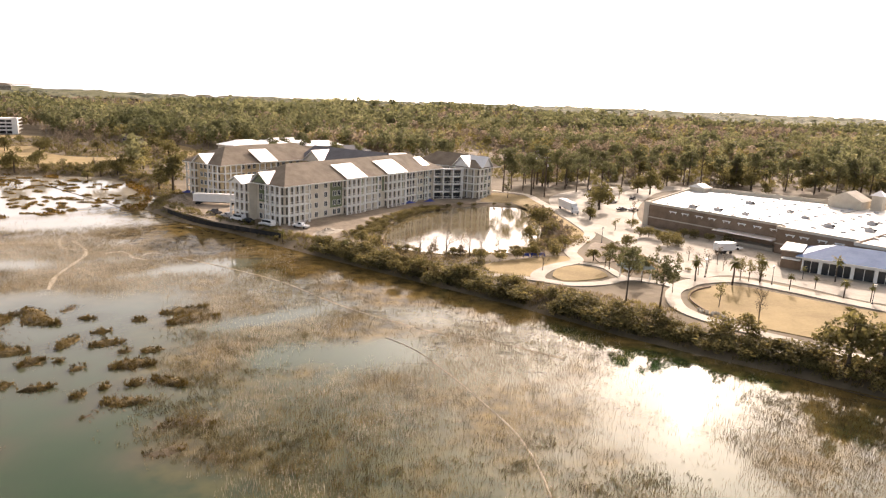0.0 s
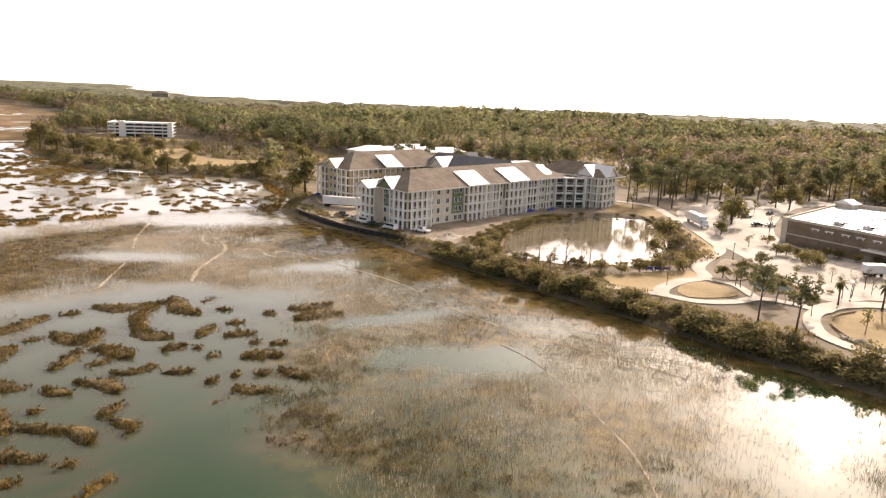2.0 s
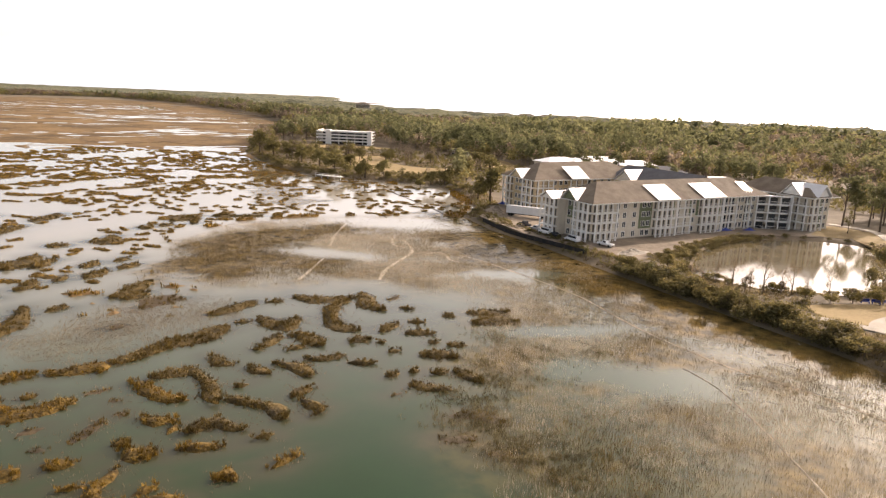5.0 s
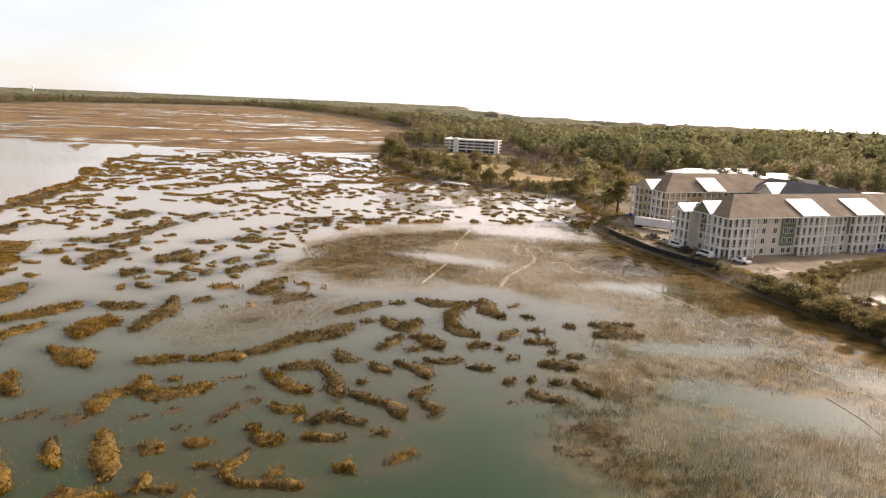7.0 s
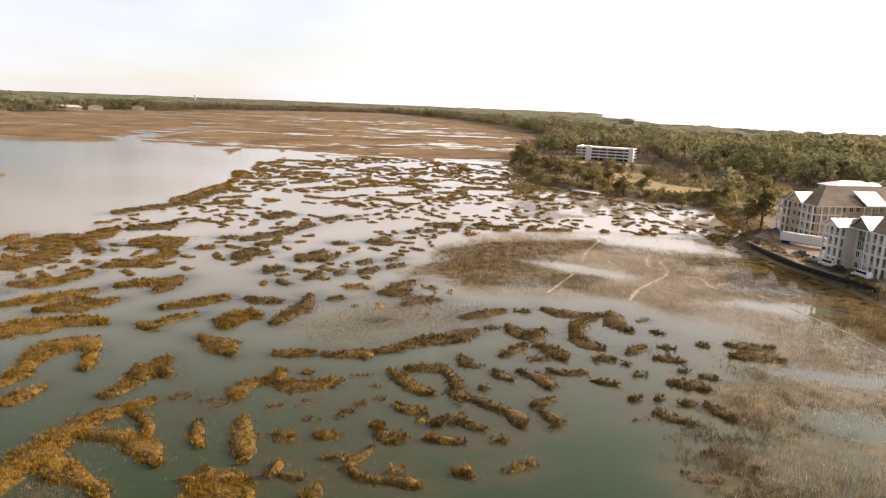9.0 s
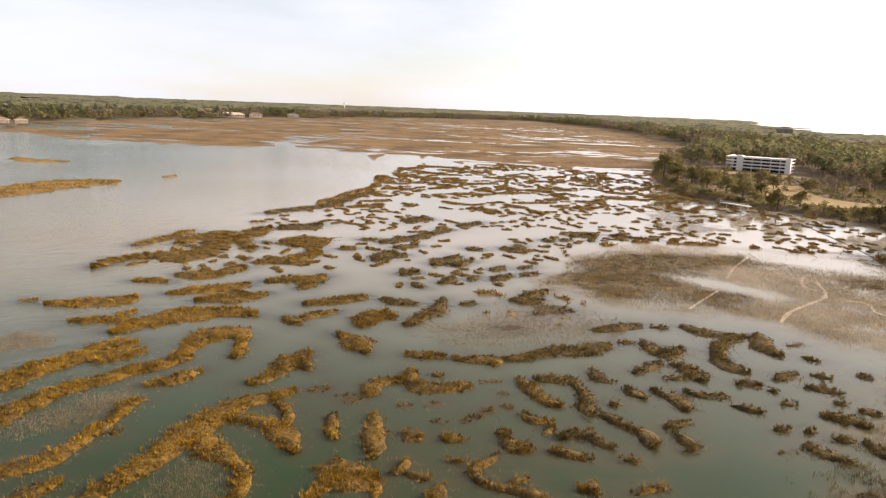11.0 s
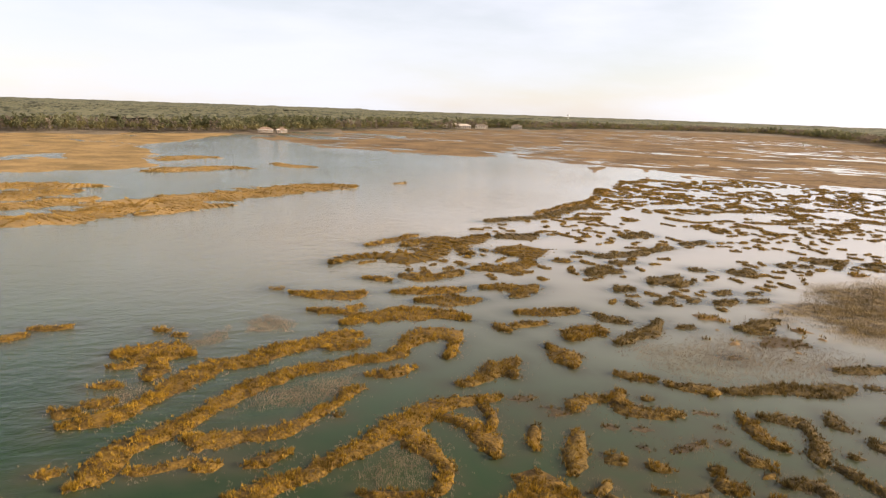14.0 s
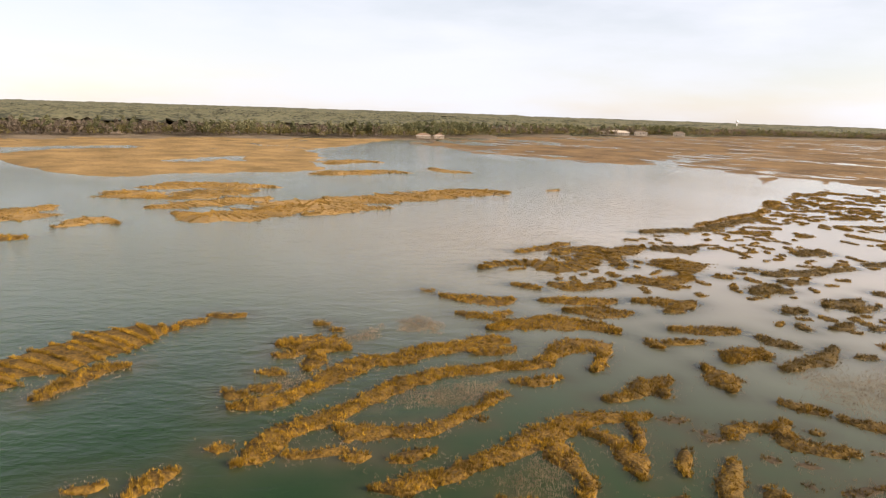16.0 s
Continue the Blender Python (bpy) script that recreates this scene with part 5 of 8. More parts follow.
def scatter(x0, x1, y0, y1, spacing, seed):
    rng = np.random.default_rng(seed)
    xs, ys = np.arange(x0, x1, spacing), np.arange(y0, y1, spacing)
    X, Y = np.meshgrid(xs, ys)
    x = X.ravel() + rng.uniform(-0.5, 0.5, X.size) * spacing
    y = Y.ravel() + rng.uniform(-0.5, 0.5, X.size) * spacing
    return x, y, rng


def in_woods(x, y):
    ok = inside(x, y, LAND) & ~inside(x, y, SITE) & ~inside(x, y, PENINSULA)
    edge = edge_distance(x, y, SITE)
    thin = (edge < 120) & (x > -20) & (y > 300) & (fbm(x / 14, y / 14, 700, 2) < 0.57)     # open pines over sandy ground behind the store
    return ok & ~thin & (edge_distance(x, y, SHORE + SHORE_FAR, False) > 3)


def seen_side(x, y, lo=-126, hi=37):
    """The half of the land that lies ahead of the flight; the woods behind it are left as canopy."""
    az = np.degrees(np.arctan2(x, y))
    return (az > lo) & (az < hi)


def stand(label, px, py, rng, tris, size, seed, hmin, hmax):
    mixv = fbm(px / 90, py / 90, 301, 3) + rng.uniform(-0.22, 0.22, len(px)) + 0.10 * np.clip((px + 60) / 200, 0, 1) + 0.09 * (px < -520)
    hs = rng.uniform(hmin, hmax, len(px)) * (0.8 + 0.4 * fbm(px / 60, py / 60, 302, 2))
    far = np.clip((np.hypot(px, py) - 550) / 250, 0, 1)
    hs = hs * (1 + 0.32 * far * np.clip((px + 450) / 300, 0, 1))          # taller timber behind the town than along the marsh
    pz = np.full(len(px), 1.6)
    for kind, mask, mat, k in (("pine", mixv < 0.46, M_PINE, 1.12), ("oak", (mixv >= 0.46) & (mixv < 0.64), M_OAK, 0.86), ("bare", mixv >= 0.64, M_DRY, 0.9)):
        if mask.any():
            wood("woods", kind, px[mask], py[mask], pz[mask], hs[mask] * k, tris, size, mat, seed, label + " of " + {"pine": "green pines", "oak": "olive live oaks", "bare": "grey-brown leafless trees"}[kind])
            seed += 1


# nearest woods, behind the building site and round the lawns
x, y, rng = scatter(-520, 420, 280, 760, 7.2, 1)
m = in_woods(x, y) & seen_side(x, y) & (np.hypot(x, y) < 700)
stand("near woods", x[m], y[m], rng, 96, 0.078, 400, 11, 17)
x, y, rng = scatter(-30, 420, 296, 440, 6.0, 4)
m = inside(x, y, LAND) & ~inside(x, y, SITE) & seen_side(x, y)
wood("underwood", "oak", x[m], y[m], np.full(m.sum(), 1.7), rng.uniform(2.2, 5.5, m.sum()), 48, 0.12, M_OAK, 440, "low olive underwood and scrub under the open pines")
x, y, rng = scatter(-900, 800, 280, 1250, 11.0, 2)
r = np.hypot(x, y)
m = in_woods(x, y) & seen_side(x, y) & (r >= 700) & (r < 1200)
stand("middle woods", x[m], y[m], rng, 36, 0.13, 410, 11, 16)
x, y, rng = scatter(-350, -120, 300, 470, 4.6, 6)
m = inside(x, y, PENINSULA) & (edge_distance(x, y, SHORE, False) > 1.5)
for lawn_poly in ([(-250, 420), (-222, 384), (-196, 372), (-172, 380), (-170, 350), (-195, 335), (-230, 350), (-265, 400)], [(-372, 470), (-330, 470), (-300, 490), (-280, 480), (-320, 445), (-360, 440)]):
    m &= ~inside(x, y, lawn_poly)
m &= fbm(x / 12, y / 12, 720, 2) > 0.43
wood("underwood", "oak", x[m], y[m], np.full(m.sum(), 1.5), rng.uniform(1.4, 3.6, m.sum()), 56, 0.12, M_OAK, 450, "olive evergreen scrub on the shore of the inlet")
x, y, rng = scatter(-112, -20, 170, 262, 1.9, 7)
dd = edge_distance(x, y, SHORE, False)
m = inside(x, y, LAND) & (dd > 0.5) & (dd < 6.5) & (fbm(x / 5, y / 5, 730, 2) > 0.36)
wood("underwood", "oak", x[m], y[m], land_height(x[m], y[m]), rng.uniform(0.7, 1.9, m.sum()), 40, 0.14, M_OAK, 460, "low brown-green scrub on the bank below the silt fence")
BANK = [(26, 194), (31, 206), (34, 233), (32, 262), (38, 262), (41, 234), (40, 212), (35, 196), (30, 190), (20, 186), (2, 181), (-16, 186), (-20, 196), (-17, 189), (0, 183), (12, 187)]
x, y, rng = scatter(-24, 44, 176, 266, 2.2, 8)
m = inside(x, y, BANK) & (fbm(x / 5, y / 5, 740, 2) > 0.34)
wood("underwood", "oak", x[m], y[m], np.full(m.sum(), 1.4), rng.uniform(1.2, 3.4, m.sum()), 54, 0.12, M_DRY, 470, "brown winter scrub crowding the bank of the pond")
# the far shore across the marsh: only its front rows stand free
x, y, rng = scatter(-2300, -560, -1000, 1700, 9.5, 3)
d = edge_distance(x, y, SHORE_FAR, False)
m = in_woods(x, y) & seen_side(x, y) & (d < 130) & (np.hypot(x, y) > 700) & (x < -500)
stand("far shore woods", x[m], y[m], rng, 44, 0.125, 420, 10, 18)


def canopy(name, x0, x1, y0, y1, step, rmin, rmax):
    """The tops of distant woods as one rough roof of leaves."""
    xs, ys = np.arange(x0, x1 + 1, step), np.arange(y0, y1 + 1, step)
    X, Y = np.meshgrid(xs, ys)
    x, y = X.ravel(), Y.ravel()
    jr = np.random.default_rng(9)
    x = x + jr.uniform(-0.35, 0.35, x.size) * step
    y = y + jr.uniform(-0.35, 0.35, x.size) * step
    z = 5 + 9 * fbm(x / 45, y / 45, 55, 3) + jr.uniform(0, 1, x.size) ** 1.5 * 7
    z = z + 5.0 * np.clip((x + 500) / 400, 0, 1) - 4.5 * np.clip((-x - 700) / 300, 0, 1) * (y > 600)
    ok = in_woods(x, y) & (edge_distance(x, y, LAND) > 60)
    z = np.where(ok, z, 0.5)
    r = np.hypot(x, y)
    idx = np.arange(len(x)).reshape(len(ys), len(xs))
    q = np.stack([idx[:-1, :-1], idx[:-1, 1:], idx[1:, 1:], idx[1:, :-1]], -1).reshape(-1, 4)
    rc = r[q].mean(1)
    keep = ok[q].any(1) & (rc > rmin) & (rc < rmax)
    q = q[keep]
    used, inv = np.unique(q, return_inverse=True)
    ob = fast_mesh(name, np.stack([x[used], y[used], z[used]], -1), inv.reshape(-1, 4), M_CANOPY)
    tagged(ob, "distant mixed woods reaching to the horizon", "woods", kind="stuff")


canopy("woods", -2700, 1500, -1800, 2400, 12.0, 1150, 2700)
canopy("woods", -5200, 5200, -5200, 5200, 40.0, 2650, 5200)

# ---- buildings: materials and small parts ----
M_SIDING = material("tan_siding", (0.62, 0.555, 0.455), (0.74, 0.67, 0.56), 0.25, rough=0.85, fine=3.0)
M_SHEATH = material("raw_sheathing", (0.56, 0.44, 0.27), (0.70, 0.565, 0.37), 0.25, rough=0.85, fine=2.0)
M_GREEN = material("green_sheathing", (0.16, 0.185, 0.11), (0.22, 0.245, 0.15), 0.4, rough=0.8)
M_TRIM = material("white_trim", (0.82, 0.80, 0.76), (0.88, 0.86, 0.82), 0.5, rough=0.6)
M_METALROOF = material("pale_metal_roof", (0.82, 0.82, 0.82), (0.90, 0.90, 0.90), 0.3, rough=0.42, metal=0.85, fine=2.0)
M_SHINGLE = material("brown_shingles", (0.150, 0.117, 0.083), (0.222, 0.178, 0.132), 0.25, rough=0.9, bump=0.4, bump_scale=4, fine=2.5)
M_DARKROOF = material("dark_membrane", (0.075, 0.075, 0.085), (0.11, 0.11, 0.12), 0.2, rough=0.75)
M_GLASS = material("window_glass", (0.02, 0.024, 0.028), (0.04, 0.045, 0.05), 0.5, rough=0.12, spec=0.5)
M_DARK = material("dark_opening", (0.025, 0.022, 0.02), (0.05, 0.045, 0.04), 0.5, rough=0.9)
M_DOOR = material("bronze_balcony_door", (0.10, 0.088, 0.072), (0.15, 0.13, 0.11), 0.5, rough=0.5)
M_BRICK = material("tan_brick", (0.21, 0.145, 0.10), (0.29, 0.205, 0.145), 0.3, rough=0.9, fine=4)
M_STUCCO = material("cream_stucco", (0.52, 0.45, 0.36), (0.62, 0.55, 0.45), 0.3, rough=0.9)
M_MEMBRANE = material("white_membrane_roof", (0.66, 0.64, 0.60), (0.80, 0.78, 0.74), 0.08, rough=0.45, fine=0.6)
M_BLUEROOF = material("blue_metal_roof", (0.10, 0.18, 0.34), (0.14, 0.235, 0.41), 0.3, rough=0.6, metal=0.1)
M_FARWALL = material("weathered_far_wall", (0.24, 0.19, 0.14), (0.36, 0.30, 0.23), 0.2, rough=0.9)
M_CONC = material("pale_concrete", (0.32, 0.28, 0.22), (0.44, 0.39, 0.32), 0.15, rough=0.8, fine=2)
M_LOT = material("pale_parking_lot", (0.29, 0.255, 0.205), (0.44, 0.395, 0.33), 0.06, rough=0.85, fine=1.2)
M_LAWN = material("dormant_lawn", (0.25, 0.18, 0.08), (0.36, 0.265, 0.125), 0.08, rough=0.95, fine=1.5, bump=0.3, bump_scale=3)
M_DIRT = material("bare_dirt", (0.17, 0.135, 0.096), (0.31, 0.25, 0.185), 0.10, rough=0.95, fine=0.9, bump=0.8, bump_scale=0.8)
M_BLUE = material("blue_tarp", (0.03, 0.05, 0.22), (0.05, 0.08, 0.32), 0.8, rough=0.6)
M_TYRE = material("black_rubber", (0.02, 0.02, 0.02), (0.035, 0.035, 0.035), 2, rough=0.9)
M_CARWHITE = material("white_car_paint", (0.72, 0.72, 0.72), (0.80, 0.80, 0.80), 0.5, rough=0.25, spec=0.5)
M_CARDARK = material("dark_car_paint", (0.03, 0.032, 0.04), (0.05, 0.05, 0.06), 0.5, rough=0.25, spec=0.5)
M_CARGREY = material("silver_car_paint", (0.34, 0.34, 0.35), (0.42, 0.42, 0.43), 0.5, rough=0.3, metal=0.4)
M_POLE = material("weathered_pole_wood", (0.07, 0.05, 0.035), (0.12, 0.09, 0.065), 1.0, rough=0.95)
M_FENCE = material("black_silt_fence", (0.018, 0.018, 0.02), (0.035, 0.033, 0.03), 0.6, rough=0.9)


def box(bm, x0, x1, y0, y1, z0, z1):
    vs = [bm.verts.new(p) for p in ((x0, y0, z0), (x1, y0, z0), (x1, y1, z0), (x0, y1, z0), (x0, y0, z1), (x1, y0, z1), (x1, y1, z1), (x0, y1, z1))]
    for f in ((0, 3, 2, 1), (4, 5, 6, 7), (0, 1, 5, 4), (1, 2, 6, 5), (2, 3, 7, 6), (3, 0, 4, 7)):
        bm.faces.new([vs[i] for i in f])


def part(name, bm, mat, parent, label="", m=None):
    """One mesh object from a bmesh, as a part of a thing or of a part."""
    me = bpy.data.meshes.new(name)
    bm.to_mesh(me)
    bm.free()
    me.materials.append(mat)
    return again(name, me, parent, label, m)


def again(name, me, parent, label="", m=None):
    """Another object on a mesh that exists already."""
    ob = new(name, me)
    if parent is not None:
        ob.parent = parent
    if m is not None:
        ob.matrix_basis = m
    if label:
        ob["label"] = label
    return ob


def boxes(name, mat, parent, *dims, label="", m=None):
    bm = bmesh.new()
    for d in dims:
        box(bm, *d)
    return part(name, bm, mat, parent, label, m)


def solid(name, verts, faces, mat, parent, label="", m=None, thick=0.0):
    """A closed or open shape from a few corners; thick gives sheets a body."""
    bm = bmesh.new()
    vs = [bm.verts.new(v) for v in verts]
    for f in faces:
        bm.faces.new([vs[i] for i in f])
    bmesh.ops.recalc_face_normals(bm, faces=bm.faces)
    if thick:
        bmesh.ops.solidify(bm, geom=list(bm.faces), thickness=thick)
    return part(name, bm, mat, parent, label, m)


WINDOW_MESHES = {}


def window(parent, m, x, z, w=1.5, h=1.7, frame_mat=None):
    """A framed window on a wall; wall faces look along local -y."""
    key = (w, h)
    if key not in WINDOW_MESHES:
        bm = bmesh.new()
        t = 0.09
        for d in ((-w / 2, w / 2, -0.12, 0.02, 0, t), (-w / 2, w / 2, -0.12, 0.02, h - t, h), (-w / 2, -w / 2 + t, -0.12, 0.02, t, h - t), (w / 2 - t, w / 2, -0.12, 0.02, t, h - t),
                  (-0.05, 0.05, -0.10, 0.02, t, h - t)):
            box(bm, *d)
        fm = bpy.data.meshes.new("window")
        bm.to_mesh(fm)
        fm.materials.append(M_TRIM)
        bm = bmesh.new()
        box(bm, -w / 2 + t, w / 2 - t, -0.05, 0.01, t, h - t)
        pm = bpy.data.meshes.new("pane")
        bm.to_mesh(pm)
        pm.materials.append(M_GLASS)
        WINDOW_MESHES[key] = (fm, pm)
    fm, pm = WINDOW_MESHES[key]
    ob = again("window", fm, parent, "", m @ Matrix.Translation((x, 0, z)))
    again("pane", pm, ob)
    return ob


STOREY = 3.1


def balcony_bay(parent, m, x0, x1, depth, cols, storeys=4, z0=0.0, dark=False, roof=0.0):
    """A stack of balconies: a deck to each storey, posts through all of them, rails, and dark door openings behind."""
    top = z0 + storeys * STOREY
    wd = x1 - x0
    for k in range(1, storeys + 1):
        z = z0 + k * STOREY
        boxes("deck", M_TRIM, parent, (x0, x1, -depth, -0.01, z - 0.36, z - 0.02), m=m)
    bm = bmesh.new()
    box(bm, -0.19, 0.19, -0.19, 0.19, 0, top - z0)
    pm = bpy.data.meshes.new("post")
    bm.to_mesh(pm)
    pm.materials.append(M_TRIM)
    for c in range(cols + 1):
        again("post", pm, parent, "", m @ Matrix.Translation((x0 + 0.15 + (wd - 0.3) * c / cols, -depth - 0.02, z0)))
    for k in range(storeys):
        z = z0 + k * STOREY
        bm = bmesh.new()
        box(bm, x0 + 0.2, x1 - 0.2, -depth + 0.02, -depth + 0.09, z + 1.0, z + 1.1)
        box(bm, x0 + 0.2, x1 - 0.2, -depth + 0.02, -depth + 0.09, z + 0.15, z + 0.22)
        n = int(wd / 0.5)
        for i in range(n):
            xx = x0 + 0.3 + (wd - 0.6) * i / max(1, n - 1)
            box(bm, xx - 0.02, xx + 0.02, -depth + 0.03, -depth + 0.07, z + 0.2, z + 1.02)
        part("railing", bm, M_TRIM, parent, "", m)
        for c in range(cols):
            a = x0 + wd * (c + 0.5) / cols
            half = min(1.3, wd / cols * (0.40 if dark else 0.16))
            boxes("door", M_GLASS if dark else M_DOOR, parent, (a - half, a + half, -0.06, 0.0, z + 0.05, z + 2.35), m=m)


def hip_roof(parent, x0, x1, y0, y1, z, rise, mat, over=0.8, gable0=False, gable1=False, name="roof", label=""):
    x0, x1, y0, y1 = x0 - over, x1 + over, y0 - over, y1 + over
    along = (x1 - x0) >= (y1 - y0)
    k = min(x1 - x0, y1 - y0) / 2
    if along:
        ym = (y0 + y1) / 2
        a, b = (x0 + (0 if gable0 else k), ym, z + rise), (x1 - (0 if gable1 else k), ym, z + rise)
        faces = [(0, 1, 5, 4), (2, 3, 4, 5), (1, 2, 5), (3, 0, 4), (3, 2, 1, 0)]
    else:
        xm = (x0 + x1) / 2
        a, b = (xm, y0 + (0 if gable0 else k), z + rise), (xm, y1 - (0 if gable1 else k), z + rise)
        faces = [(1, 2, 5, 4), (3, 0, 4, 5), (0, 1, 4), (2, 3, 5), (3, 2, 1, 0)]
    roof = solid(name, [(x0, y0, z), (x1, y0, z), (x1, y1, z), (x0, y1, z), a, b], faces, mat, parent, label)
    boxes("fascia", M_TRIM, roof, (x0, x1, y0 - 0.03, y0 + 0.1, z - 0.32, z - 0.003), (x0, x1, y1 - 0.1, y1 + 0.03, z - 0.32, z - 0.003),
          (x0 - 0.03, x0 + 0.1, y0 + 0.1, y1 - 0.1, z - 0.32, z - 0.003), (x1 - 0.1, x1 + 0.03, y0 + 0.1, y1 - 0.1, z - 0.32, z - 0.003))
    return roof


def gable_dormer(parent, m, width, depth, z, rise, mat, wall_mat):
    """A small gable that faces local -y, its ridge running back into the main roof."""
    h = width / 2 + 0.5
    solid("gable_roof", [(-h, -0.9, z), (0, -0.9, z + rise), (h, -0.9, z), (-h, depth, z), (0, depth, z + rise), (h, depth, z)], [(0, 1, 4, 3), (1, 2, 5, 4)], mat, parent, "white metal gable roof", m, thick=0.18)
    solid("gable_wall", [(-width / 2, -0.05, z - 0.2), (0, -0.05, z + rise - 0.45), (width / 2, -0.05, z - 0.2), (-width / 2, 0.4, z - 0.2), (0, 0.4, z + rise - 0.45), (width / 2, 0.4, z - 0.2)],
          [(0, 2, 1), (3, 4, 5), (0, 1, 4, 3), (1, 2, 5, 4), (0, 3, 5, 2)], wall_mat, parent, "", m)


def shed_roof(parent, x0, x1, y_eave, y_top, z0, z1):
    roof = solid("metal_roof", [(x0, y_eave, z0), (x1, y_eave, z0), (x1, y_top, z1), (x0, y_top, z1), (x0, y_eave, z0 - 0.25), (x1, y_eave, z0 - 0.25), (x1, y_top, z1 - 0.25), (x0, y_top, z1 - 0.25)],
                 [(0, 1, 2, 3), (7, 6, 5, 4), (0, 4, 5, 1), (1, 5, 6, 2), (2, 6, 7, 3), (3, 7, 4, 0)], M_METALROOF, parent, "bright metal shed roof over the balconies")
    n = int((x1 - x0) / 0.6)
    s = (z1 - z0) / (y_top - y_eave)
    for i in range(1, n):
        x = x0 + (x1 - x0) * i / n
        solid("seam", [(x - 0.03, y_eave, z0 + 0.002), (x + 0.03, y_eave, z0 + 0.002), (x + 0.03, y_top, z1 + 0.002), (x - 0.03, y_top, z1 + 0.002),
                       (x - 0.03, y_eave, z0 + 0.07), (x + 0.03, y_eave, z0 + 0.07), (x + 0.03, y_top, z1 + 0.07), (x - 0.03, y_top, z1 + 0.07)],
              [(4, 5, 6, 7), (0, 1, 5, 4), (1, 2, 6, 5), (2, 3, 7, 6), (3, 0, 4, 7)], M_METALROOF, roof)
    return roof


# ---- the apartment house by the pond ----
APT = pose(-50.0, 212.5, 1.9, 0, 0, 56.3)      # local x along the long front, y away from the pond
EAVE = 4 * STOREY
I4 = Matrix.Identity(4)
apt = new("apartment_building")
apt.matrix_world = APT
tagged(apt, "tan four-storey apartment house with white balconies, still under construction", "apartment building")
FRONT = I4
END = pose(0, 18, 0, 0, 0, -90)                 # runs from the back corner to the front corner
boxes("wall", M_SIDING, apt, (0, 82, 0, 18, 0, EAVE))
boxes("wall", M_SIDING, apt, (82.01, 107, 3.01, 18.5, 0, EAVE))
boxes("foundation", M_CONC, apt, (-0.25, 81.7, -0.25, 17.9, -0.6, 0.35), label="bare concrete foundation wall")
for a, b, h0 in ((20.5, 26.2, 0.0),):
    boxes("green_panel", M_GREEN, apt, (a, b, -0.10, -0.004, h0 + STOREY, EAVE - 0.05), label="green weather barrier boards")
boxes("green_panel", M_GREEN, apt, (-0.10, -0.004, 7.6, 11.4, STOREY * 2, EAVE + 2.2), label="green weather barrier boards")
for x in (36.3, 45.0, 59.9, 48.4):
    boxes("green_panel", M_GREEN, apt, (x - 0.5, x + 0.6, -0.09, -0.004, STOREY * 2, EAVE - 0.05))
balcony_bay(apt, FRONT, -0.2, 9.0, 2.0, 4)
for k in range(4):
    for x in (10.9, 13.9, 18.3):
        window(apt, FRONT, x, k * STOREY + 0.75, 1.5, 1.8)
    for x in (22.4, 24.6):
        window(apt, pose(0, -0.10, 0), x, k * STOREY + 0.75, 1.6, 1.8)
    for x in (46.4, 70.2, 72.4, 78.6):
        window(apt, FRONT, x, k * STOREY + 0.75, 1.6, 1.8)
balcony_bay(apt, FRONT, 26.5, 36.0, 2.2, 4)
balcony_bay(apt, FRONT, 37.2, 44.4, 1.2, 2)
balcony_bay(apt, FRONT, 48.8, 59.4, 2.2, 4)
balcony_bay(apt, FRONT, 61.0, 68.4, 1.2, 2, dark=True)
balcony_bay(apt, FRONT, 74.0, 76.6, 0.8, 1, dark=True)
balcony_bay(apt, pose(80.5, 0.1, 0, 0, 0, -38), 0, 12.5, 1.6, 3, dark=True)
# end wall towards the marsh
boxes("wall", M_SIDING, apt, (-3.2, -0.01, 12.6, 19.5, 0, EAVE - 0.5))
balcony_bay(apt, pose(-3.2, 0, 0) @ END, -1.5, 5.4, 1.8, 3)
gable_dormer(apt, END @ pose(2.0, -5.3, 0), 6.4, 8.0, EAVE - 0.3, 2.2, M_METALROOF, M_TRIM)
balcony_bay(apt, END, 11.5, 18.2, 2.0, 3)
for k in range(4):
    for x in (7.4, 9.6):
        window(apt, pose(-0.1, 0, 0) @ END, x, k * STOREY + 0.75, 1.5, 1.8)
hip_roof(apt, -1.6, 84, -1.8, 18, EAVE, 5.6, M_SHINGLE)
for x0, x1 in ((26.0, 36.4), (48.3, 59.8), (73.4, 78.0)):
    shed_roof(apt, x0, x1, -2.9 if x1 < 70 else -1.6, 5.0, EAVE + 0.35, EAVE + 4.40)
gable_dormer(apt, END @ pose(9.4, -2.0, 0), 7.0, 9.5, EAVE + 0.2, 3.4, M_METALROOF, M_GREEN)
# the pavilion at the far corner of the pond
PAVL = pose(94.7, 3.0, 0, 0, 0, -90)
PAVF = pose(94.7, -12.0, 0)
boxes("pavilion_wall", M_SIDING, apt, (94.7, 107.3, -12.0, 3.0, 0, EAVE + 0.3))
balcony_bay(apt, PAVL, 2.5, 15.0, 1.8, 4)
balcony_bay(apt, PAVF, -0.2, 6.0, 1.8, 2)
for k in range(4):
    for x in (7.8, 10.4):
        window(apt, PAVF, x, k * STOREY + 0.75, 1.5, 1.8)
    window(apt, PAVL, 1.2, k * STOREY + 0.75, 1.5, 1.8)
boxes("green_panel", M_GREEN, apt, (101.0, 102.0, -12.1, -12.004, 0.3, EAVE), label="green weather barrier boards")
hip_roof(apt, 92.4, 108, -14.2, 19, EAVE + 0.3, 4.8, M_SHINGLE)
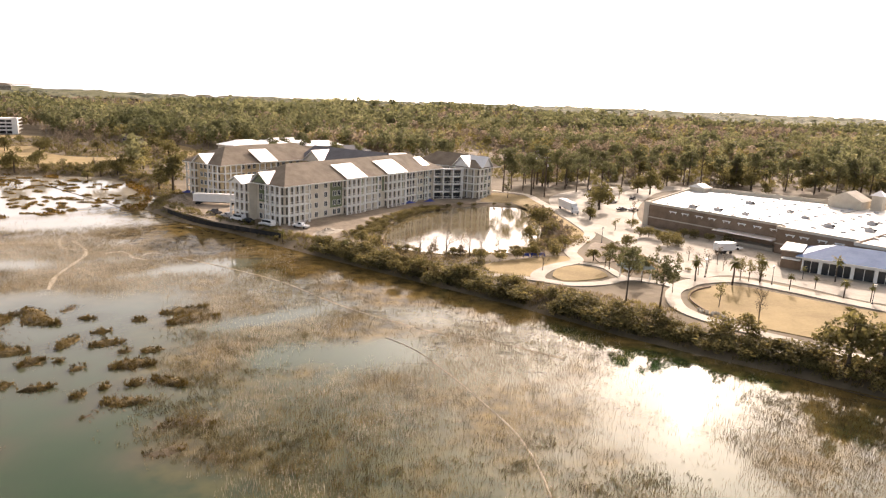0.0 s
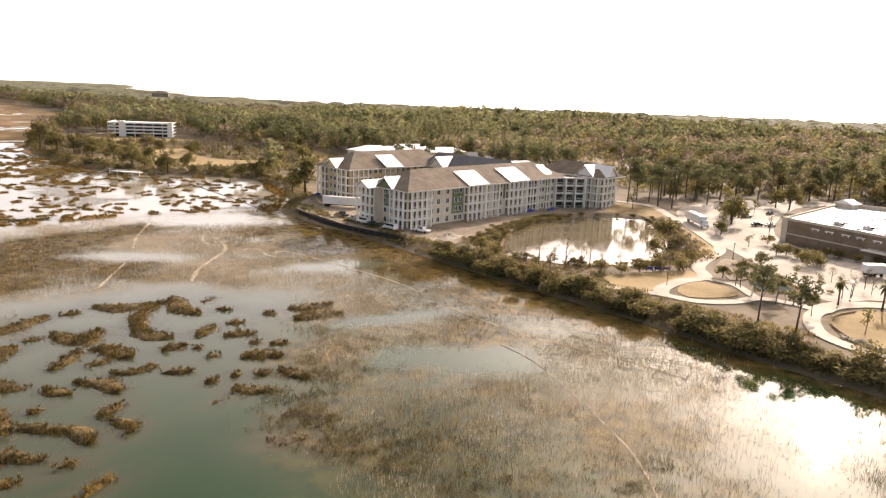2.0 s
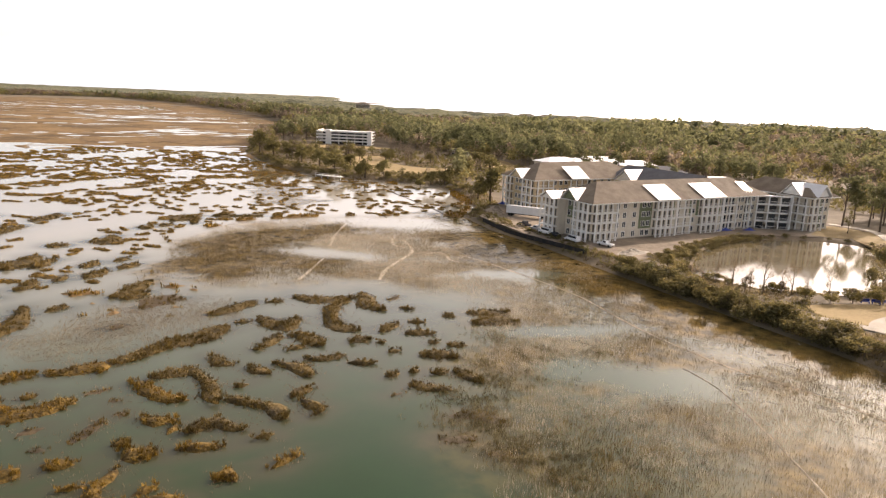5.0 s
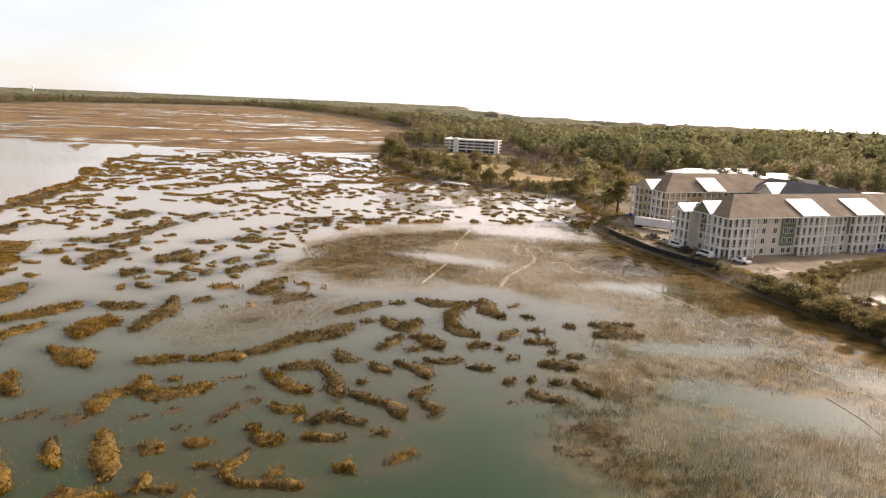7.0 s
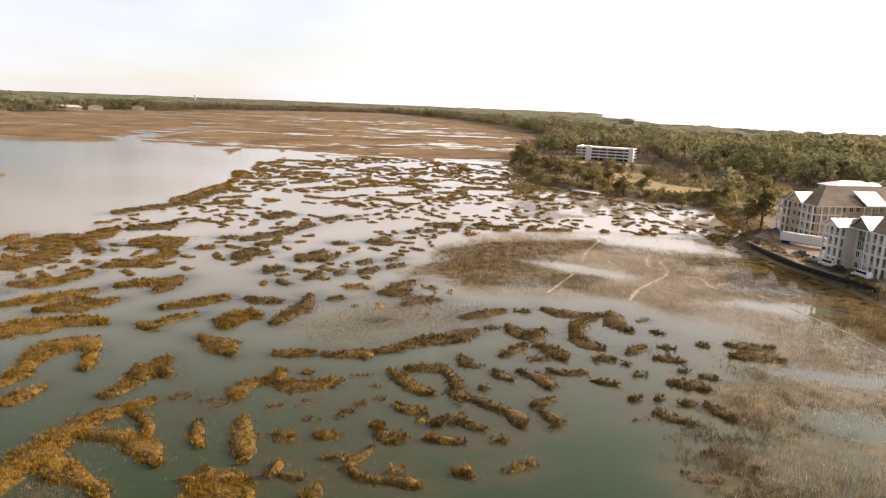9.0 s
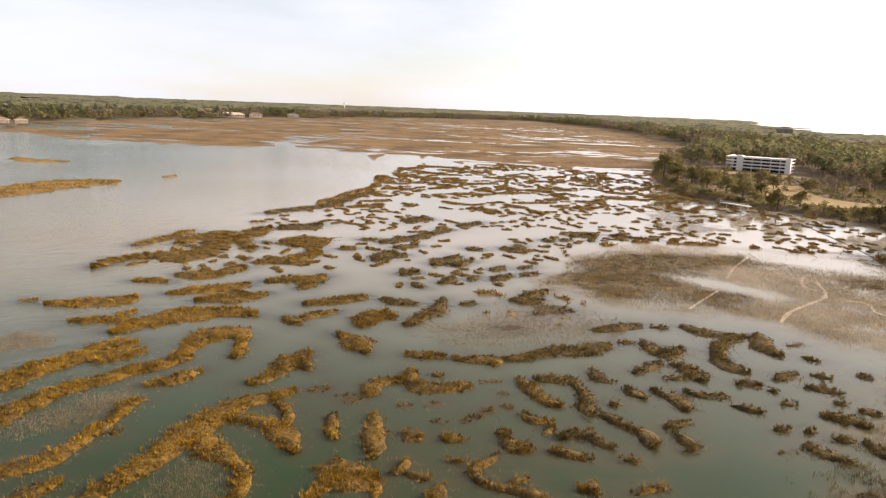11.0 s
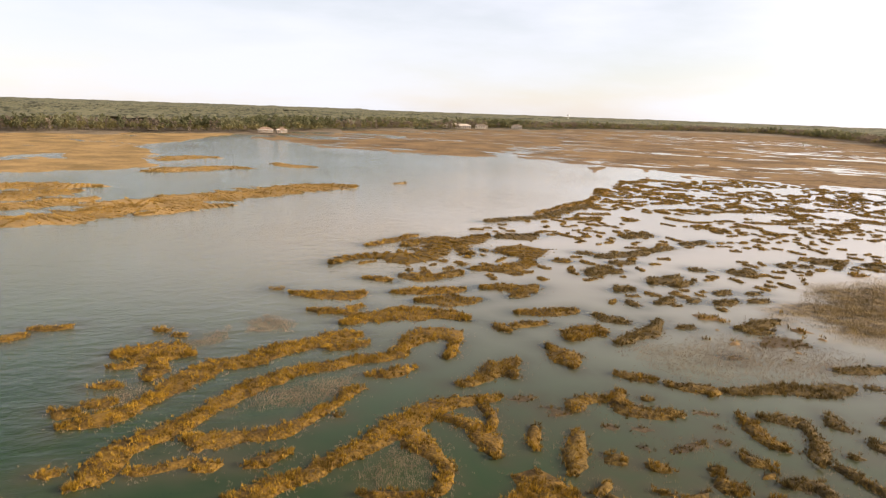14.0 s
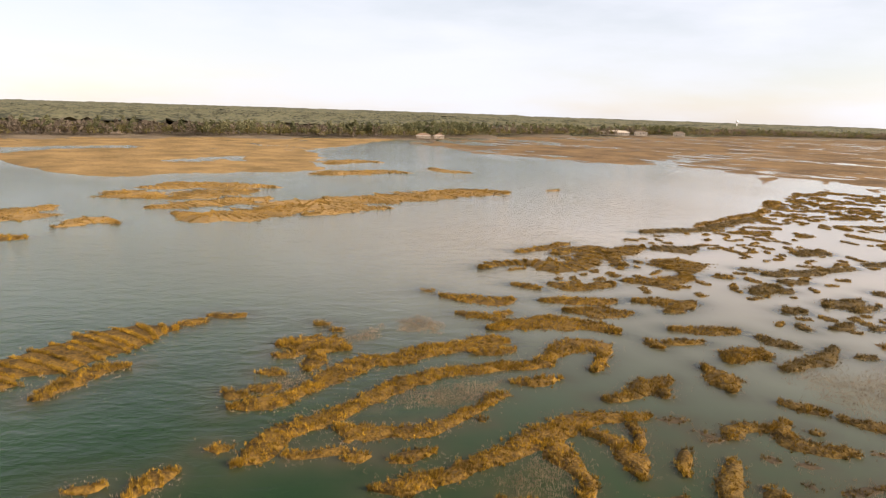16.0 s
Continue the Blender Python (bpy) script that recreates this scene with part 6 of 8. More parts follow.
gable_dormer(apt, pose(92.2, -6.0, 0, 0, 0, -90), 7.6, 9.0, EAVE + 0.6, 4.3, M_METALROOF, M_TRIM)
gable_dormer(apt, pose(98.5, -14.4, 0), 7.6, 9.0, EAVE + 0.6, 4.3, M_METALROOF, M_TRIM)

# rear wings round the court
rear = new("apartment_building")
rear.matrix_world = APT @ pose(0, 0, 0)
tagged(rear, "unfinished four-storey apartment wing clad in raw yellow sheathing", "apartment building")
boxes("wall", M_SHEATH, rear, (20, 76, 55, 74, 0, EAVE))
R_FRONT = pose(20, 55, 0)
R_END = pose(20, 74, 0, 0, 0, -90)
balcony_bay(rear, R_FRONT, 0, 8, 1.8, 3)
balcony_bay(rear, R_FRONT, 17, 26, 1.4, 3)
balcony_bay(rear, R_END, 13, 19, 1.8, 2)
balcony_bay(rear, R_END, 0, 5, 1.8, 2)
for k in range(4):
    for x in (10, 13, 15.6, 28, 31, 35, 39, 43, 47, 51):
        window(rear, R_FRONT, x, k * STOREY + 0.75, 1.6, 1.8)
    for x in (7.0, 9.4, 11.5):
        window(rear, R_END, x, k * STOREY + 0.75, 1.6, 1.8)
hip_roof(rear, 18.5, 77, 53.5, 75, EAVE, 6.0, M_SHINGLE)
shed_roof(rear, 36.5, 45.5, 52.0, 59.5, EAVE + 0.4, EAVE + 4.7)
gable_dormer(rear, R_END @ pose(9.2, -2.0, 0), 7.8, 10.0, EAVE + 0.1, 3.5, M_METALROOF, M_SHEATH)
court = new("apartment_building")
court.matrix_world = APT
tagged(court, "apartment wing closing the court, with a dark unshingled roof", "apartment building")
boxes("wall", M_SHEATH, court, (62, 80, 18.5, 54.5, 0, EAVE))
C_W = pose(62, 54.5, 0, 0, 0, -90)
for k in range(4):
    for x in (3, 7, 11, 15, 20, 24, 28, 32):
        window(court, C_W, x, k * STOREY + 0.75, 1.6, 1.8)
hip_roof(court, 61, 81, 17, 56, EAVE, 5.2, M_DARKROOF, gable0=True, gable1=True)
gable_dormer(court, C_W @ pose(8, -2.5, 0), 9, 11.5, EAVE + 0.2, 4.2, M_METALROOF, M_SIDING)
for x, y, w, dp, mat, lab in ((127, 170, 26, 14, M_METALROOF, "low house behind the site with a pale metal roof"), (131, 150, 30, 14, M_METALROOF, "low house behind the site with a pale metal roof"),
                              (160, 172, 30, 13, M_METALROOF, "low house beside the woods with a pale metal roof"), (167, 146, 24, 14, M_METALROOF, "low house beside the woods with a pale metal roof"),
                              (132, 84, 22, 15, M_METALROOF, "low house behind the site with a pale metal roof"), (154, 115, 26, 14, M_DARKROOF, "low house behind the site with a dark hipped roof"),
                              (118, 60, 20, 14, M_METALROOF, "low house under pines with a pale metal roof"), (142, 66, 22, 13, M_METALROOF, "low house under pines with a pale metal roof"),
                              (98, 106, 34, 18, M_SHINGLE, "low house behind the site with a brown roof"), (100, 130, 24, 16, M_DARKROOF, "low house behind the site with a dark hipped roof")):
    h = new("house")
    h.matrix_world = APT @ pose(x, y, 0, 0, 0, -20 if x > 140 else 0)
    boxes("wall", M_STUCCO, h, (-w / 2, w / 2, -dp / 2, dp / 2, 0, 7.4))
    hip_roof(h, -w / 2, w / 2, -dp / 2, dp / 2, 7.4, 2.6, mat)
    for k in range(2):
        for i in range(int(w / 4)):
            window(h, pose(0, -dp / 2, 0), -w / 2 + 2.5 + i * 4, k * STOREY + 0.8, 1.5, 1.8)
    tagged(h, lab, "house")

# ---- the store ----
STORE = pose(70.5, 240.6, 1.9, 0, 0, -48.5)    # local x along the service front, y to the far side
store = new("store")
store.matrix_world = STORE
tagged(store, "long tan brick store with a white flat roof and rooftop units", "store")
SH = 7.4


def prism(name, outline, z0, z1, mat, parent, label=""):
    """An upright block on any outline."""
    n = len(outline)
    return solid(name, [(x, y, z0) for x, y in outline] + [(x, y, z1) for x, y in outline],
                 [tuple(range(n))[::-1], tuple(range(n, 2 * n))] + [(i, (i + 1) % n, n + (i + 1) % n, n + i) for i in range(n)], mat, parent, label)


def back_line(x):
    """The far side of the store runs outward from the service front."""
    return 56.0 + 0.32 * max(x, -12.0)


def bay_outline(x0, x1, y0, grow=0.0):
    return [(x0 + grow, y0 + grow), (x1 - grow, y0 + grow), (x1 - grow, back_line(x1) - grow), ((x0 if x0 > 0 else -12.3) + grow, back_line(x0 if x0 > 0 else -12.3) - grow)]


for x0, x1, y0, top in ((0, 47.99, 0, SH), (48, 69.99, -5, SH), (70, 150, -8, SH - 0.4)):
    prism("wall", bay_outline(x0, x1, y0), 0, top, M_BRICK, store)
    prism("roof_deck", bay_outline(x0, x1, y0, 0.4), top + 0.004, top + 0.15, M_MEMBRANE, store, "white membrane roof")
    prism("back_parapet", [(x0 if x0 else -12, back_line(x0 if x0 else -12) - 0.35), (x1, back_line(x1) - 0.35), (x1, back_line(x1) + 0.2), (x0 if x0 else -12, back_line(x0 if x0 else -12) + 0.2)], top + 0.153, top + 1.6, M_STUCCO, store, "cream parapet")
prism("parapet", [(-0.15, 0.36), (0.36, 0.36), (-11.9, back_line(-12) - 0.4), (-12.45, back_line(-12) - 0.4)], SH + 0.003, SH + 0.8, M_STUCCO, store, "cream parapet")
boxes("parapet", M_STUCCO, store, (-0.15, 48, -0.15, 0.35, SH + 0.003, SH + 0.8), (47.8, 70, -5.2, -4.7, SH + 0.003, SH + 0.8), (47.8, 48.1, -4.7, -0.16, SH + 0.003, SH + 0.8),
      (69.9, 150, -8.2, -7.7, SH - 0.397, SH + 0.5), (69.9, 70.2, -7.7, -5.3, SH + 0.003, SH + 0.5), label="cream parapet")
boxes("belt_course", M_STUCCO, store, (-0.1, 47.8, -0.12, -0.004, 2.9, 3.25), (47.85, 69.8, -5.12, -5.004, 2.9, 3.25), label="pale belt course")
boxes("corner_pier", M_STUCCO, store, (-0.35, 1.6, -0.35, 1.6, 0, SH + 0.9), label="cream corner pier")
boxes("loading_dock", M_CONC, store, (26, 47.4, -4.5, -0.13, 0, 1.2), label="concrete loading dock")
boxes("canopy", M_METALROOF, store, (28, 47.2, -5.2, -0.13, 3.4, 3.65), label="flat metal dock canopy")
def gabled_block(name, x, y, w, dep, h, rise, mat):
    b = boxes(name, M_STUCCO, store, (x - w / 2, x + w / 2, y - dep / 2, y + dep / 2, SH + 0.16, SH + h), label="cream gabled block above the entrance side")
    e, f = w / 2 + 0.6, dep / 2 + 0.6
    solid("gable_roof", [(x - e, y - f, SH + h + 0.003), (x + e, y - f, SH + h + 0.003), (x + e, y + f, SH + h + 0.003), (x - e, y + f, SH + h + 0.003), (x, y - f, SH + h + rise), (x, y + f, SH + h + rise)],
          [(0, 4, 5, 3), (1, 2, 5, 4), (0, 1, 4), (2, 3, 5), (3, 2, 1, 0)], mat, b)


gabled_block("gabled_block", 43.3, 64.5, 11.0, 9.0, 3.2, 3.0, M_STUCCO)
gabled_block("small_gable", -8.0, 51.0, 6.0, 5.0, 1.8, 1.5, M_MEMBRANE)
cup = boxes("cupola", M_STUCCO, store, (50.0, 53.6, 66.0, 69.6, SH + 0.16, SH + 5.4), label="cream square cupola")
solid("cupola_roof", [(49.4, 65.4, SH + 5.403), (54.2, 65.4, SH + 5.403), (54.2, 70.2, SH + 5.403), (49.4, 70.2, SH + 5.403), (51.8, 67.8, SH + 7.4)], [(0, 1, 4), (1, 2, 4), (2, 3, 4), (3, 0, 4), (3, 2, 1, 0)], M_METALROOF, cup)
for i, x in enumerate((11, 15.5, 20.6, 25, 30, 35, 40, 45.2, 52, 56, 61, 65.5, 74, 82, 90)):
    y = 0 if x < 48 else (-5 if x < 70 else -8)
    f = boxes("clerestory", M_TRIM, store, (x - 1.3, x + 1.3, y - 0.35, y - 0.004, 6.0, 6.28), (x - 1.0, x - 0.75, y - 0.30, y - 0.005, 5.55, 5.999), (x + 0.75, x + 1.0, y - 0.30, y - 0.005, 5.55, 5.999), label="white bracketed shelf under the parapet")
bm = bmesh.new()
box(bm, -0.7, 0.7, -0.55, 0.55, 0, 0.25)
box(bm, -0.6, 0.6, -0.45, 0.45, 0.25, 0.42)
sky_me = bpy.data.meshes.new("skylight")
bm.to_mesh(sky_me)
bm.free()
sky_me.materials.append(M_CARGREY)
rr = random.Random(5)
for i in range(14):
    for j in range(8):
        x, y = 5 + i * 8.2, 6 + j * 7.6
        if y > back_line(x) - 3:
            continue
        again("skylight", sky_me, store, "", Matrix.Translation((x + rr.uniform(-0.3, 0.3), y + rr.uniform(-0.3, 0.3), SH + (0.153 if x < 70 else -0.197))))


def rooftop_unit(x, y, s=1.0):
    u = boxes("rooftop_unit", M_CARGREY, store, (x - 1.6 * s, x + 1.6 * s, y - 1 * s, y + 1 * s, SH + 0.3, SH + 1.7 * s), (x - 1.7 * s, x + 1.7 * s, y - 1.1 * s, y + 1.1 * s, SH - 0.19, SH + 0.299), label="grey rooftop air unit")
    boxes("hood", M_DARK, u, (x + 1.61 * s, x + 2.3 * s, y - 0.8 * s, y + 0.8 * s, SH + 0.5, SH + 1.3 * s))
    boxes("fan", M_DARK, u, (x - 0.6 * s, x + 0.6 * s, y - 0.6 * s, y + 0.6 * s, SH + 1.7 * s + 0.003, SH + 1.7 * s + 0.16))


for x, y in ((14, 7), (22, 9), (31, 10), (45, 22), (37, 30), (56, 12), (66, 16), (62, 30), (78, 10), (88, 20), (20, 36), (100, 30)):
    rooftop_unit(x, y, 0.6 if (int(x) % 2) else 0.75)

# low shop with the blue roof
SHOP = pose(92.0, 180.5, 1.9, 0, 0, -33.0)
shop = new("shop")
shop.matrix_world = SHOP
tagged(shop, "low glass-fronted shop with a blue metal hip roof", "shop")
boxes("wall", M_BRICK, shop, (3.5, 46, 0.6, 15, 0, 4.2))
boxes("annex_wall", M_BRICK, shop, (-1.5, 3.49, 1.5, 13, 0, 4.9))
boxes("annex_roof", M_MEMBRANE, shop, (-1.9, 3.4, 1.1, 13.4, 4.903, 5.3))
boxes("awning", M_TRIM, shop, (-1.2, 3.4, -0.6, 1.45, 3.0, 3.3), label="white flat awning")
hip_roof(shop, 3, 46.5, 0.2, 15.4, 4.2, 3.0, M_BLUEROOF, 0.8, label="blue standing-seam metal roof")
for x0, x1, kind in ((4.2, 7.8, "door"), (8.6, 15.2, "glass"), (16.0, 20.4, "door"), (21.2, 28.0, "glass"), (29, 32.8, "door"), (34, 44, "glass")):
    boxes("white_bay", M_TRIM, shop, (x0 - 0.4, x0, 0.2, 0.6, 0, 4.1), (x1, x1 + 0.4, 0.2, 0.6, 0, 4.1), (x0, x1, 0.3, 0.6, 3.3, 4.1), label="white pilasters and lintel")
    n = max(2, int((x1 - x0) / 1.5))
    for i in range(n):
        a, b = x0 + (x1 - x0) * i / n, x0 + (x1 - x0) * (i + 1) / n
        g_ = boxes("shop_window" if kind == "glass" else "glass_door", M_GLASS, shop, (a + 0.06, b - 0.06, 0.45, 0.596, 0.1, 3.2))
        boxes("mullion", M_TRIM, g_, (b - 0.06, b + 0.06, 0.38, 0.59, 0, 3.29))

# ---- the parking garage across the inlet ----
GARAGE = pose(-352.0, 482.0, 1.9, 0, 0, 25.0)
garage = new("parking_garage")
garage.matrix_world = GARAGE @ Matrix.Diagonal((0.92, 0.92, 0.82, 1))
tagged(garage, "white concrete four-level parking garage behind the trees", "parking garage")
GL = 3.1
for k in range(5):
    boxes("floor_slab", M_TRIM, garage, (0, 50, 0, 34, k * GL - 0.35, k * GL))
# near-black block added inside the decks to stand in for their shade
boxes("core", M_DARK, garage, (5, 46, 5, 30, 0, 4 * GL - 0.36))
for k in range(1, 5):
    boxes("spandrel", M_TRIM, garage, (13, 50, -0.2, 0.15, k * GL + 0.003, k * GL + 1.1), (-0.2, 0.15, 0, 34, k * GL + 0.003, k * GL + 1.1))
for i in range(6):
    boxes("pillar", M_TRIM, garage, (13 + i * 7.3, 13.7 + i * 7.3, -0.35, -0.205, 0, 4 * GL + 1.1))
for i in range(5):
    boxes("pillar", M_TRIM, garage, (-0.35, -0.205, i * 8, i * 8 + 0.7, 0, 4 * GL + 1.1))
boxes("stair_tower", M_TRIM, garage, (8.5, 12.9, -1.2, 6, 0, 4 * GL + 2.2))
boxes("stair_tower", M_TRIM, garage, (46.5, 50.5, -1.0, 5, 0, 4 * GL + 1.8))
boxes("spandrel", M_TRIM, garage, (0.2, 8.4, -0.2, 0.15, 4 * GL + 0.003, 4 * GL + 1.1), (0.2, 8.4, -0.2, 0.15, GL + 0.003, GL + 1.1), (0.2, 8.4, -0.2, 0.15, 2 * GL + 0.003, 2 * GL + 1.1), (0.2, 8.4, -0.2, 0.15, 3 * GL + 0.003, 3 * GL + 1.1))


# ---- ground covers of the site and the park ----
def curve_points(pts, step=2.0):
    out = []
    for i in range(len(pts) - 1):
        p0, p1, p2, p3 = (Vector(pts[max(i - 1, 0)]), Vector(pts[i]), Vector(pts[i + 1]), Vector(pts[min(i + 2, len(pts) - 1)]))
        n = max(2, int((p2 - p1).length / step))
        for k in range(n):
            t = k / n
            out.append(0.5 * ((2 * p1) + (p2 - p0) * t + (2 * p0 - 5 * p1 + 4 * p2 - p3) * t * t + (3 * p1 - p0 - 3 * p2 + p3) * t ** 3))
    out.append(Vector(pts[-1]))
    return out


def slab(name, poly, top, mat, label, category, thick=0.35, smooth_edge=True):
    pts = [(p.x, p.y) for p in curve_points(list(poly) + [poly[0]], 3.0)[:-1]] if smooth_edge else poly
    n = len(pts)
    bm = bmesh.new()
    a = [bm.verts.new((x, y, top)) for x, y in pts]
    b = [bm.verts.new((x, y, top - thick)) for x, y in pts]
    bm.faces.new(a)
    for i in range(n):
        bm.faces.new((a[i], b[i], b[(i + 1) % n], a[(i + 1) % n]))
    bmesh.ops.recalc_face_normals(bm, faces=bm.faces)
    bmesh.ops.triangulate(bm, faces=[f for f in bm.faces if len(f.verts) > 4])
    return tagged(part(name, bm, mat, None), label, category, kind="structure")


def strip(name, pts, width, top, mat, label, category, thick=0.3):
    c = curve_points(pts, 1.5)
    bm = bmesh.new()
    prev = None
    for i, p in enumerate(c):
        d = (c[min(i + 1, len(c) - 1)] - c[max(i - 1, 0)]).normalized()
        n = Vector((-d.y, d.x)) * width / 2
        row = [bm.verts.new((p.x + n.x, p.y + n.y, top - thick)), bm.verts.new((p.x + n.x, p.y + n.y, top)), bm.verts.new((p.x - n.x, p.y - n.y, top)), bm.verts.new((p.x - n.x, p.y - n.y, top - thick))]
        if prev:
            for k in range(3):
                bm.faces.new((prev[k], prev[k + 1], row[k + 1], row[k]))
        prev = row
    bmesh.ops.recalc_face_normals(bm, faces=bm.faces)
    return tagged(part(name, bm, mat, None), label, category, kind="structure")


slab("parking_lot", [(42, 266), (49, 305), (88, 345), (130, 352), (97, 320), (71, 243), (100, 204), (122, 180), (130, 150), (101, 150), (86, 164), (74, 171), (62, 166), (59, 172), (54, 199), (50, 218), (46, 237)], 2.06, M_LOT, "pale sunlit parking lot and drive beside the store", "parking lot")
slab("lawn", [(55, 148), (58, 155), (65, 160), (72, 161), (81, 154), (90, 147), (110, 132), (98, 108), (81, 119), (74, 123), (66, 128), (59, 133), (55, 139)], 2.09, M_LAWN, "oval of dormant golden lawn in the park", "lawn")
slab("lawn", [(10, 171), (17, 177), (34, 185), (35, 178), (25, 169), (22, 162), (13, 163)], 2.085, M_LAWN, "dormant golden lawn between pond and path", "lawn")
slab("lawn", [(27, 163), (29, 170), (35, 175), (40, 171), (41, 165), (36, 161), (29, 159)], 2.095, M_LAWN, "round bed of dormant golden lawn inside the path", "lawn")
slab("lawn", [(27, 276), (33, 299), (38, 280), (41, 256), (44, 234), (45, 216), (39, 209), (37, 230), (35, 252)], 2.08, M_LAWN, "dormant golden lawn on the bank of the pond", "lawn")
slab("lawn", [(14, 276), (20, 302), (32, 298), (26, 277)], 2.07, M_LAWN, "dormant golden lawn beside the new building", "lawn")
slab("planting_bed", [(42, 196), (46, 205), (51, 198), (48, 184), (42, 179)], 2.13, M_DIRT, "mulched planting bed with low dry plants", "planting bed")
slab("building_site", [(-97, 234), (-104, 285), (-85, 300), (-64, 250), (-38, 236), (-12, 270), (14, 288), (24, 277), (8, 268), (-8, 256), (-18, 228), (-24, 216), (-31, 196), (-48, 202), (-67, 209)], 2.05, M_DIRT, "bare graded dirt of the building site", "dirt yard")
slab("lawn", [(-250, 420), (-222, 384), (-196, 372), (-172, 380), (-170, 350), (-195, 335), (-230, 350), (-265, 400)], 2.2, M_LAWN, "dormant golden lawn beside the inlet", "lawn")
slab("lawn", [(-214, 492), (-188, 474), (-160, 440), (-150, 400), (-180, 420), (-215, 460)], 2.2, M_LAWN, "dormant golden lawn among the woods", "lawn")
slab("lawn", [(-372, 470), (-330, 470), (-300, 490), (-280, 480), (-320, 445), (-360, 440)], 2.2, M_LAWN, "dry golden grass in front of the garage", "lawn")
strip("footpath", [(21, 309), (35, 301), (39, 282), (43, 259), (46, 237), (47, 218), (40, 201), (36, 190), (36, 180), (29, 173), (24, 165), (23, 159)], 3.6, 2.14, M_CONC, "winding pale concrete path by the pond", "path")
strip("footpath", [(4, 163), (14, 161), (23, 159), (30, 156), (38, 158), (45, 163), (52, 161), (56, 157)], 3.0, 2.17, M_CONC, "pale concrete path through the park", "path")
strip("footpath", [(36, 178), (42, 174), (44, 166), (45, 163)], 2.4, 2.155, M_CONC, "pale concrete path round the small lawn", "path")
strip("footpath", [(62, 163), (54, 154), (51, 144), (52, 137), (58, 129), (65, 123), (71, 118), (79, 112), (92, 103)], 3.4, 2.20, M_CONC, "pale concrete path round the oval lawn", "path")
strip("footpath", [(56, 157), (62, 163), (73, 166), (83, 159), (92, 151), (112, 134)], 4.5, 2.23, M_CONC, "wide pale promenade along the lawn", "path")
for i in range(1):
    a0 = [(55.6 + i * 1.1, 139 + i), (55.2 + i * 1.1, 147), (58.5 + i * 0.9, 154 - i * 0.5), (64 + i, 158.6 - i)]
    strip("seat_step", a0, 0.16, 2.26 + (3 - i) * 0.05, M_BRICK, "low curved brick seat step of the lawn", "step", 0.5)
slab("water_pond", POND, 1.35, M_POND, "still brown pond mirroring the bright sky", "pond", 0.3)

# fire ring of boulders at the lawn's edge
rr = random.Random(8)
bm = bmesh.new()
bmesh.ops.create_icosphere(bm, subdivisions=1, radius=0.45)
for v in bm.verts:
    v.co *= rr.uniform(0.75, 1.2)
rock_me = bpy.data.meshes.new("boulder")
bm.to_mesh(rock_me)
bm.free()
rock_me.materials.append(M_STUCCO)
for i in range(26):
    t = i / 25
    p = Vector((55.3, 139)).lerp(Vector((60.5, 131.5)), t)
    ob = again("boulder", rock_me, None, "", pose(p.x + rr.uniform(-1.2, 1.2), p.y + rr.uniform(-1.2, 1.2), 2.25, rr.uniform(0, 90), 0, rr.uniform(0, 360)))
    tagged(ob, "rough pale boulder edging the lawn", "boulder", "boulders by the lawn")


# ---- single trees ----
def limb_tree(rng, h, trunk_r, splits, spread, first=0.35, depth=2):
    """Trunk and limbs as tapered tubes."""
    V, Fc = [], []

    def add(points, radii, sides=5):
        v, f = tube(points, radii, sides)
        o = len(V)
        V.extend(v)
        Fc.extend([tuple(i + o for i in q) for q in f])

    tops = []
    add([(0, 0, 0), (rng.uniform(-.02, .02) * h, rng.uniform(-.02, .02) * h, h * 0.45), (0, 0, h * 0.85)], [trunk_r, trunk_r * 0.65, trunk_r * 0.2])

    def grow(p, r, length, level):
        a = rng.uniform(0, 6.28)
        q = (p[0] + math.cos(a) * length * spread, p[1] + math.sin(a) * length * spread, p[2] + length * rng.uniform(0.35, 0.9))
        mid = tuple((p[i] + q[i]) / 2 + (0.06 * length if i == 2 else 0) for i in range(3))
        add([p, mid, q], [r, r * 0.7, r * 0.35], 4 if level == 0 else 3)
        tops.append(q)
        if level < depth:
            for _ in range(rng.choice((2, 3))):
                grow(q if rng.random() < 0.6 else mid, r * 0.45, length * 0.62, level + 1)

    for i in range(splits):
        z = h * (first + (0.85 - first) * i / splits)
        grow((0, 0, z), trunk_r * 0.45, h * rng.uniform(0.22, 0.34) * (1.1 - 0.4 * z / h), 0)
    return V, Fc, tops


def plain_mesh(name, v, f, mat):
    me = bpy.data.meshes.new(name)
    me.from_pydata([tuple(p) for p in v], [], [tuple(int(i) for i in q) for q in f])
    me.materials.append(mat)
    return me


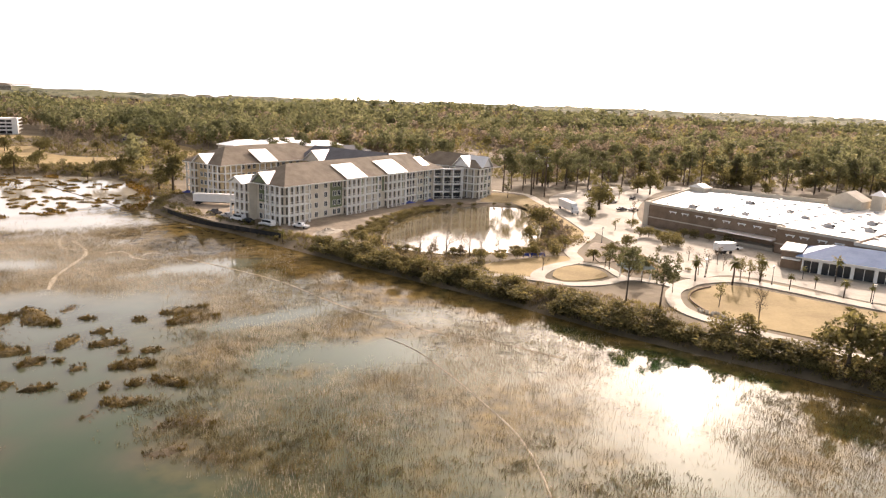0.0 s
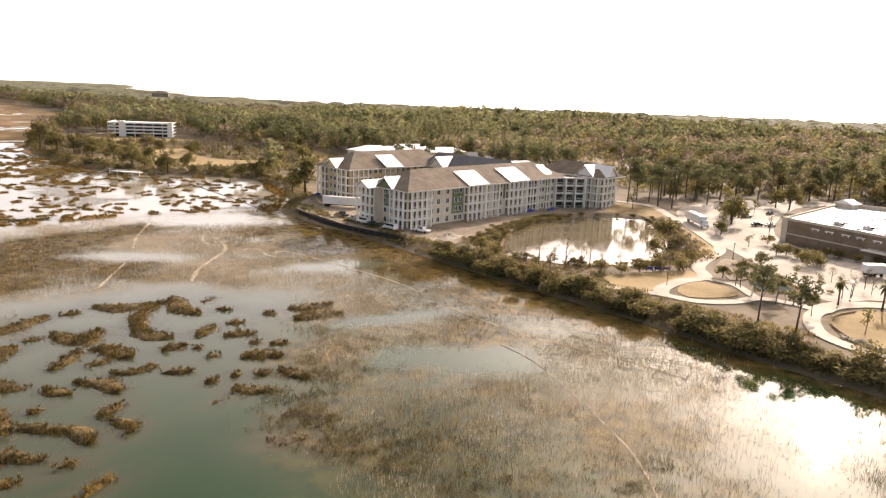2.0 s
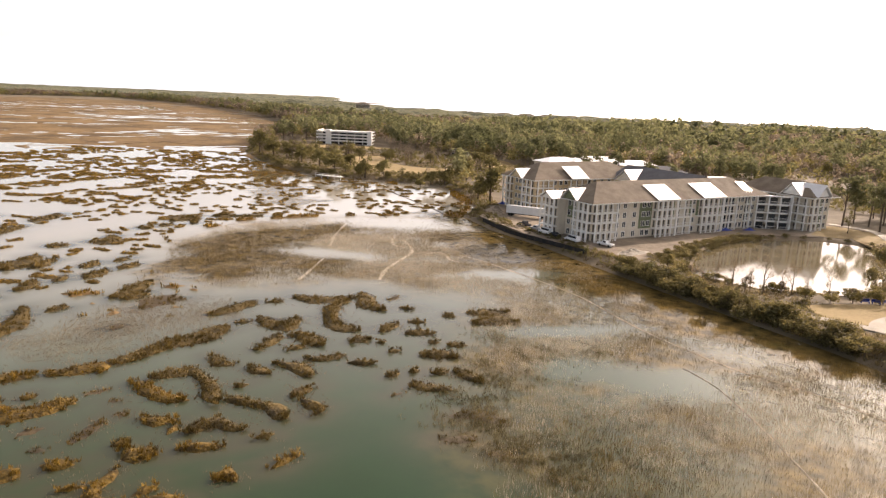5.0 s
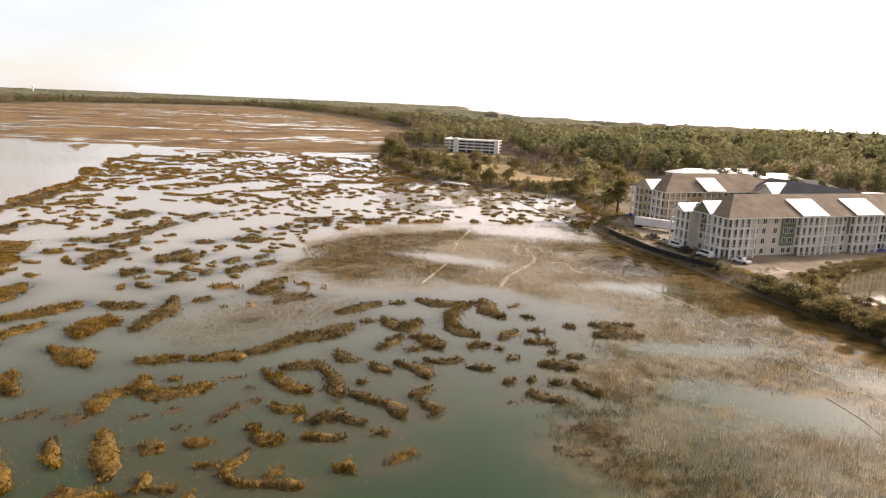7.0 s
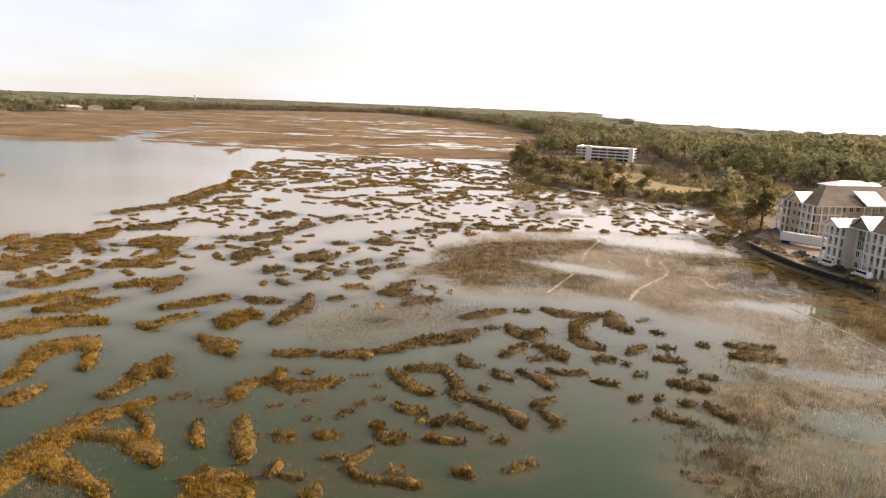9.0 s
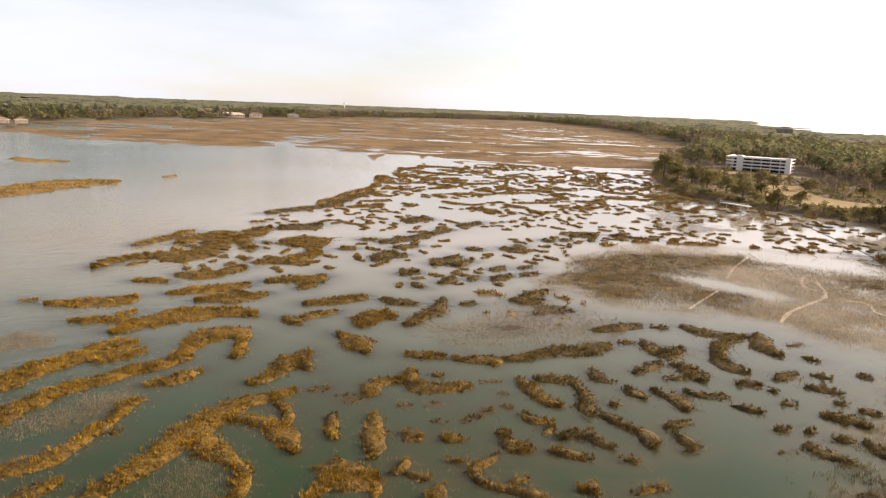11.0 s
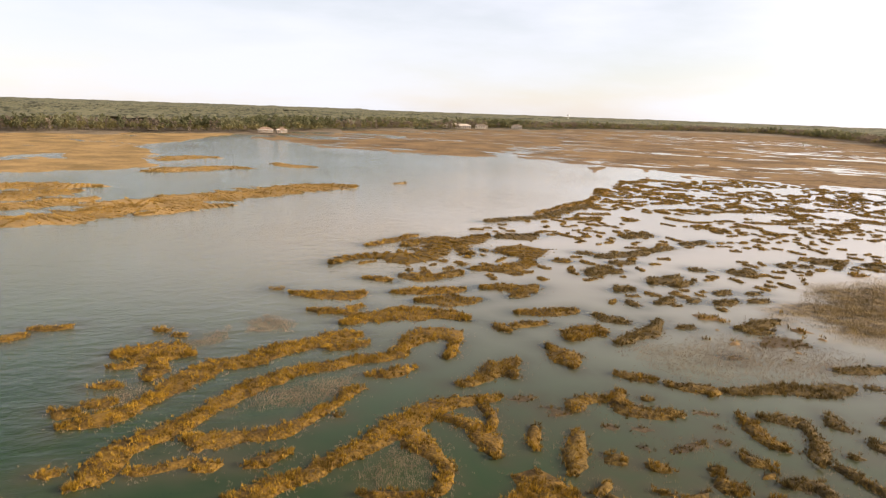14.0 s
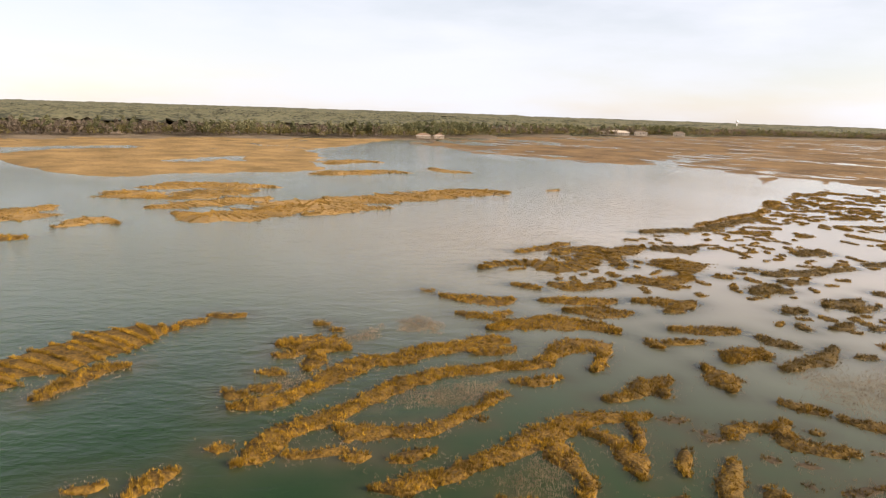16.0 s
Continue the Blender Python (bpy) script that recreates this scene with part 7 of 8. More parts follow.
def tree_meshes(kind, seed):
    """Trunk and crown of one tree, one metre tall."""
    pr, rng = random.Random(seed), np.random.default_rng(seed)
    if kind == "bare":
        v, f, tops = limb_tree(pr, 1.0, 0.022, 7, 0.55, 0.28, 2)
        cv = crown_tris(rng, [(t[0], t[1], t[2], 0.07, 0.07) for t in tops], 260, 0.020)
        return plain_mesh("trunk", v, f, M_DRY), plain_mesh("crown", cv, np.arange(len(cv)).reshape(-1, 3), M_DRY)
    if kind == "pine":
        v, f, tops = limb_tree(pr, 1.0, 0.020, 11, 0.75, 0.42, 0)
        bl = [(t[0], t[1], t[2], pr.uniform(0.08, 0.125), pr.uniform(0.05, 0.08)) for t in tops] + [(0, 0, 0.93, 0.09, 0.06), (0.03, 0.02, 0.84, 0.12, 0.06)]
        cv = crown_tris(rng, bl, 820, 0.032)
        return plain_mesh("trunk", v, f, M_BARK), plain_mesh("crown", cv, np.arange(len(cv)).reshape(-1, 3), M_PINE)
    if kind == "oak":
        v, f, tops = limb_tree(pr, 1.0, 0.035, 6, 0.95, 0.22, 1)
        bl = blobs_for("oak", rng, 1.0) + [(t[0], t[1], t[2], 0.10, 0.08) for t in tops]
        cv = crown_tris(rng, bl, 1150, 0.048)
        return plain_mesh("trunk", v, f, M_BARK), plain_mesh("crown", cv, np.arange(len(cv)).reshape(-1, 3), M_OAK)
    if kind == "young":
        v, f, tops = limb_tree(pr, 1.0, 0.018, 6, 0.5, 0.3, 1)
        cv = crown_tris(rng, [(t[0], t[1], t[2], 0.10, 0.09) for t in tops], 300, 0.035)
        return plain_mesh("trunk", v, f, M_BARK), plain_mesh("crown", cv, np.arange(len(cv)).reshape(-1, 3), M_OAK)
    if kind == "bush":
        v, f, tops = limb_tree(pr, 0.7, 0.03, 4, 0.6, 0.1, 0)
        bl = [(pr.uniform(-.35, .35), pr.uniform(-.35, .35), pr.uniform(0.25, 0.75), pr.uniform(0.18, 0.32), pr.uniform(0.16, 0.26)) for _ in range(8)]
        cv = crown_tris(rng, bl, 620, 0.066)
        cv[:, 2] = np.maximum(cv[:, 2], 0.0)
        return plain_mesh("stem", v, f, M_BARK), plain_mesh("foliage", cv, np.arange(len(cv)).reshape(-1, 3), (M_BUSH, M_OAK, M_BUSH, M_DRYBUSH)[seed % 4])
    # palm: trunk and a ball of fronds
    v, f = tube([(0, 0, 0), (0.01, 0.01, 0.4), (0, 0, 0.82)], [0.030, 0.024, 0.026], 6)
    pv, pf = [], []
    for i in range(46):
        a, e = pr.uniform(0, 6.28), pr.uniform(-0.9, 1.25)
        L = pr.uniform(0.20, 0.30)
        pts = [(math.cos(a) * L * s * math.cos(e * (1 - 0.5 * s)), math.sin(a) * L * s * math.cos(e * (1 - 0.5 * s)), 0.83 + L * s * math.sin(e) - 0.10 * s * s) for s in (0, 0.55, 1)]
        w = 0.040
        sx, sy = -math.sin(a) * w, math.cos(a) * w
        o = len(pv)
        pv += [pts[0], (pts[1][0] + sx, pts[1][1] + sy, pts[1][2]), (pts[1][0] - sx, pts[1][1] - sy, pts[1][2]), pts[2]]
        pf += [(o, o + 1, o + 2), (o + 1, o + 3, o + 2)]
    return plain_mesh("trunk", v, f, M_BARK), plain_mesh("fronds", pv, pf, M_PALM)


M_BUSH = leafy("evergreen_shrub_leaves", (0.105, 0.098, 0.042), (0.225, 0.192, 0.088), 0.3, island=0.45, objvar=0.3, glow=(1.45, 1.3, 1.1))
M_DRYBUSH = leafy("dry_shrub_leaves", (0.15, 0.115, 0.055), (0.26, 0.20, 0.105), 0.3, island=0.4, objvar=0.25)
M_PALM = leafy("palm_fronds", (0.13, 0.13, 0.04), (0.27, 0.23, 0.09), 0.4, island=0.35, objvar=0.2)
TREE_LABELS = {"pine": ("tall pine with open tufted green crown", "pine tree"), "oak": ("broad live oak with olive-green leaves", "oak tree"), "bare": ("leafless grey-brown winter tree", "bare tree"),
               "young": ("young park tree with thin olive crown", "young tree"), "palm": ("palmetto with a round head of fronds", "palm tree"), "bush": ("dense evergreen bush by the water", "bush")}
TREE_NAMES = {"pine": "pine_tree", "oak": "oak_tree", "bare": "bare_tree", "young": "young_tree", "palm": "palm_tree", "bush": "bush"}
TREES = {}
tree_no = 0


def tree(kind, x, y, h, z=1.95, wide=1.0, label="", group=""):
    """Stands a tree of that kind and height at a place; alike trees share their meshes."""
    global tree_no
    tree_no += 1
    key = (kind, tree_no % 4)
    if key not in TREES:
        TREES[key] = tree_meshes(kind, 50 + 7 * (tree_no % 4) + len(kind) + (tree_no % 4))
    a, b = TREES[key]
    e = new(TREE_NAMES[kind])
    r = random.Random(tree_no)
    k = h * wide * r.uniform(0.9, 1.15)
    e.matrix_world = Matrix.Translation((x, y, z)) @ Matrix.Rotation(r.uniform(0, 6.28), 4, "Z") @ Matrix.Diagonal((k, k, h, 1))
    again(a.name.split(".")[0], a, e)
    again(b.name.split(".")[0], b, e)
    lab, cat = TREE_LABELS[kind]
    return tagged(e, label or lab, cat, group or (cat + "s"))


tree("pine", 40.5, 145.1, 12.1)
tree("pine", 46.5, 140.6, 10.6)
tree("pine", 52.8, 152.0, 5.0)
tree("pine", 48.1, 160.9, 6.2)
tree("pine", 42.8, 171.8, 5.6)
tree("oak", 69.0, 109.5, 10.4)
tree("oak", 74.3, 108.9, 9.6)
tree("oak", 60.4, 267.6, 11.9)
tree("oak", 94.6, 318.2, 11.7)
tree("oak", 113.2, 353.1, 10.1)
tree("bare", 63.7, 131.9, 6.9)
tree("bare", 1.0, 176.7, 9.1)
tree("bare", 4.8, 179.2, 6.6)
tree("bare", -2.0, 178.0, 5.7)
tree("bare", 67.8, 172.0, 5.9)
tree("bare", 73.6, 175.8, 4.5)
tree("bare", 25.2, 167.8, 5.1)
tree("bare", 68.5, 247.6, 7.2)
tree("bare", 66.1, 174.5, 4.5)
tree("young", 59.8, 142.5, 5.2)
tree("young", 75.9, 170.5, 5.1)
tree("young", 75.8, 165.2, 5.7)
tree("palm", 70.4, 161.8, 7.2)
tree("palm", 78.8, 165.6, 6.8)
tree("palm", 82.8, 158.8, 4.4)
tree("palm", 90.3, 161.4, 3.4)
tree("palm", 92.6, 153.3, 5.0)
tree("palm", 98.1, 151.9, 4.3)
tree("palm", 61.8, 163.0, 6.7)
tree("palm", 99.2, 168.8, 6.9)
tree("palm", 91.7, 170.3, 3.6)
tree("palm", -44.3, 185.8, 4.3)
tree("palm", -25.8, 178.9, 3.7)
tree("bush", 32.2, 228.9, 7.3)
tree("bush", 34.5, 217.9, 5.0)
tree("bush", 26.6, 205.1, 4.7)
tree("bush", 19.9, 180.0, 4.0)
tree("bush", 25.6, 183.0, 3.9)
tree("bush", 30.7, 185.9, 5.1)
tree("bush", 35.3, 195.2, 4.2)
tree("bush", 15.1, 176.7, 3.3)
tree("bush", 9.9, 175.7, 3.3)
tree("bush", 52.5, 123.1, 5.4)
tree("bush", 57.5, 122.5, 5.0)
tree("bush", 65.7, 217.2, 4.6)
tree("bush", 67.9, 204.4, 4.8)
tree("bush", 70.5, 204.9, 4.5)
tree("bush", 64.0, 231.8, 3.7)
tree("bush", 83.9, 214.0, 3.6)
tree("bush", 80.4, 216.7, 3.6)
tree("bush", 88.4, 211.6, 3.6)
tree("bush", 77.8, 219.7, 3.3)
tree("bush", -11.3, 162.8, 3.7)
tree("bush", -5.8, 161.6, 3.8)
tree("bush", -18.5, 185.0, 4.0)
tree("bush", -23.0, 189.9, 3.9)
tree("oak", -313.3, 365.7, 17.4)
tree("oak", -295.3, 357.5, 13.1)
tree("oak", -285.7, 359.4, 11.1)
tree("oak", -262.0, 343.9, 9.8)
tree("oak", -239.9, 331.6, 11.0)
tree("oak", -217.5, 314.4, 11.8)
tree("oak", -222.6, 337.3, 8.9)
tree("oak", -190.2, 302.4, 11.1)
tree("oak", -191.2, 322.2, 8.8)
tree("oak", -283.0, 380.8, 8.5)
tree("oak", -246.5, 385.0, 8.5)
tree("oak", -232.8, 394.8, 8.1)
tree("pine", -352.6, 450.4, 17.4)
tree("pine", -363.6, 453.0, 14.9)
tree("pine", -381.1, 507.5, 13.7)
tree("pine", -159.8, 484.6, 16.9)
tree("pine", -163.6, 478.2, 13.6)
tree("pine", -149.0, 481.8, 15.4)
tree("oak", -107.3, 269.5, 15.3)
tree("oak", -147.3, 308.1, 10.2)
tree("oak", -151.8, 301.9, 7.4)
tree("oak", -147.7, 325.1, 10.0)
tree("oak", -146.9, 333.6, 11.1)
tree("oak", -150.3, 287.7, 5.3)
tree("oak", -114.8, 274.1, 8.8)
tree("bare", -231.6, 411.4, 11.4)
tree("bare", -223.1, 411.7, 14.3)
tree("bare", -217.6, 421.3, 11.4)
tree("bare", -215.9, 439.2, 12.8)
tree("bare", -248.4, 428.6, 11.9)
tree("bare", -196.1, 391.8, 10.5)
tree("bare", -207.3, 439.2, 10.8)
tree("bare", -206.6, 374.6, 10.3)
tree("bare", -247.9, 465.4, 11.8)
tree("bare", -197.9, 455.6, 7.8)
tree("bare", -108.9, 252.4, 7.8)
tree("pine", 30.4, 317.6, 14.0)
tree("pine", 35.2, 313.5, 16.0)
tree("pine", 37.8, 301.9, 18.0)
tree("pine", 25.7, 307.0, 20.0)
tree("pine", 56.5, 325.5, 15.0)
tree("pine", 60.4, 317.3, 17.0)
tree("pine", 69.2, 335.3, 19.0)
tree("pine", 76.7, 325.8, 14.0)
tree("pine", 87.0, 340.8, 16.0)
tree("pine", 54.6, 338.9, 18.0)
tree("pine", 46.7, 332.4, 20.0)
tree("pine", 64.3, 355.1, 15.0)
tree("pine", 80.0, 353.5, 17.0)
tree("pine", 99.3, 366.6, 19.0)
tree("pine", 109.3, 369.9, 14.0)
tree("pine", 119.4, 373.2, 16.0)
tree("pine", 124.5, 361.0, 18.0)
tree("pine", 137.3, 371.9, 20.0)
tree("pine", 146.4, 367.9, 15.0)
tree("pine", 153.0, 365.5, 17.0)
tree("pine", 158.0, 356.2, 19.0)
tree("pine", 171.6, 366.9, 14.0)
tree("pine", 175.0, 355.1, 16.0)
tree("pine", 185.3, 358.2, 18.0)
tree("pine", 193.2, 356.4, 20.0)
tree("pine", 201.0, 354.6, 15.0)
tree("pine", 214.2, 362.6, 17.0)
tree("pine", 217.7, 353.4, 19.0)
tree("pine", 39.4, 340.5, 14.0)
tree("pine", 46.1, 349.2, 16.0)
tree("pine", 72.4, 367.2, 18.0)
tree("pine", 92.0, 373.8, 20.0)
tree("pine", 108.4, 389.5, 15.0)
tree("pine", 120.8, 399.1, 17.0)
tree("pine", 180.2, 393.1, 19.0)
tree("pine", 195.0, 390.5, 14.0)
tree("pine", 210.3, 395.4, 16.0)

# open trees over the sandy ground behind the store and the lot
rb = random.Random(77)
n_back = 0
while n_back < 85:
    x, y = rb.uniform(18, 300), rb.uniform(286, 400)
    if x > 60 and y < 352 - 0.18 * abs(x - 100) and x < 140:
        continue
    if x >= 140 and y < 330:
        continue
    if 27 < x < 60 and y < 312:
        continue
    tree(rb.choice(("oak", "oak", "bare", "pine", "young")), x, y, rb.uniform(7, 12), 1.9, 1.15)
    n_back += 1
for i in range(16):
    tree("pine", rb.uniform(-110, 10), rb.uniform(372, 440), rb.uniform(12, 17))
# planted trees and shrubs round the drive and the lot
for x, y, h, kind in ((62, 277, 6.5, "oak"), (58, 270, 5, "young"), (62.6, 216, 3.5, "oak"), (61.4, 175, 4.5, "young"), (65, 170, 4.5, "bare"), (47.7, 189, 4, "oak"), (40.6, 181, 3.5, "oak"), (42, 173, 4.5, "young"),
                      (74, 166, 5.5, "young"), (78, 164, 5, "young"), (67.6, 213, 3.5, "oak"), (74.4, 182, 5, "bare"), (54, 198.5, 4, "oak"), (70.4, 213.6, 3.2, "oak"), (72, 210, 3.4, "oak"), (57, 226, 4, "young"),
                      (52, 243, 5, "oak"), (54, 252, 6, "young"), (64, 290, 7, "oak"), (76, 300, 6, "young"), (90, 322, 8, "oak"), (84, 178, 4.5, "young"), (68, 186, 4.2, "bare"), (60, 188, 3.6, "young")):
    tree(kind, x, y, h, 2.0, 1.2)
# leafless trees between the pond and the shrub belt
for x, y, h in ((-6, 179, 7.5), (-3, 175, 6.0), (7, 180, 8.0), (10, 177, 5.5), (-10, 181, 5.5), (15, 182, 6.0)):
    tree("bare", x, y, h, 1.6, 1.15)
# belt of shrubs along the bank
rb = random.Random(31)
belt = [(-34, 184), (-28, 180), (-11, 167), (2, 157), (15, 148), (26, 139), (36, 130), (45, 124), (53, 118), (61, 114), (72, 106), (86, 96), (104, 84)]
pts = curve_points(belt, 1.9)
for i, p in enumerate(pts):
    for row in range(2):
        d = -0.6 + row * 3.2 + rb.uniform(-1.0, 1.0)
        q = p + Vector((0.60, 0.80)) * d
        if rb.random() < 0.82:
            tree("bush", q.x + rb.uniform(-0.8, 0.8), q.y + rb.uniform(-0.8, 0.8), rb.uniform(2.2, 4.2), 0.5 if row == 0 else 1.7, rb.uniform(1.3, 1.8), "dark salt-hardy shrub in the belt along the marsh bank", "shrub belt")
for i, p in enumerate(curve_points([(-104, 244), (-86, 224), (-63, 209), (-46, 195), (-34, 186)], 3.0)):
    if rb.random() < 0.85:
        tree("bush", p.x + 1 + rb.uniform(-1, 1), p.y + 1.5 + rb.uniform(-1, 1), rb.uniform(0.8, 2.0), 1.0, 1.4, "low scrub on the bank below the building site", "bank scrub")
for p in curve_points([(-18, 192), (-19, 226), (-8, 254), (12, 268), (31, 268), (35, 240)], 5.0):
    tree("bush", p.x + rb.uniform(-1, 1), p.y + rb.uniform(-1, 1), rb.uniform(0.7, 1.9), 1.6, 1.4, "scrubby dry bush on the pond bank", "pond scrub")
for off in (0.0, 2.6, 5.0):
    for p in curve_points([(-29 + off, 202), (-24 + off, 215), (-20.5 + off, 229), (-14 + off, 245), (-6 + off, 257)], 2.6):
        tree("bush", p.x + rb.uniform(-1, 1), p.y + rb.uniform(-1, 1), rb.uniform(0.9, 2.1), 1.7, 1.5, "dry brush on the bank between the new building and the pond", "pond scrub")
for p in curve_points([(-14, 186), (0, 181), (14, 185), (24, 189), (31, 200)], 2.6):
    tree("bush", p.x + rb.uniform(-1.2, 1.2), p.y + rb.uniform(-1, 1), rb.uniform(1.0, 2.8), 1.7, 1.2, "scrubby bush on the pond bank", "pond scrub")
for p in curve_points([(-130, 296), (-154, 318), (-185, 315), (-214, 306), (-256, 320), (-300, 353), (-345, 392)], 7.5):
    tree("bush", p.x + rb.uniform(-2, 2), p.y + 3 + rb.uniform(-2, 3), rb.uniform(1.8, 4.5), 1.2, 1.4, "dense scrub along the inlet shore", "inlet scrub")
for i in range(120):
    x, y = rb.uniform(-345, -150), rb.uniform(316, 430)
    if inside(np.array([x]), np.array([y]), PENINSULA)[0] and not (-250 < x < -170 and 335 < y < 400):
        tree(rb.choice(("oak", "bare", "bare", "young")), x, y, rb.uniform(6, 10) * (0.6 if y < 350 else 1.0), 1.9, 1.45)
for i in range(36):
    x, y = rb.uniform(45, 66), rb.uniform(166, 200)
    if rb.random() < 0.5:
        tree("bush", x, y, rb.uniform(0.5, 1.2), 2.0, 1.5, "low clipped shrub in a planting bed", "bed shrubs")

# dry scrub and tall winter grass on the banks and rough ground
rs = np.random.default_rng(404)
n = 220000
sx, sy = rs.uniform(-350, 110, n), rs.uniform(80, 440, n)
d_sh = edge_distance(sx, sy, SHORE[1:], False)
d_po = edge_distance(sx, sy, POND)
land = inside(sx, sy, LAND)
ok = land & ((d_sh < 9) | ((d_po < 6) & ~inside(sx, sy, POND) & (sy < 262)) | ((d_sh < 22) & (sx < 20) & (sx > -34) & (sy < 190) & (d_po > 1) & ~inside(sx, sy, POND)) | (inside(sx, sy, PENINSULA) & (rs.uniform(0, 1, n) < 0.35)))
for zone in ([(24, 156), (50, 141), (49, 133), (30, 141), (5, 159)], [(30, 190), (37, 196), (45, 206), (43, 232), (34, 236)], [(46, 170), (58, 168), (60, 176), (54, 198), (47, 186)], [(-24, 190), (-30, 198), (-20, 228), (-12, 250), (-8, 256), (-20, 226)]):
    ok |= inside(sx, sy, zone)
ok &= fbm(sx / 6, sy / 6, 410, 2) > 0.33
for lawn_poly in ([(10, 171), (17, 177), (34, 185), (35, 178), (25, 169), (22, 162), (13, 163)], [(-250, 420), (-222, 384), (-196, 372), (-172, 380), (-170, 350), (-195, 335), (-230, 350), (-265, 400)]):
    ok &= ~inside(sx, sy, lawn_poly)
sx, sy = sx[ok], sy[ok]
sz = land_height(sx, sy)
dark = fbm(sx / 10, sy / 10, 420, 2) > 0.5
for m_, mat, lab in ((dark, M_DRYBUSH, "dry brown scrub and winter grass on the bank"), (~dark, M_BUSH, "low green-brown scrub on the bank")):
    gv, gf = tufts(sx[m_], sy[m_], sz[m_] - 0.05, 0.9 * (0.5 + 0.9 * fbm(sx[m_] / 8, sy[m_] / 8, 430, 2)), 5, 0.6, 0.11, 440, 0.7)
    tagged(fast_mesh("scrub", gv, gf, mat), lab, "scrub", kind="stuff")

# heaps of cleared brush and dirt beside the pond and the yard
def heap(x, y, rx, ry, h, rot, label, mat, seed):
    rng = np.random.default_rng(seed)
    n, m = 22, 10
    v = [(0, 0, h * 1.02)]
    for j in range(1, m + 1):
        for i in range(n):
            a, s = 2 * math.pi * i / n, j / m
            k = s * (1 + 0.16 * math.sin(3 * a + seed) + 0.10 * rng.uniform(-1, 1))
            v.append((rx * k * math.cos(a), ry * k * math.sin(a), h * (1 - s) ** 1.25 * rng.uniform(0.78, 1.2) - 0.05 * (j == m)))
    f = [(0, 1 + i, 1 + (i + 1) % n) for i in range(n)]
    for j in range(m - 1):
        for i in range(n):
            a, b = 1 + j * n + i, 1 + j * n + (i + 1) % n
            f.append((a, a + n, b + n, b))
    ob = link("mound", v, f, mat)
    ob.matrix_world = pose(x, y, 1.95, 0, 0, rot)
    return tagged(ob, label, "heap")


heap(-95, 247, 9, 5, 2.6, -50, "heap of pale dirt and rubble in the yard", M_DIRT, 1)
heap(-88, 236, 5, 3, 1.5, -40, "heap of pale dirt and rubble in the yard", M_DIRT, 2)
heap(-35, 203, 7, 3, 1.6, 60, "heap of pale sand beside the parked pickup", M_CONC, 3)


# ---- vehicles ----
def wheel_mesh():
    bm = bmesh.new()
    bmesh.ops.create_cone(bm, cap_ends=True, segments=14, radius1=0.36, radius2=0.36, depth=0.24, matrix=Matrix.Rotation(math.pi / 2, 4, "X"))
    me = bpy.data.meshes.new("wheel")
    bm.to_mesh(me)
    me.materials.append(M_TYRE)
    return me


WHEEL = wheel_mesh()


def profile(name, outline, half, mat, parent, inset=0.0, label=""):
    """A side outline extruded across the car, narrower at the top by inset."""
    zmax, zmin = max(z for _, z in outline), min(z for _, z in outline)
    bm = bmesh.new()
    L = [bm.verts.new((x, half - inset * (z - zmin) / (zmax - zmin), z)) for x, z in outline]
    R = [bm.verts.new((x, -half + inset * (z - zmin) / (zmax - zmin), z)) for x, z in outline]
    bm.faces.new(L)
    bm.faces.new(R[::-1])
    n = len(outline)
    for i in range(n):
        bm.faces.new((L[i], R[i], R[(i + 1) % n], L[(i + 1) % n]))
    bmesh.ops.recalc_face_normals(bm, faces=bm.faces)
    bmesh.ops.bevel(bm, geom=list(bm.edges), offset=0.05, segments=1, affect="EDGES", profile=0.6)
    return part(name, bm, mat, parent, label)


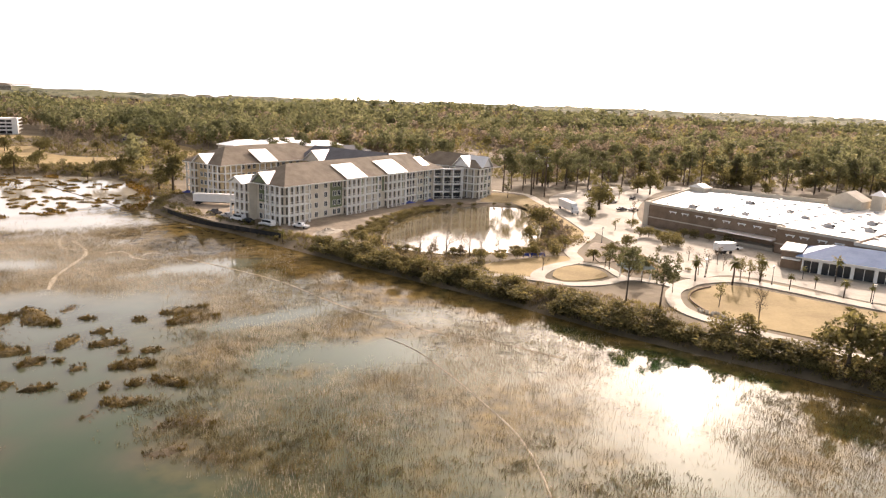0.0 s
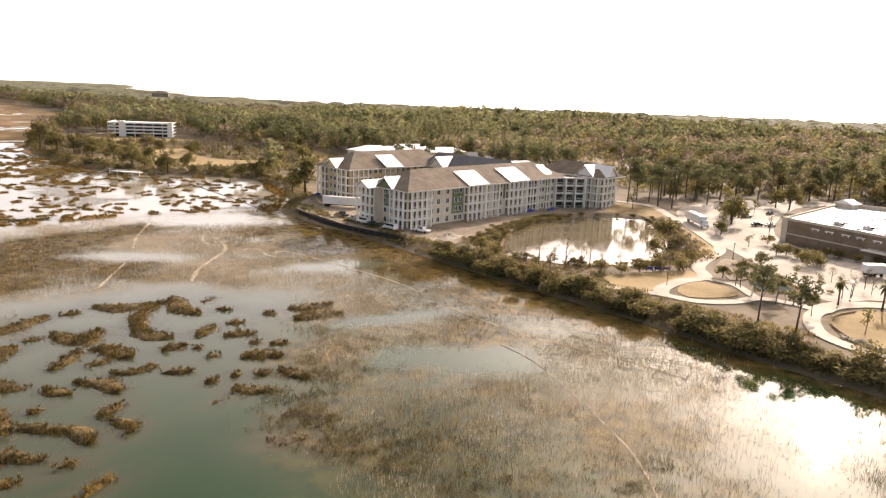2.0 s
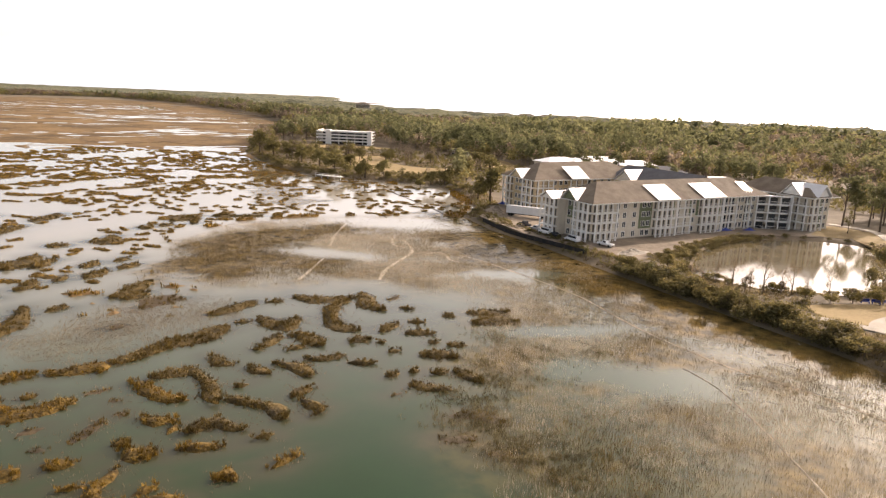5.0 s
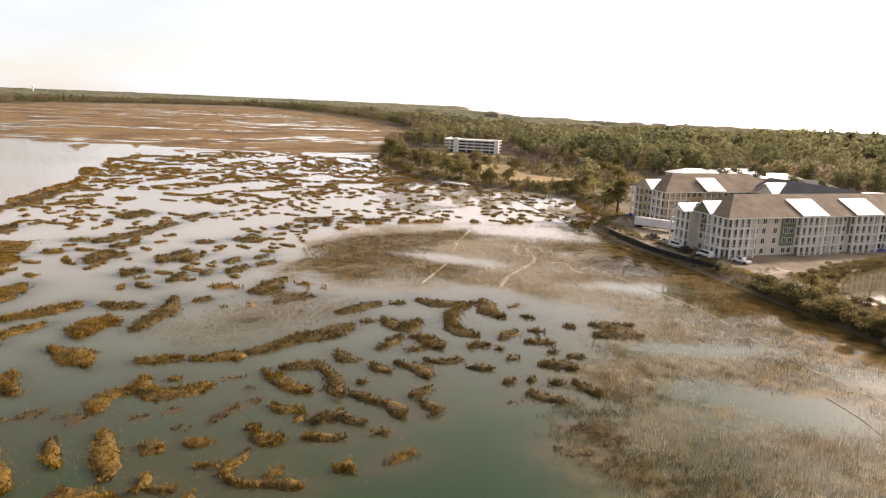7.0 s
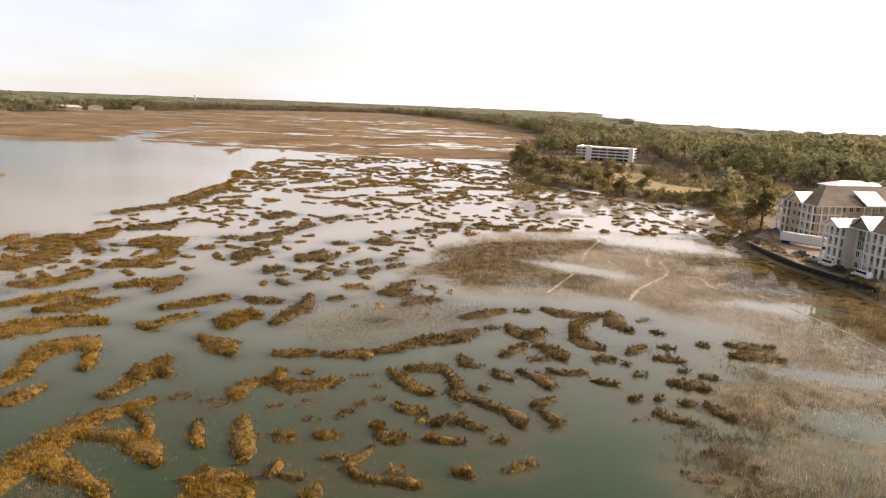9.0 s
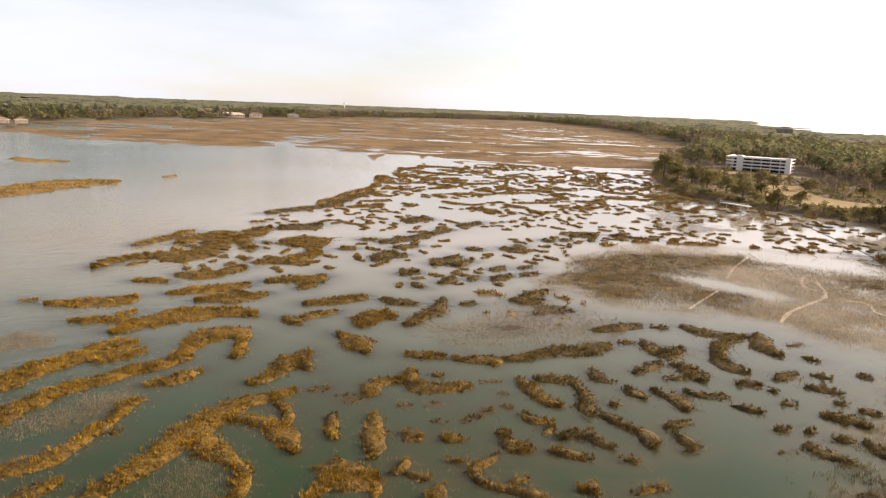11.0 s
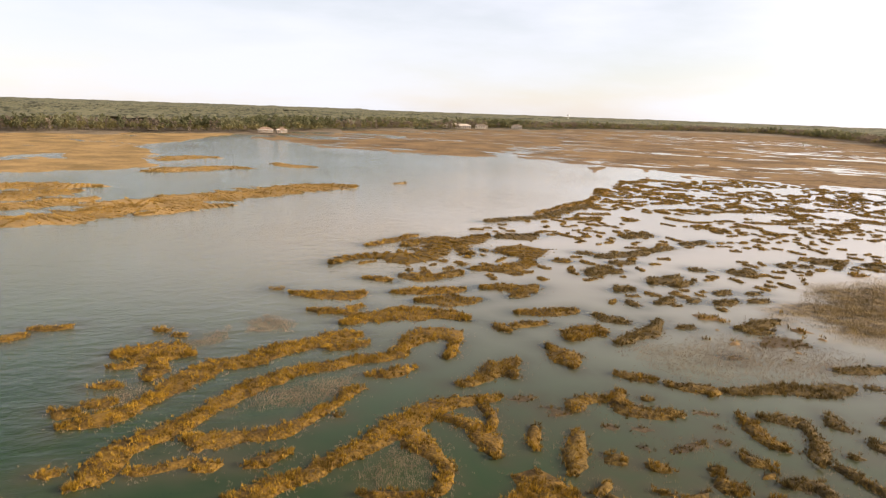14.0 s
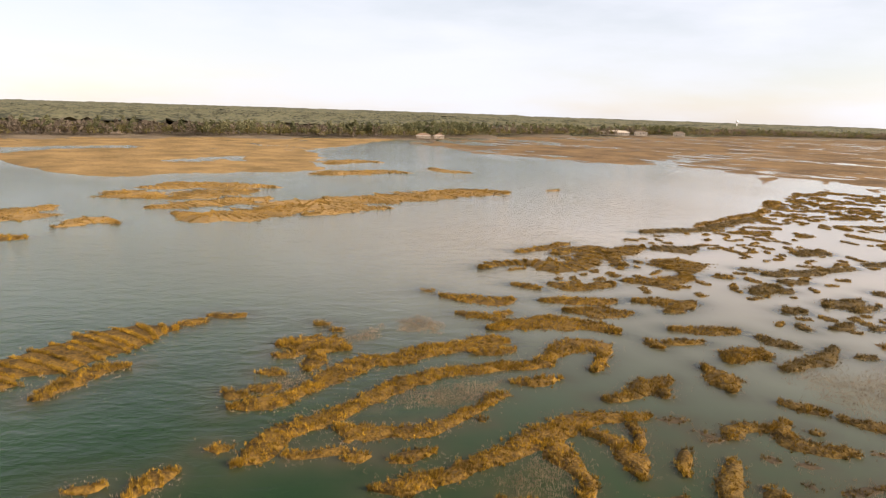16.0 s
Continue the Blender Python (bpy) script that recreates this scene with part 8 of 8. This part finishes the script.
def car(x, y, heading, paint, kind, label, z=2.09):
    e = new("pickup_truck" if kind == "pickup" else "van" if kind == "van" else "car")
    e.matrix_world = pose(x, y, z, 0, 0, heading)
    if kind == "pickup":
        L, hw = 2.75, 0.95
        body = [(-L, 0.45), (L, 0.45), (L, 0.95), (1.0, 1.08), (-L, 1.05)]
        cab = [(-0.85, 1.05), (1.15, 1.05), (0.55, 1.78), (-0.70, 1.80)]
    elif kind == "van":
        L, hw = 2.7, 0.98
        body = [(-L, 0.4), (L, 0.4), (L, 1.0), (1.9, 1.2), (-L, 1.25)]
        cab = [(-L + 0.05, 1.2), (1.85, 1.2), (1.2, 2.1), (-L + 0.15, 2.15)]
    else:
        L, hw = 2.25, 0.88
        body = [(-L, 0.35), (L, 0.35), (L, 0.75), (0.9, 0.95), (-1.6, 0.98), (-L, 0.9)]
        cab = [(-1.55, 0.93), (0.95, 0.93), (0.25, 1.42), (-1.0, 1.44)]
    profile("body", body, hw, paint, e)
    profile("cabin", [(a, b) for a, b in cab], hw - 0.05, paint, e, 0.16)
    zc0, zc1 = cab[0][1] + 0.10, max(b for _, b in cab) - 0.12
    for s in (1, -1):
        boxes("side_window", M_GLASS, e, (cab[0][0] + 0.35, cab[1][0] - 0.62, s * (hw - 0.13) - 0.05, s * (hw - 0.13) + 0.05, zc0, zc1))
    solid("windscreen", [(cab[1][0] + 0.015, hw - 0.2, zc0), (cab[1][0] + 0.015, -hw + 0.2, zc0), (cab[2][0] + 0.03, -hw + 0.3, zc1), (cab[2][0] + 0.03, hw - 0.3, zc1)], [(0, 1, 2, 3)], M_GLASS, e, thick=0.03)
    for wx in (-L * 0.62, L * 0.62):
        for s in (1, -1):
            again("wheel", WHEEL, e, "", pose(wx, s * (hw - 0.1), 0.36))
    return tagged(e, label, "vehicle", "parked vehicles")


car(-70, 219.5, 150, M_CARGREY, "pickup", "silver pickup truck parked at the building site")
car(-65.5, 215.5, 150, M_CARWHITE, "van", "white van parked at the building site")
car(-62, 213.5, 150, M_CARDARK, "car", "dark car parked at the building site")
car(-54.5, 208.5, 150, M_CARWHITE, "van", "white van parked by the building corner")
car(-44, 208.3, 155, M_CARWHITE, "pickup", "white pickup truck parked below the balconies")
car(-76, 225, 140, M_CARDARK, "pickup", "dark pickup truck beside the dirt heap")
for x, y, a, p, l in ((70, 287, 30, M_CARGREY, "silver car parked by the store"), (69.5, 268, 30, M_CARDARK, "dark car parked by the store"), (74, 268, 30, M_CARGREY, "silver car parked by the store"), (67, 320, 80, M_CARDARK, "dark car on the drive under pines"),
                      (88, 204, -50, M_CARWHITE, "white car parked at the loading dock"), (82, 300, 60, M_CARDARK, "dark car parked by the store"), (64, 305, 60, M_CARWHITE, "white car on the drive under pines")):
    car(x, y, a, p, "car", l)


def trailer(name, x, y, heading, length, height, label, cab=False):
    e = new(name)
    e.matrix_world = pose(x, y, 2.09, 0, 0, heading)
    bm = bmesh.new()
    box(bm, -length / 2, length / 2, -1.25, 1.25, 1.05, height)
    bmesh.ops.bevel(bm, geom=list(bm.edges), offset=0.06, segments=1, affect="EDGES")
    part("box_body", bm, M_CARWHITE, e)
    boxes("chassis", M_TYRE, e, (-length / 2 + 0.3, length / 2 - 0.2, -0.5, 0.5, 0.75, 1.047))
    boxes("roof_rail", M_TRIM, e, (-length / 2, length / 2, -1.27, -1.2, height - 0.25, height - 0.05), (-length / 2, length / 2, 1.2, 1.27, height - 0.25, height - 0.05))
    for wx in (-length / 2 + 1.2, -length / 2 + 2.2) + ((length / 2 + 1.4,) if cab else (length / 2 - 1.5,)):
        for s in (1, -1):
            again("wheel", WHEEL, e, "", Matrix.Translation((wx, s * 1.05, 0.46)) @ Matrix.Diagonal((1.28, 1.1, 1.28, 1)))
    if cab:
        o = length / 2 + 0.15
        profile("cab", [(o, 0.6), (o + 2.4, 0.6), (o + 2.4, 1.5), (o + 1.7, 1.7), (o + 1.3, 2.7), (o, 2.8)], 1.15, M_CARWHITE, e, 0.1)
        boxes("cab_window", M_GLASS, e, (o + 0.4, o + 1.3, -1.18, 1.18, 1.75, 2.35))
    return tagged(e, label, "truck" if cab else "trailer")


trailer("box_truck", 47.0, 262.0, -78, 13.0, 3.9, "white box truck parked on the drive", True)
trailer("site_trailer", -82.0, 243.2, 0, 15.0, 3.9, "long white site trailer in the dirt yard")
trailer("storage_trailer", -66.0, 238.0, 60, 7.0, 3.6, "white storage trailer beside the unfinished wing")
trailer("delivery_trailer", 82.0, 197.0, 20, 6.0, 3.3, "white delivery trailer at the loading dock")


# ---- poles, fence, tarps, lamps ----
def pole(x, y, h, lean):
    e = new("utility_pole")
    e.matrix_world = pose(x, y, 1.9, lean, 0, 20)
    v, f = tube([(0, 0, 0), (0, 0, h)], [0.34, 0.22], 8)
    again("shaft", plain_mesh("shaft", v, f, M_POLE), e)
    for k in (0.6, 2.2):
        arm = boxes("crossarm", M_POLE, e, (-1.6, 1.6, -0.09, 0.09, h - k - 0.14, h - k))
        for s in (-1.4, -0.5, 0.5, 1.4):
            boxes("insulator", M_CARGREY, arm, (s - 0.07, s + 0.07, -0.07, 0.07, h - k + 0.003, h - k + 0.26))
    boxes("transformer", M_CARGREY, e, (0.30, 0.85, -0.28, 0.28, h - 4.6, h - 3.5))
    return tagged(e, "tall dark wooden utility pole at the edge of the pines", "utility pole", "utility poles")


pole(43, 298, 17.6, 0.5)
pole(41, 321, 18.2, -0.5)
pole(127, 362, 17.6, 1.0)


def wire(a, b, sag):
    pts_ = [Vector(a).lerp(Vector(b), t / 14) - Vector((0, 0, sag * 4 * (t / 14) * (1 - t / 14))) for t in range(15)]
    v, f = tube(pts_, [0.045] * 15, 4)
    tagged(again("power_line", plain_mesh("power_line", v, f, M_TYRE), None), "thin black power line slung between wooden poles", "power line", "power lines")


for dz in (0.5, 2.1):
    wire((43, 298, 19.3 - dz), (127, 362, 19.3 - dz), 2.2)
    wire((127, 362, 19.3 - dz), (245, 352, 19.3 - dz), 2.6)
    wire((41, 321, 19.9 - dz), (43, 298, 19.3 - dz), 0.5)
pole(245, 352, 17.6, 0.4)


def fence(pts, h, label):
    e = new("silt_fence")
    tagged(e, label, "fence")
    c = curve_points(pts, 3.0)
    for i in range(len(c) - 1):
        a, b = c[i], c[i + 1]
        d = (b - a).normalized()
        n = Vector((-d.y, d.x)) * 0.03
        solid("panel", [(a.x + n.x, a.y + n.y, 1.2), (b.x + n.x, b.y + n.y, 1.2), (b.x + n.x, b.y + n.y, 2.0 + h), (a.x + n.x, a.y + n.y, 2.0 + h), (a.x - n.x, a.y - n.y, 1.2), (b.x - n.x, b.y - n.y, 1.2), (b.x - n.x, b.y - n.y, 2.0 + h), (a.x - n.x, a.y - n.y, 2.0 + h)],
              [(0, 1, 2, 3), (7, 6, 5, 4), (3, 2, 6, 7)], M_FENCE, e)
        boxes("post", M_POLE, e, (a.x - 0.06, a.x + 0.06, a.y - 0.06, a.y + 0.06, 1.0, 2.15 + h))


fence([(-93, 228), (-77, 212.5), (-61, 204), (-47, 196.5)], 0.55, "black fabric silt fence above the marsh bank")
for i, (x, y, a, l) in enumerate(((22.5, 181.4, 18, 2), (24.8, 182.2, 18, 2), (27.0, 183.0, 18, 2))):
    b = new("park_bench")
    b.matrix_world = pose(x, y, 2.08, 0, 0, a)
    boxes("seat", M_BLUE, b, (-1, 1, -0.25, 0.25, 0.42, 0.5))
    boxes("backrest", M_BLUE, b, (-1, 1, 0.26, 0.34, 0.42, 1.05))
    for s in (-0.85, 0.85):
        boxes("leg", M_BLUE, b, (s - 0.05, s + 0.05, -0.2, 0.2, 0, 0.417))
    tagged(b, "blue bench at the edge of the lawn by the pond", "bench", "blue benches")
for x, y, rx, ry, rot in ((-14, 264.5, 4.2, 1.2, 50), (-96, 276, 6.5, 1.6, -20), (-101, 268, 3.2, 1.2, 10), (-6, 271, 3.0, 1.0, 40)):
    t_ = heap(x, y, rx, ry, 1.1, rot, "crumpled blue tarpaulin over building supplies", M_BLUE, int(rx * 10))
    t_.name = "tarpaulin"
    tagged(t_, "", "tarpaulin")


def street_lamp(x, y, h):
    e = new("street_lamp")
    e.matrix_world = pose(x, y, 2.05)
    v, f = tube([(0, 0, 0), (0, 0, h)], [0.09, 0.06], 6)
    again("pole", plain_mesh("pole", v, f, M_CARDARK), e)
    boxes("base", M_CARDARK, e, (-0.18, 0.18, -0.18, 0.18, 0, 0.35))
    boxes("lantern", M_TRIM, e, (-0.2, 0.2, -0.2, 0.2, h + 0.003, h + 0.5))
    boxes("cap", M_CARDARK, e, (-0.27, 0.27, -0.27, 0.27, h + 0.503, h + 0.6))
    tagged(e, "slim dark street lamp beside the promenade", "street lamp", "street lamps")


for x, y in ((80.5, 163), (97, 149.5), (66, 168), (110, 139), (53, 165), (48, 205)):
    street_lamp(x, y, 4.2)

# green-roofed shelter among the park pines
sh_ = new("park_shelter")
sh_.matrix_world = pose(47.5, 164.5, 2.06, 0, 0, 15)
for x in (-3, 3):
    for y in (-2, 2):
        boxes("post", M_TRIM, sh_, (x - 0.12, x + 0.12, y - 0.12, y + 0.12, 0, 2.8))
M_TEAL = material("teal_metal_roof", (0.11, 0.15, 0.13), (0.15, 0.19, 0.165), 0.4, rough=0.5)
solid("roof", [(-4, -3, 2.8), (4, -3, 2.8), (4, 3, 2.8), (-4, 3, 2.8), (-1.5, 0, 4.6), (1.5, 0, 4.6)], [(0, 1, 5, 4), (2, 3, 4, 5), (1, 2, 5), (3, 0, 4), (3, 2, 1, 0)], M_TEAL, sh_, "teal metal hip roof")
tagged(sh_, "open park shelter with a teal metal roof under pines", "shelter")


# ---- low pipe in the marsh, pale creek lines ----
def pipe(pts, z, r, label):
    c = curve_points(pts, 4.0)
    bm = bmesh.new()
    prev = None
    for i, p in enumerate(c):
        d = (c[min(i + 1, len(c) - 1)] - c[max(i - 1, 0)]).normalized()
        n = Vector((-d.y, d.x))
        row = [bm.verts.new((p.x + n.x * r * math.cos(a), p.y + n.y * r * math.cos(a), z + r * math.sin(a))) for a in (0, 1.05, 2.09, 3.14, 4.19, 5.24)]
        if prev:
            for k in range(6):
                bm.faces.new((prev[k], prev[(k + 1) % 6], row[(k + 1) % 6], row[k]))
        prev = row
    tagged(part("straw_wattle", bm, M_POLE, None), label, "erosion roll")


pipe([(22, 140), (30, 133.5), (40, 126.5), (49, 119.5), (60, 110.5), (72, 101), (95, 85)], 0.06, 0.10, "dark erosion roll lying along the marsh edge")
pipe([(-170, 287), (-151, 271), (-128, 252), (-106, 232)], 0.02, 0.16, "dark erosion roll across the shallow inlet")


# ---- things far off ----
def far_house(x, y, heading, w, d, h, mat, roof_mat, label, z=1.9):
    e = new("house")
    e.matrix_world = pose(x, y, z, 0, 0, heading)
    boxes("wall", mat, e, (-w / 2, w / 2, -d / 2, d / 2, 0, h))
    hip_roof(e, -w / 2, w / 2, -d / 2, d / 2, h, min(w, d) * 0.25, roof_mat)
    for k in range(max(1, int(h / 3))):
        for i in range(max(2, int(w / 4.5))):
            window(e, pose(0, -d / 2, 0), -w / 2 + 2.2 + i * (w - 4.4) / max(1, int(w / 4.5) - 1), 0.9 + 3 * k, 1.6, 1.7)
    return tagged(e, label, "house", "far houses")


far_house(-1006, -14, 90, 20, 12, 4.5, M_FARWALL, M_BRICK, "cream waterside house with a reddish roof at the creek mouth")
far_house(-1014, 8, 95, 14, 12, 4.5, M_FARWALL, M_BRICK, "tan waterside house with a reddish roof at the creek mouth")
far_house(-1462, 380, 75, 60, 16, 6, M_STUCCO, M_STUCCO, "long cream building on the far marsh shore")
far_house(-1478, 440, 75, 26, 14, 7, M_STUCCO, M_SHINGLE, "tan house on the far marsh shore")
far_house(-1530, 540, 70, 24, 14, 7, M_STUCCO, M_SHINGLE, "tan house on the far marsh shore")
far_house(-868, -392, 120, 16, 12, 7, M_FARWALL, M_SHINGLE, "tan house between the far shore trees")
far_house(-1000, -160, 100, 12, 10, 6, M_FARWALL, M_SHINGLE, "tan house between the far shore trees")
far_house(-820, 1290, 30, 30, 18, 20, M_FARWALL, M_SHINGLE, "pale building rising from the woods near the coast")
far_house(-218, 478, 20, 12, 8, 4, M_FARWALL, M_SHINGLE, "low white-roofed shed beside the woods")
for i in range(6):
    far_house(-535 + i * 45, 1395 + i * 12, 12, 36, 16, 12, M_STUCCO, M_FARWALL, "beach apartment block above the coastal trees")
dock = new("dock")
dock.matrix_world = pose(-965, -6, 0, 0, 0, 0)
boxes("planks", M_POLE, dock, (-2, 26, -1.5, 1.5, 0.9, 1.2), (20, 26, -8, 8, 0.91, 1.19))
for i in range(7):
    boxes("pile", M_POLE, dock, (i * 4 - 0.2, i * 4 + 0.2, -1.7, -1.51, -1, 1.7))
tagged(dock, "wooden dock in front of the waterside houses", "dock")
d2 = new("dock")
d2.matrix_world = pose(-212, 302, 0, 0, 0, 0)
boxes("planks", M_TRIM, d2, (-8, 8, -1.5, 1.5, 1.2, 1.45))
for i in range(5):
    boxes("railing", M_TRIM, d2, (-8 + i * 4 - 0.1, -8 + i * 4 + 0.1, -1.6, -1.45, -1, 2.4))
boxes("top_rail", M_TRIM, d2, (-8, 8, -1.62, -1.43, 2.403, 2.5))
tagged(d2, "pale wooden landing at the inlet shore", "dock")
wtw = new("water_tower")
wtw.matrix_world = pose(-3150, 1370, 1.9) @ Matrix.Scale(0.62, 4)
v, f = tube([(0, 0, 0), (0, 0, 38)], [2.2, 2.2], 10)
again("stem", plain_mesh("stem", v, f, M_TRIM), wtw)
v, f = tube([(0, 0, 36), (0, 0, 40), (0, 0, 47), (0, 0, 51)], [2.5, 9, 9, 1.0], 14)
again("tank", plain_mesh("tank", v, f, M_TRIM), wtw)
tagged(wtw, "white water tower far off above the woods", "water tower")
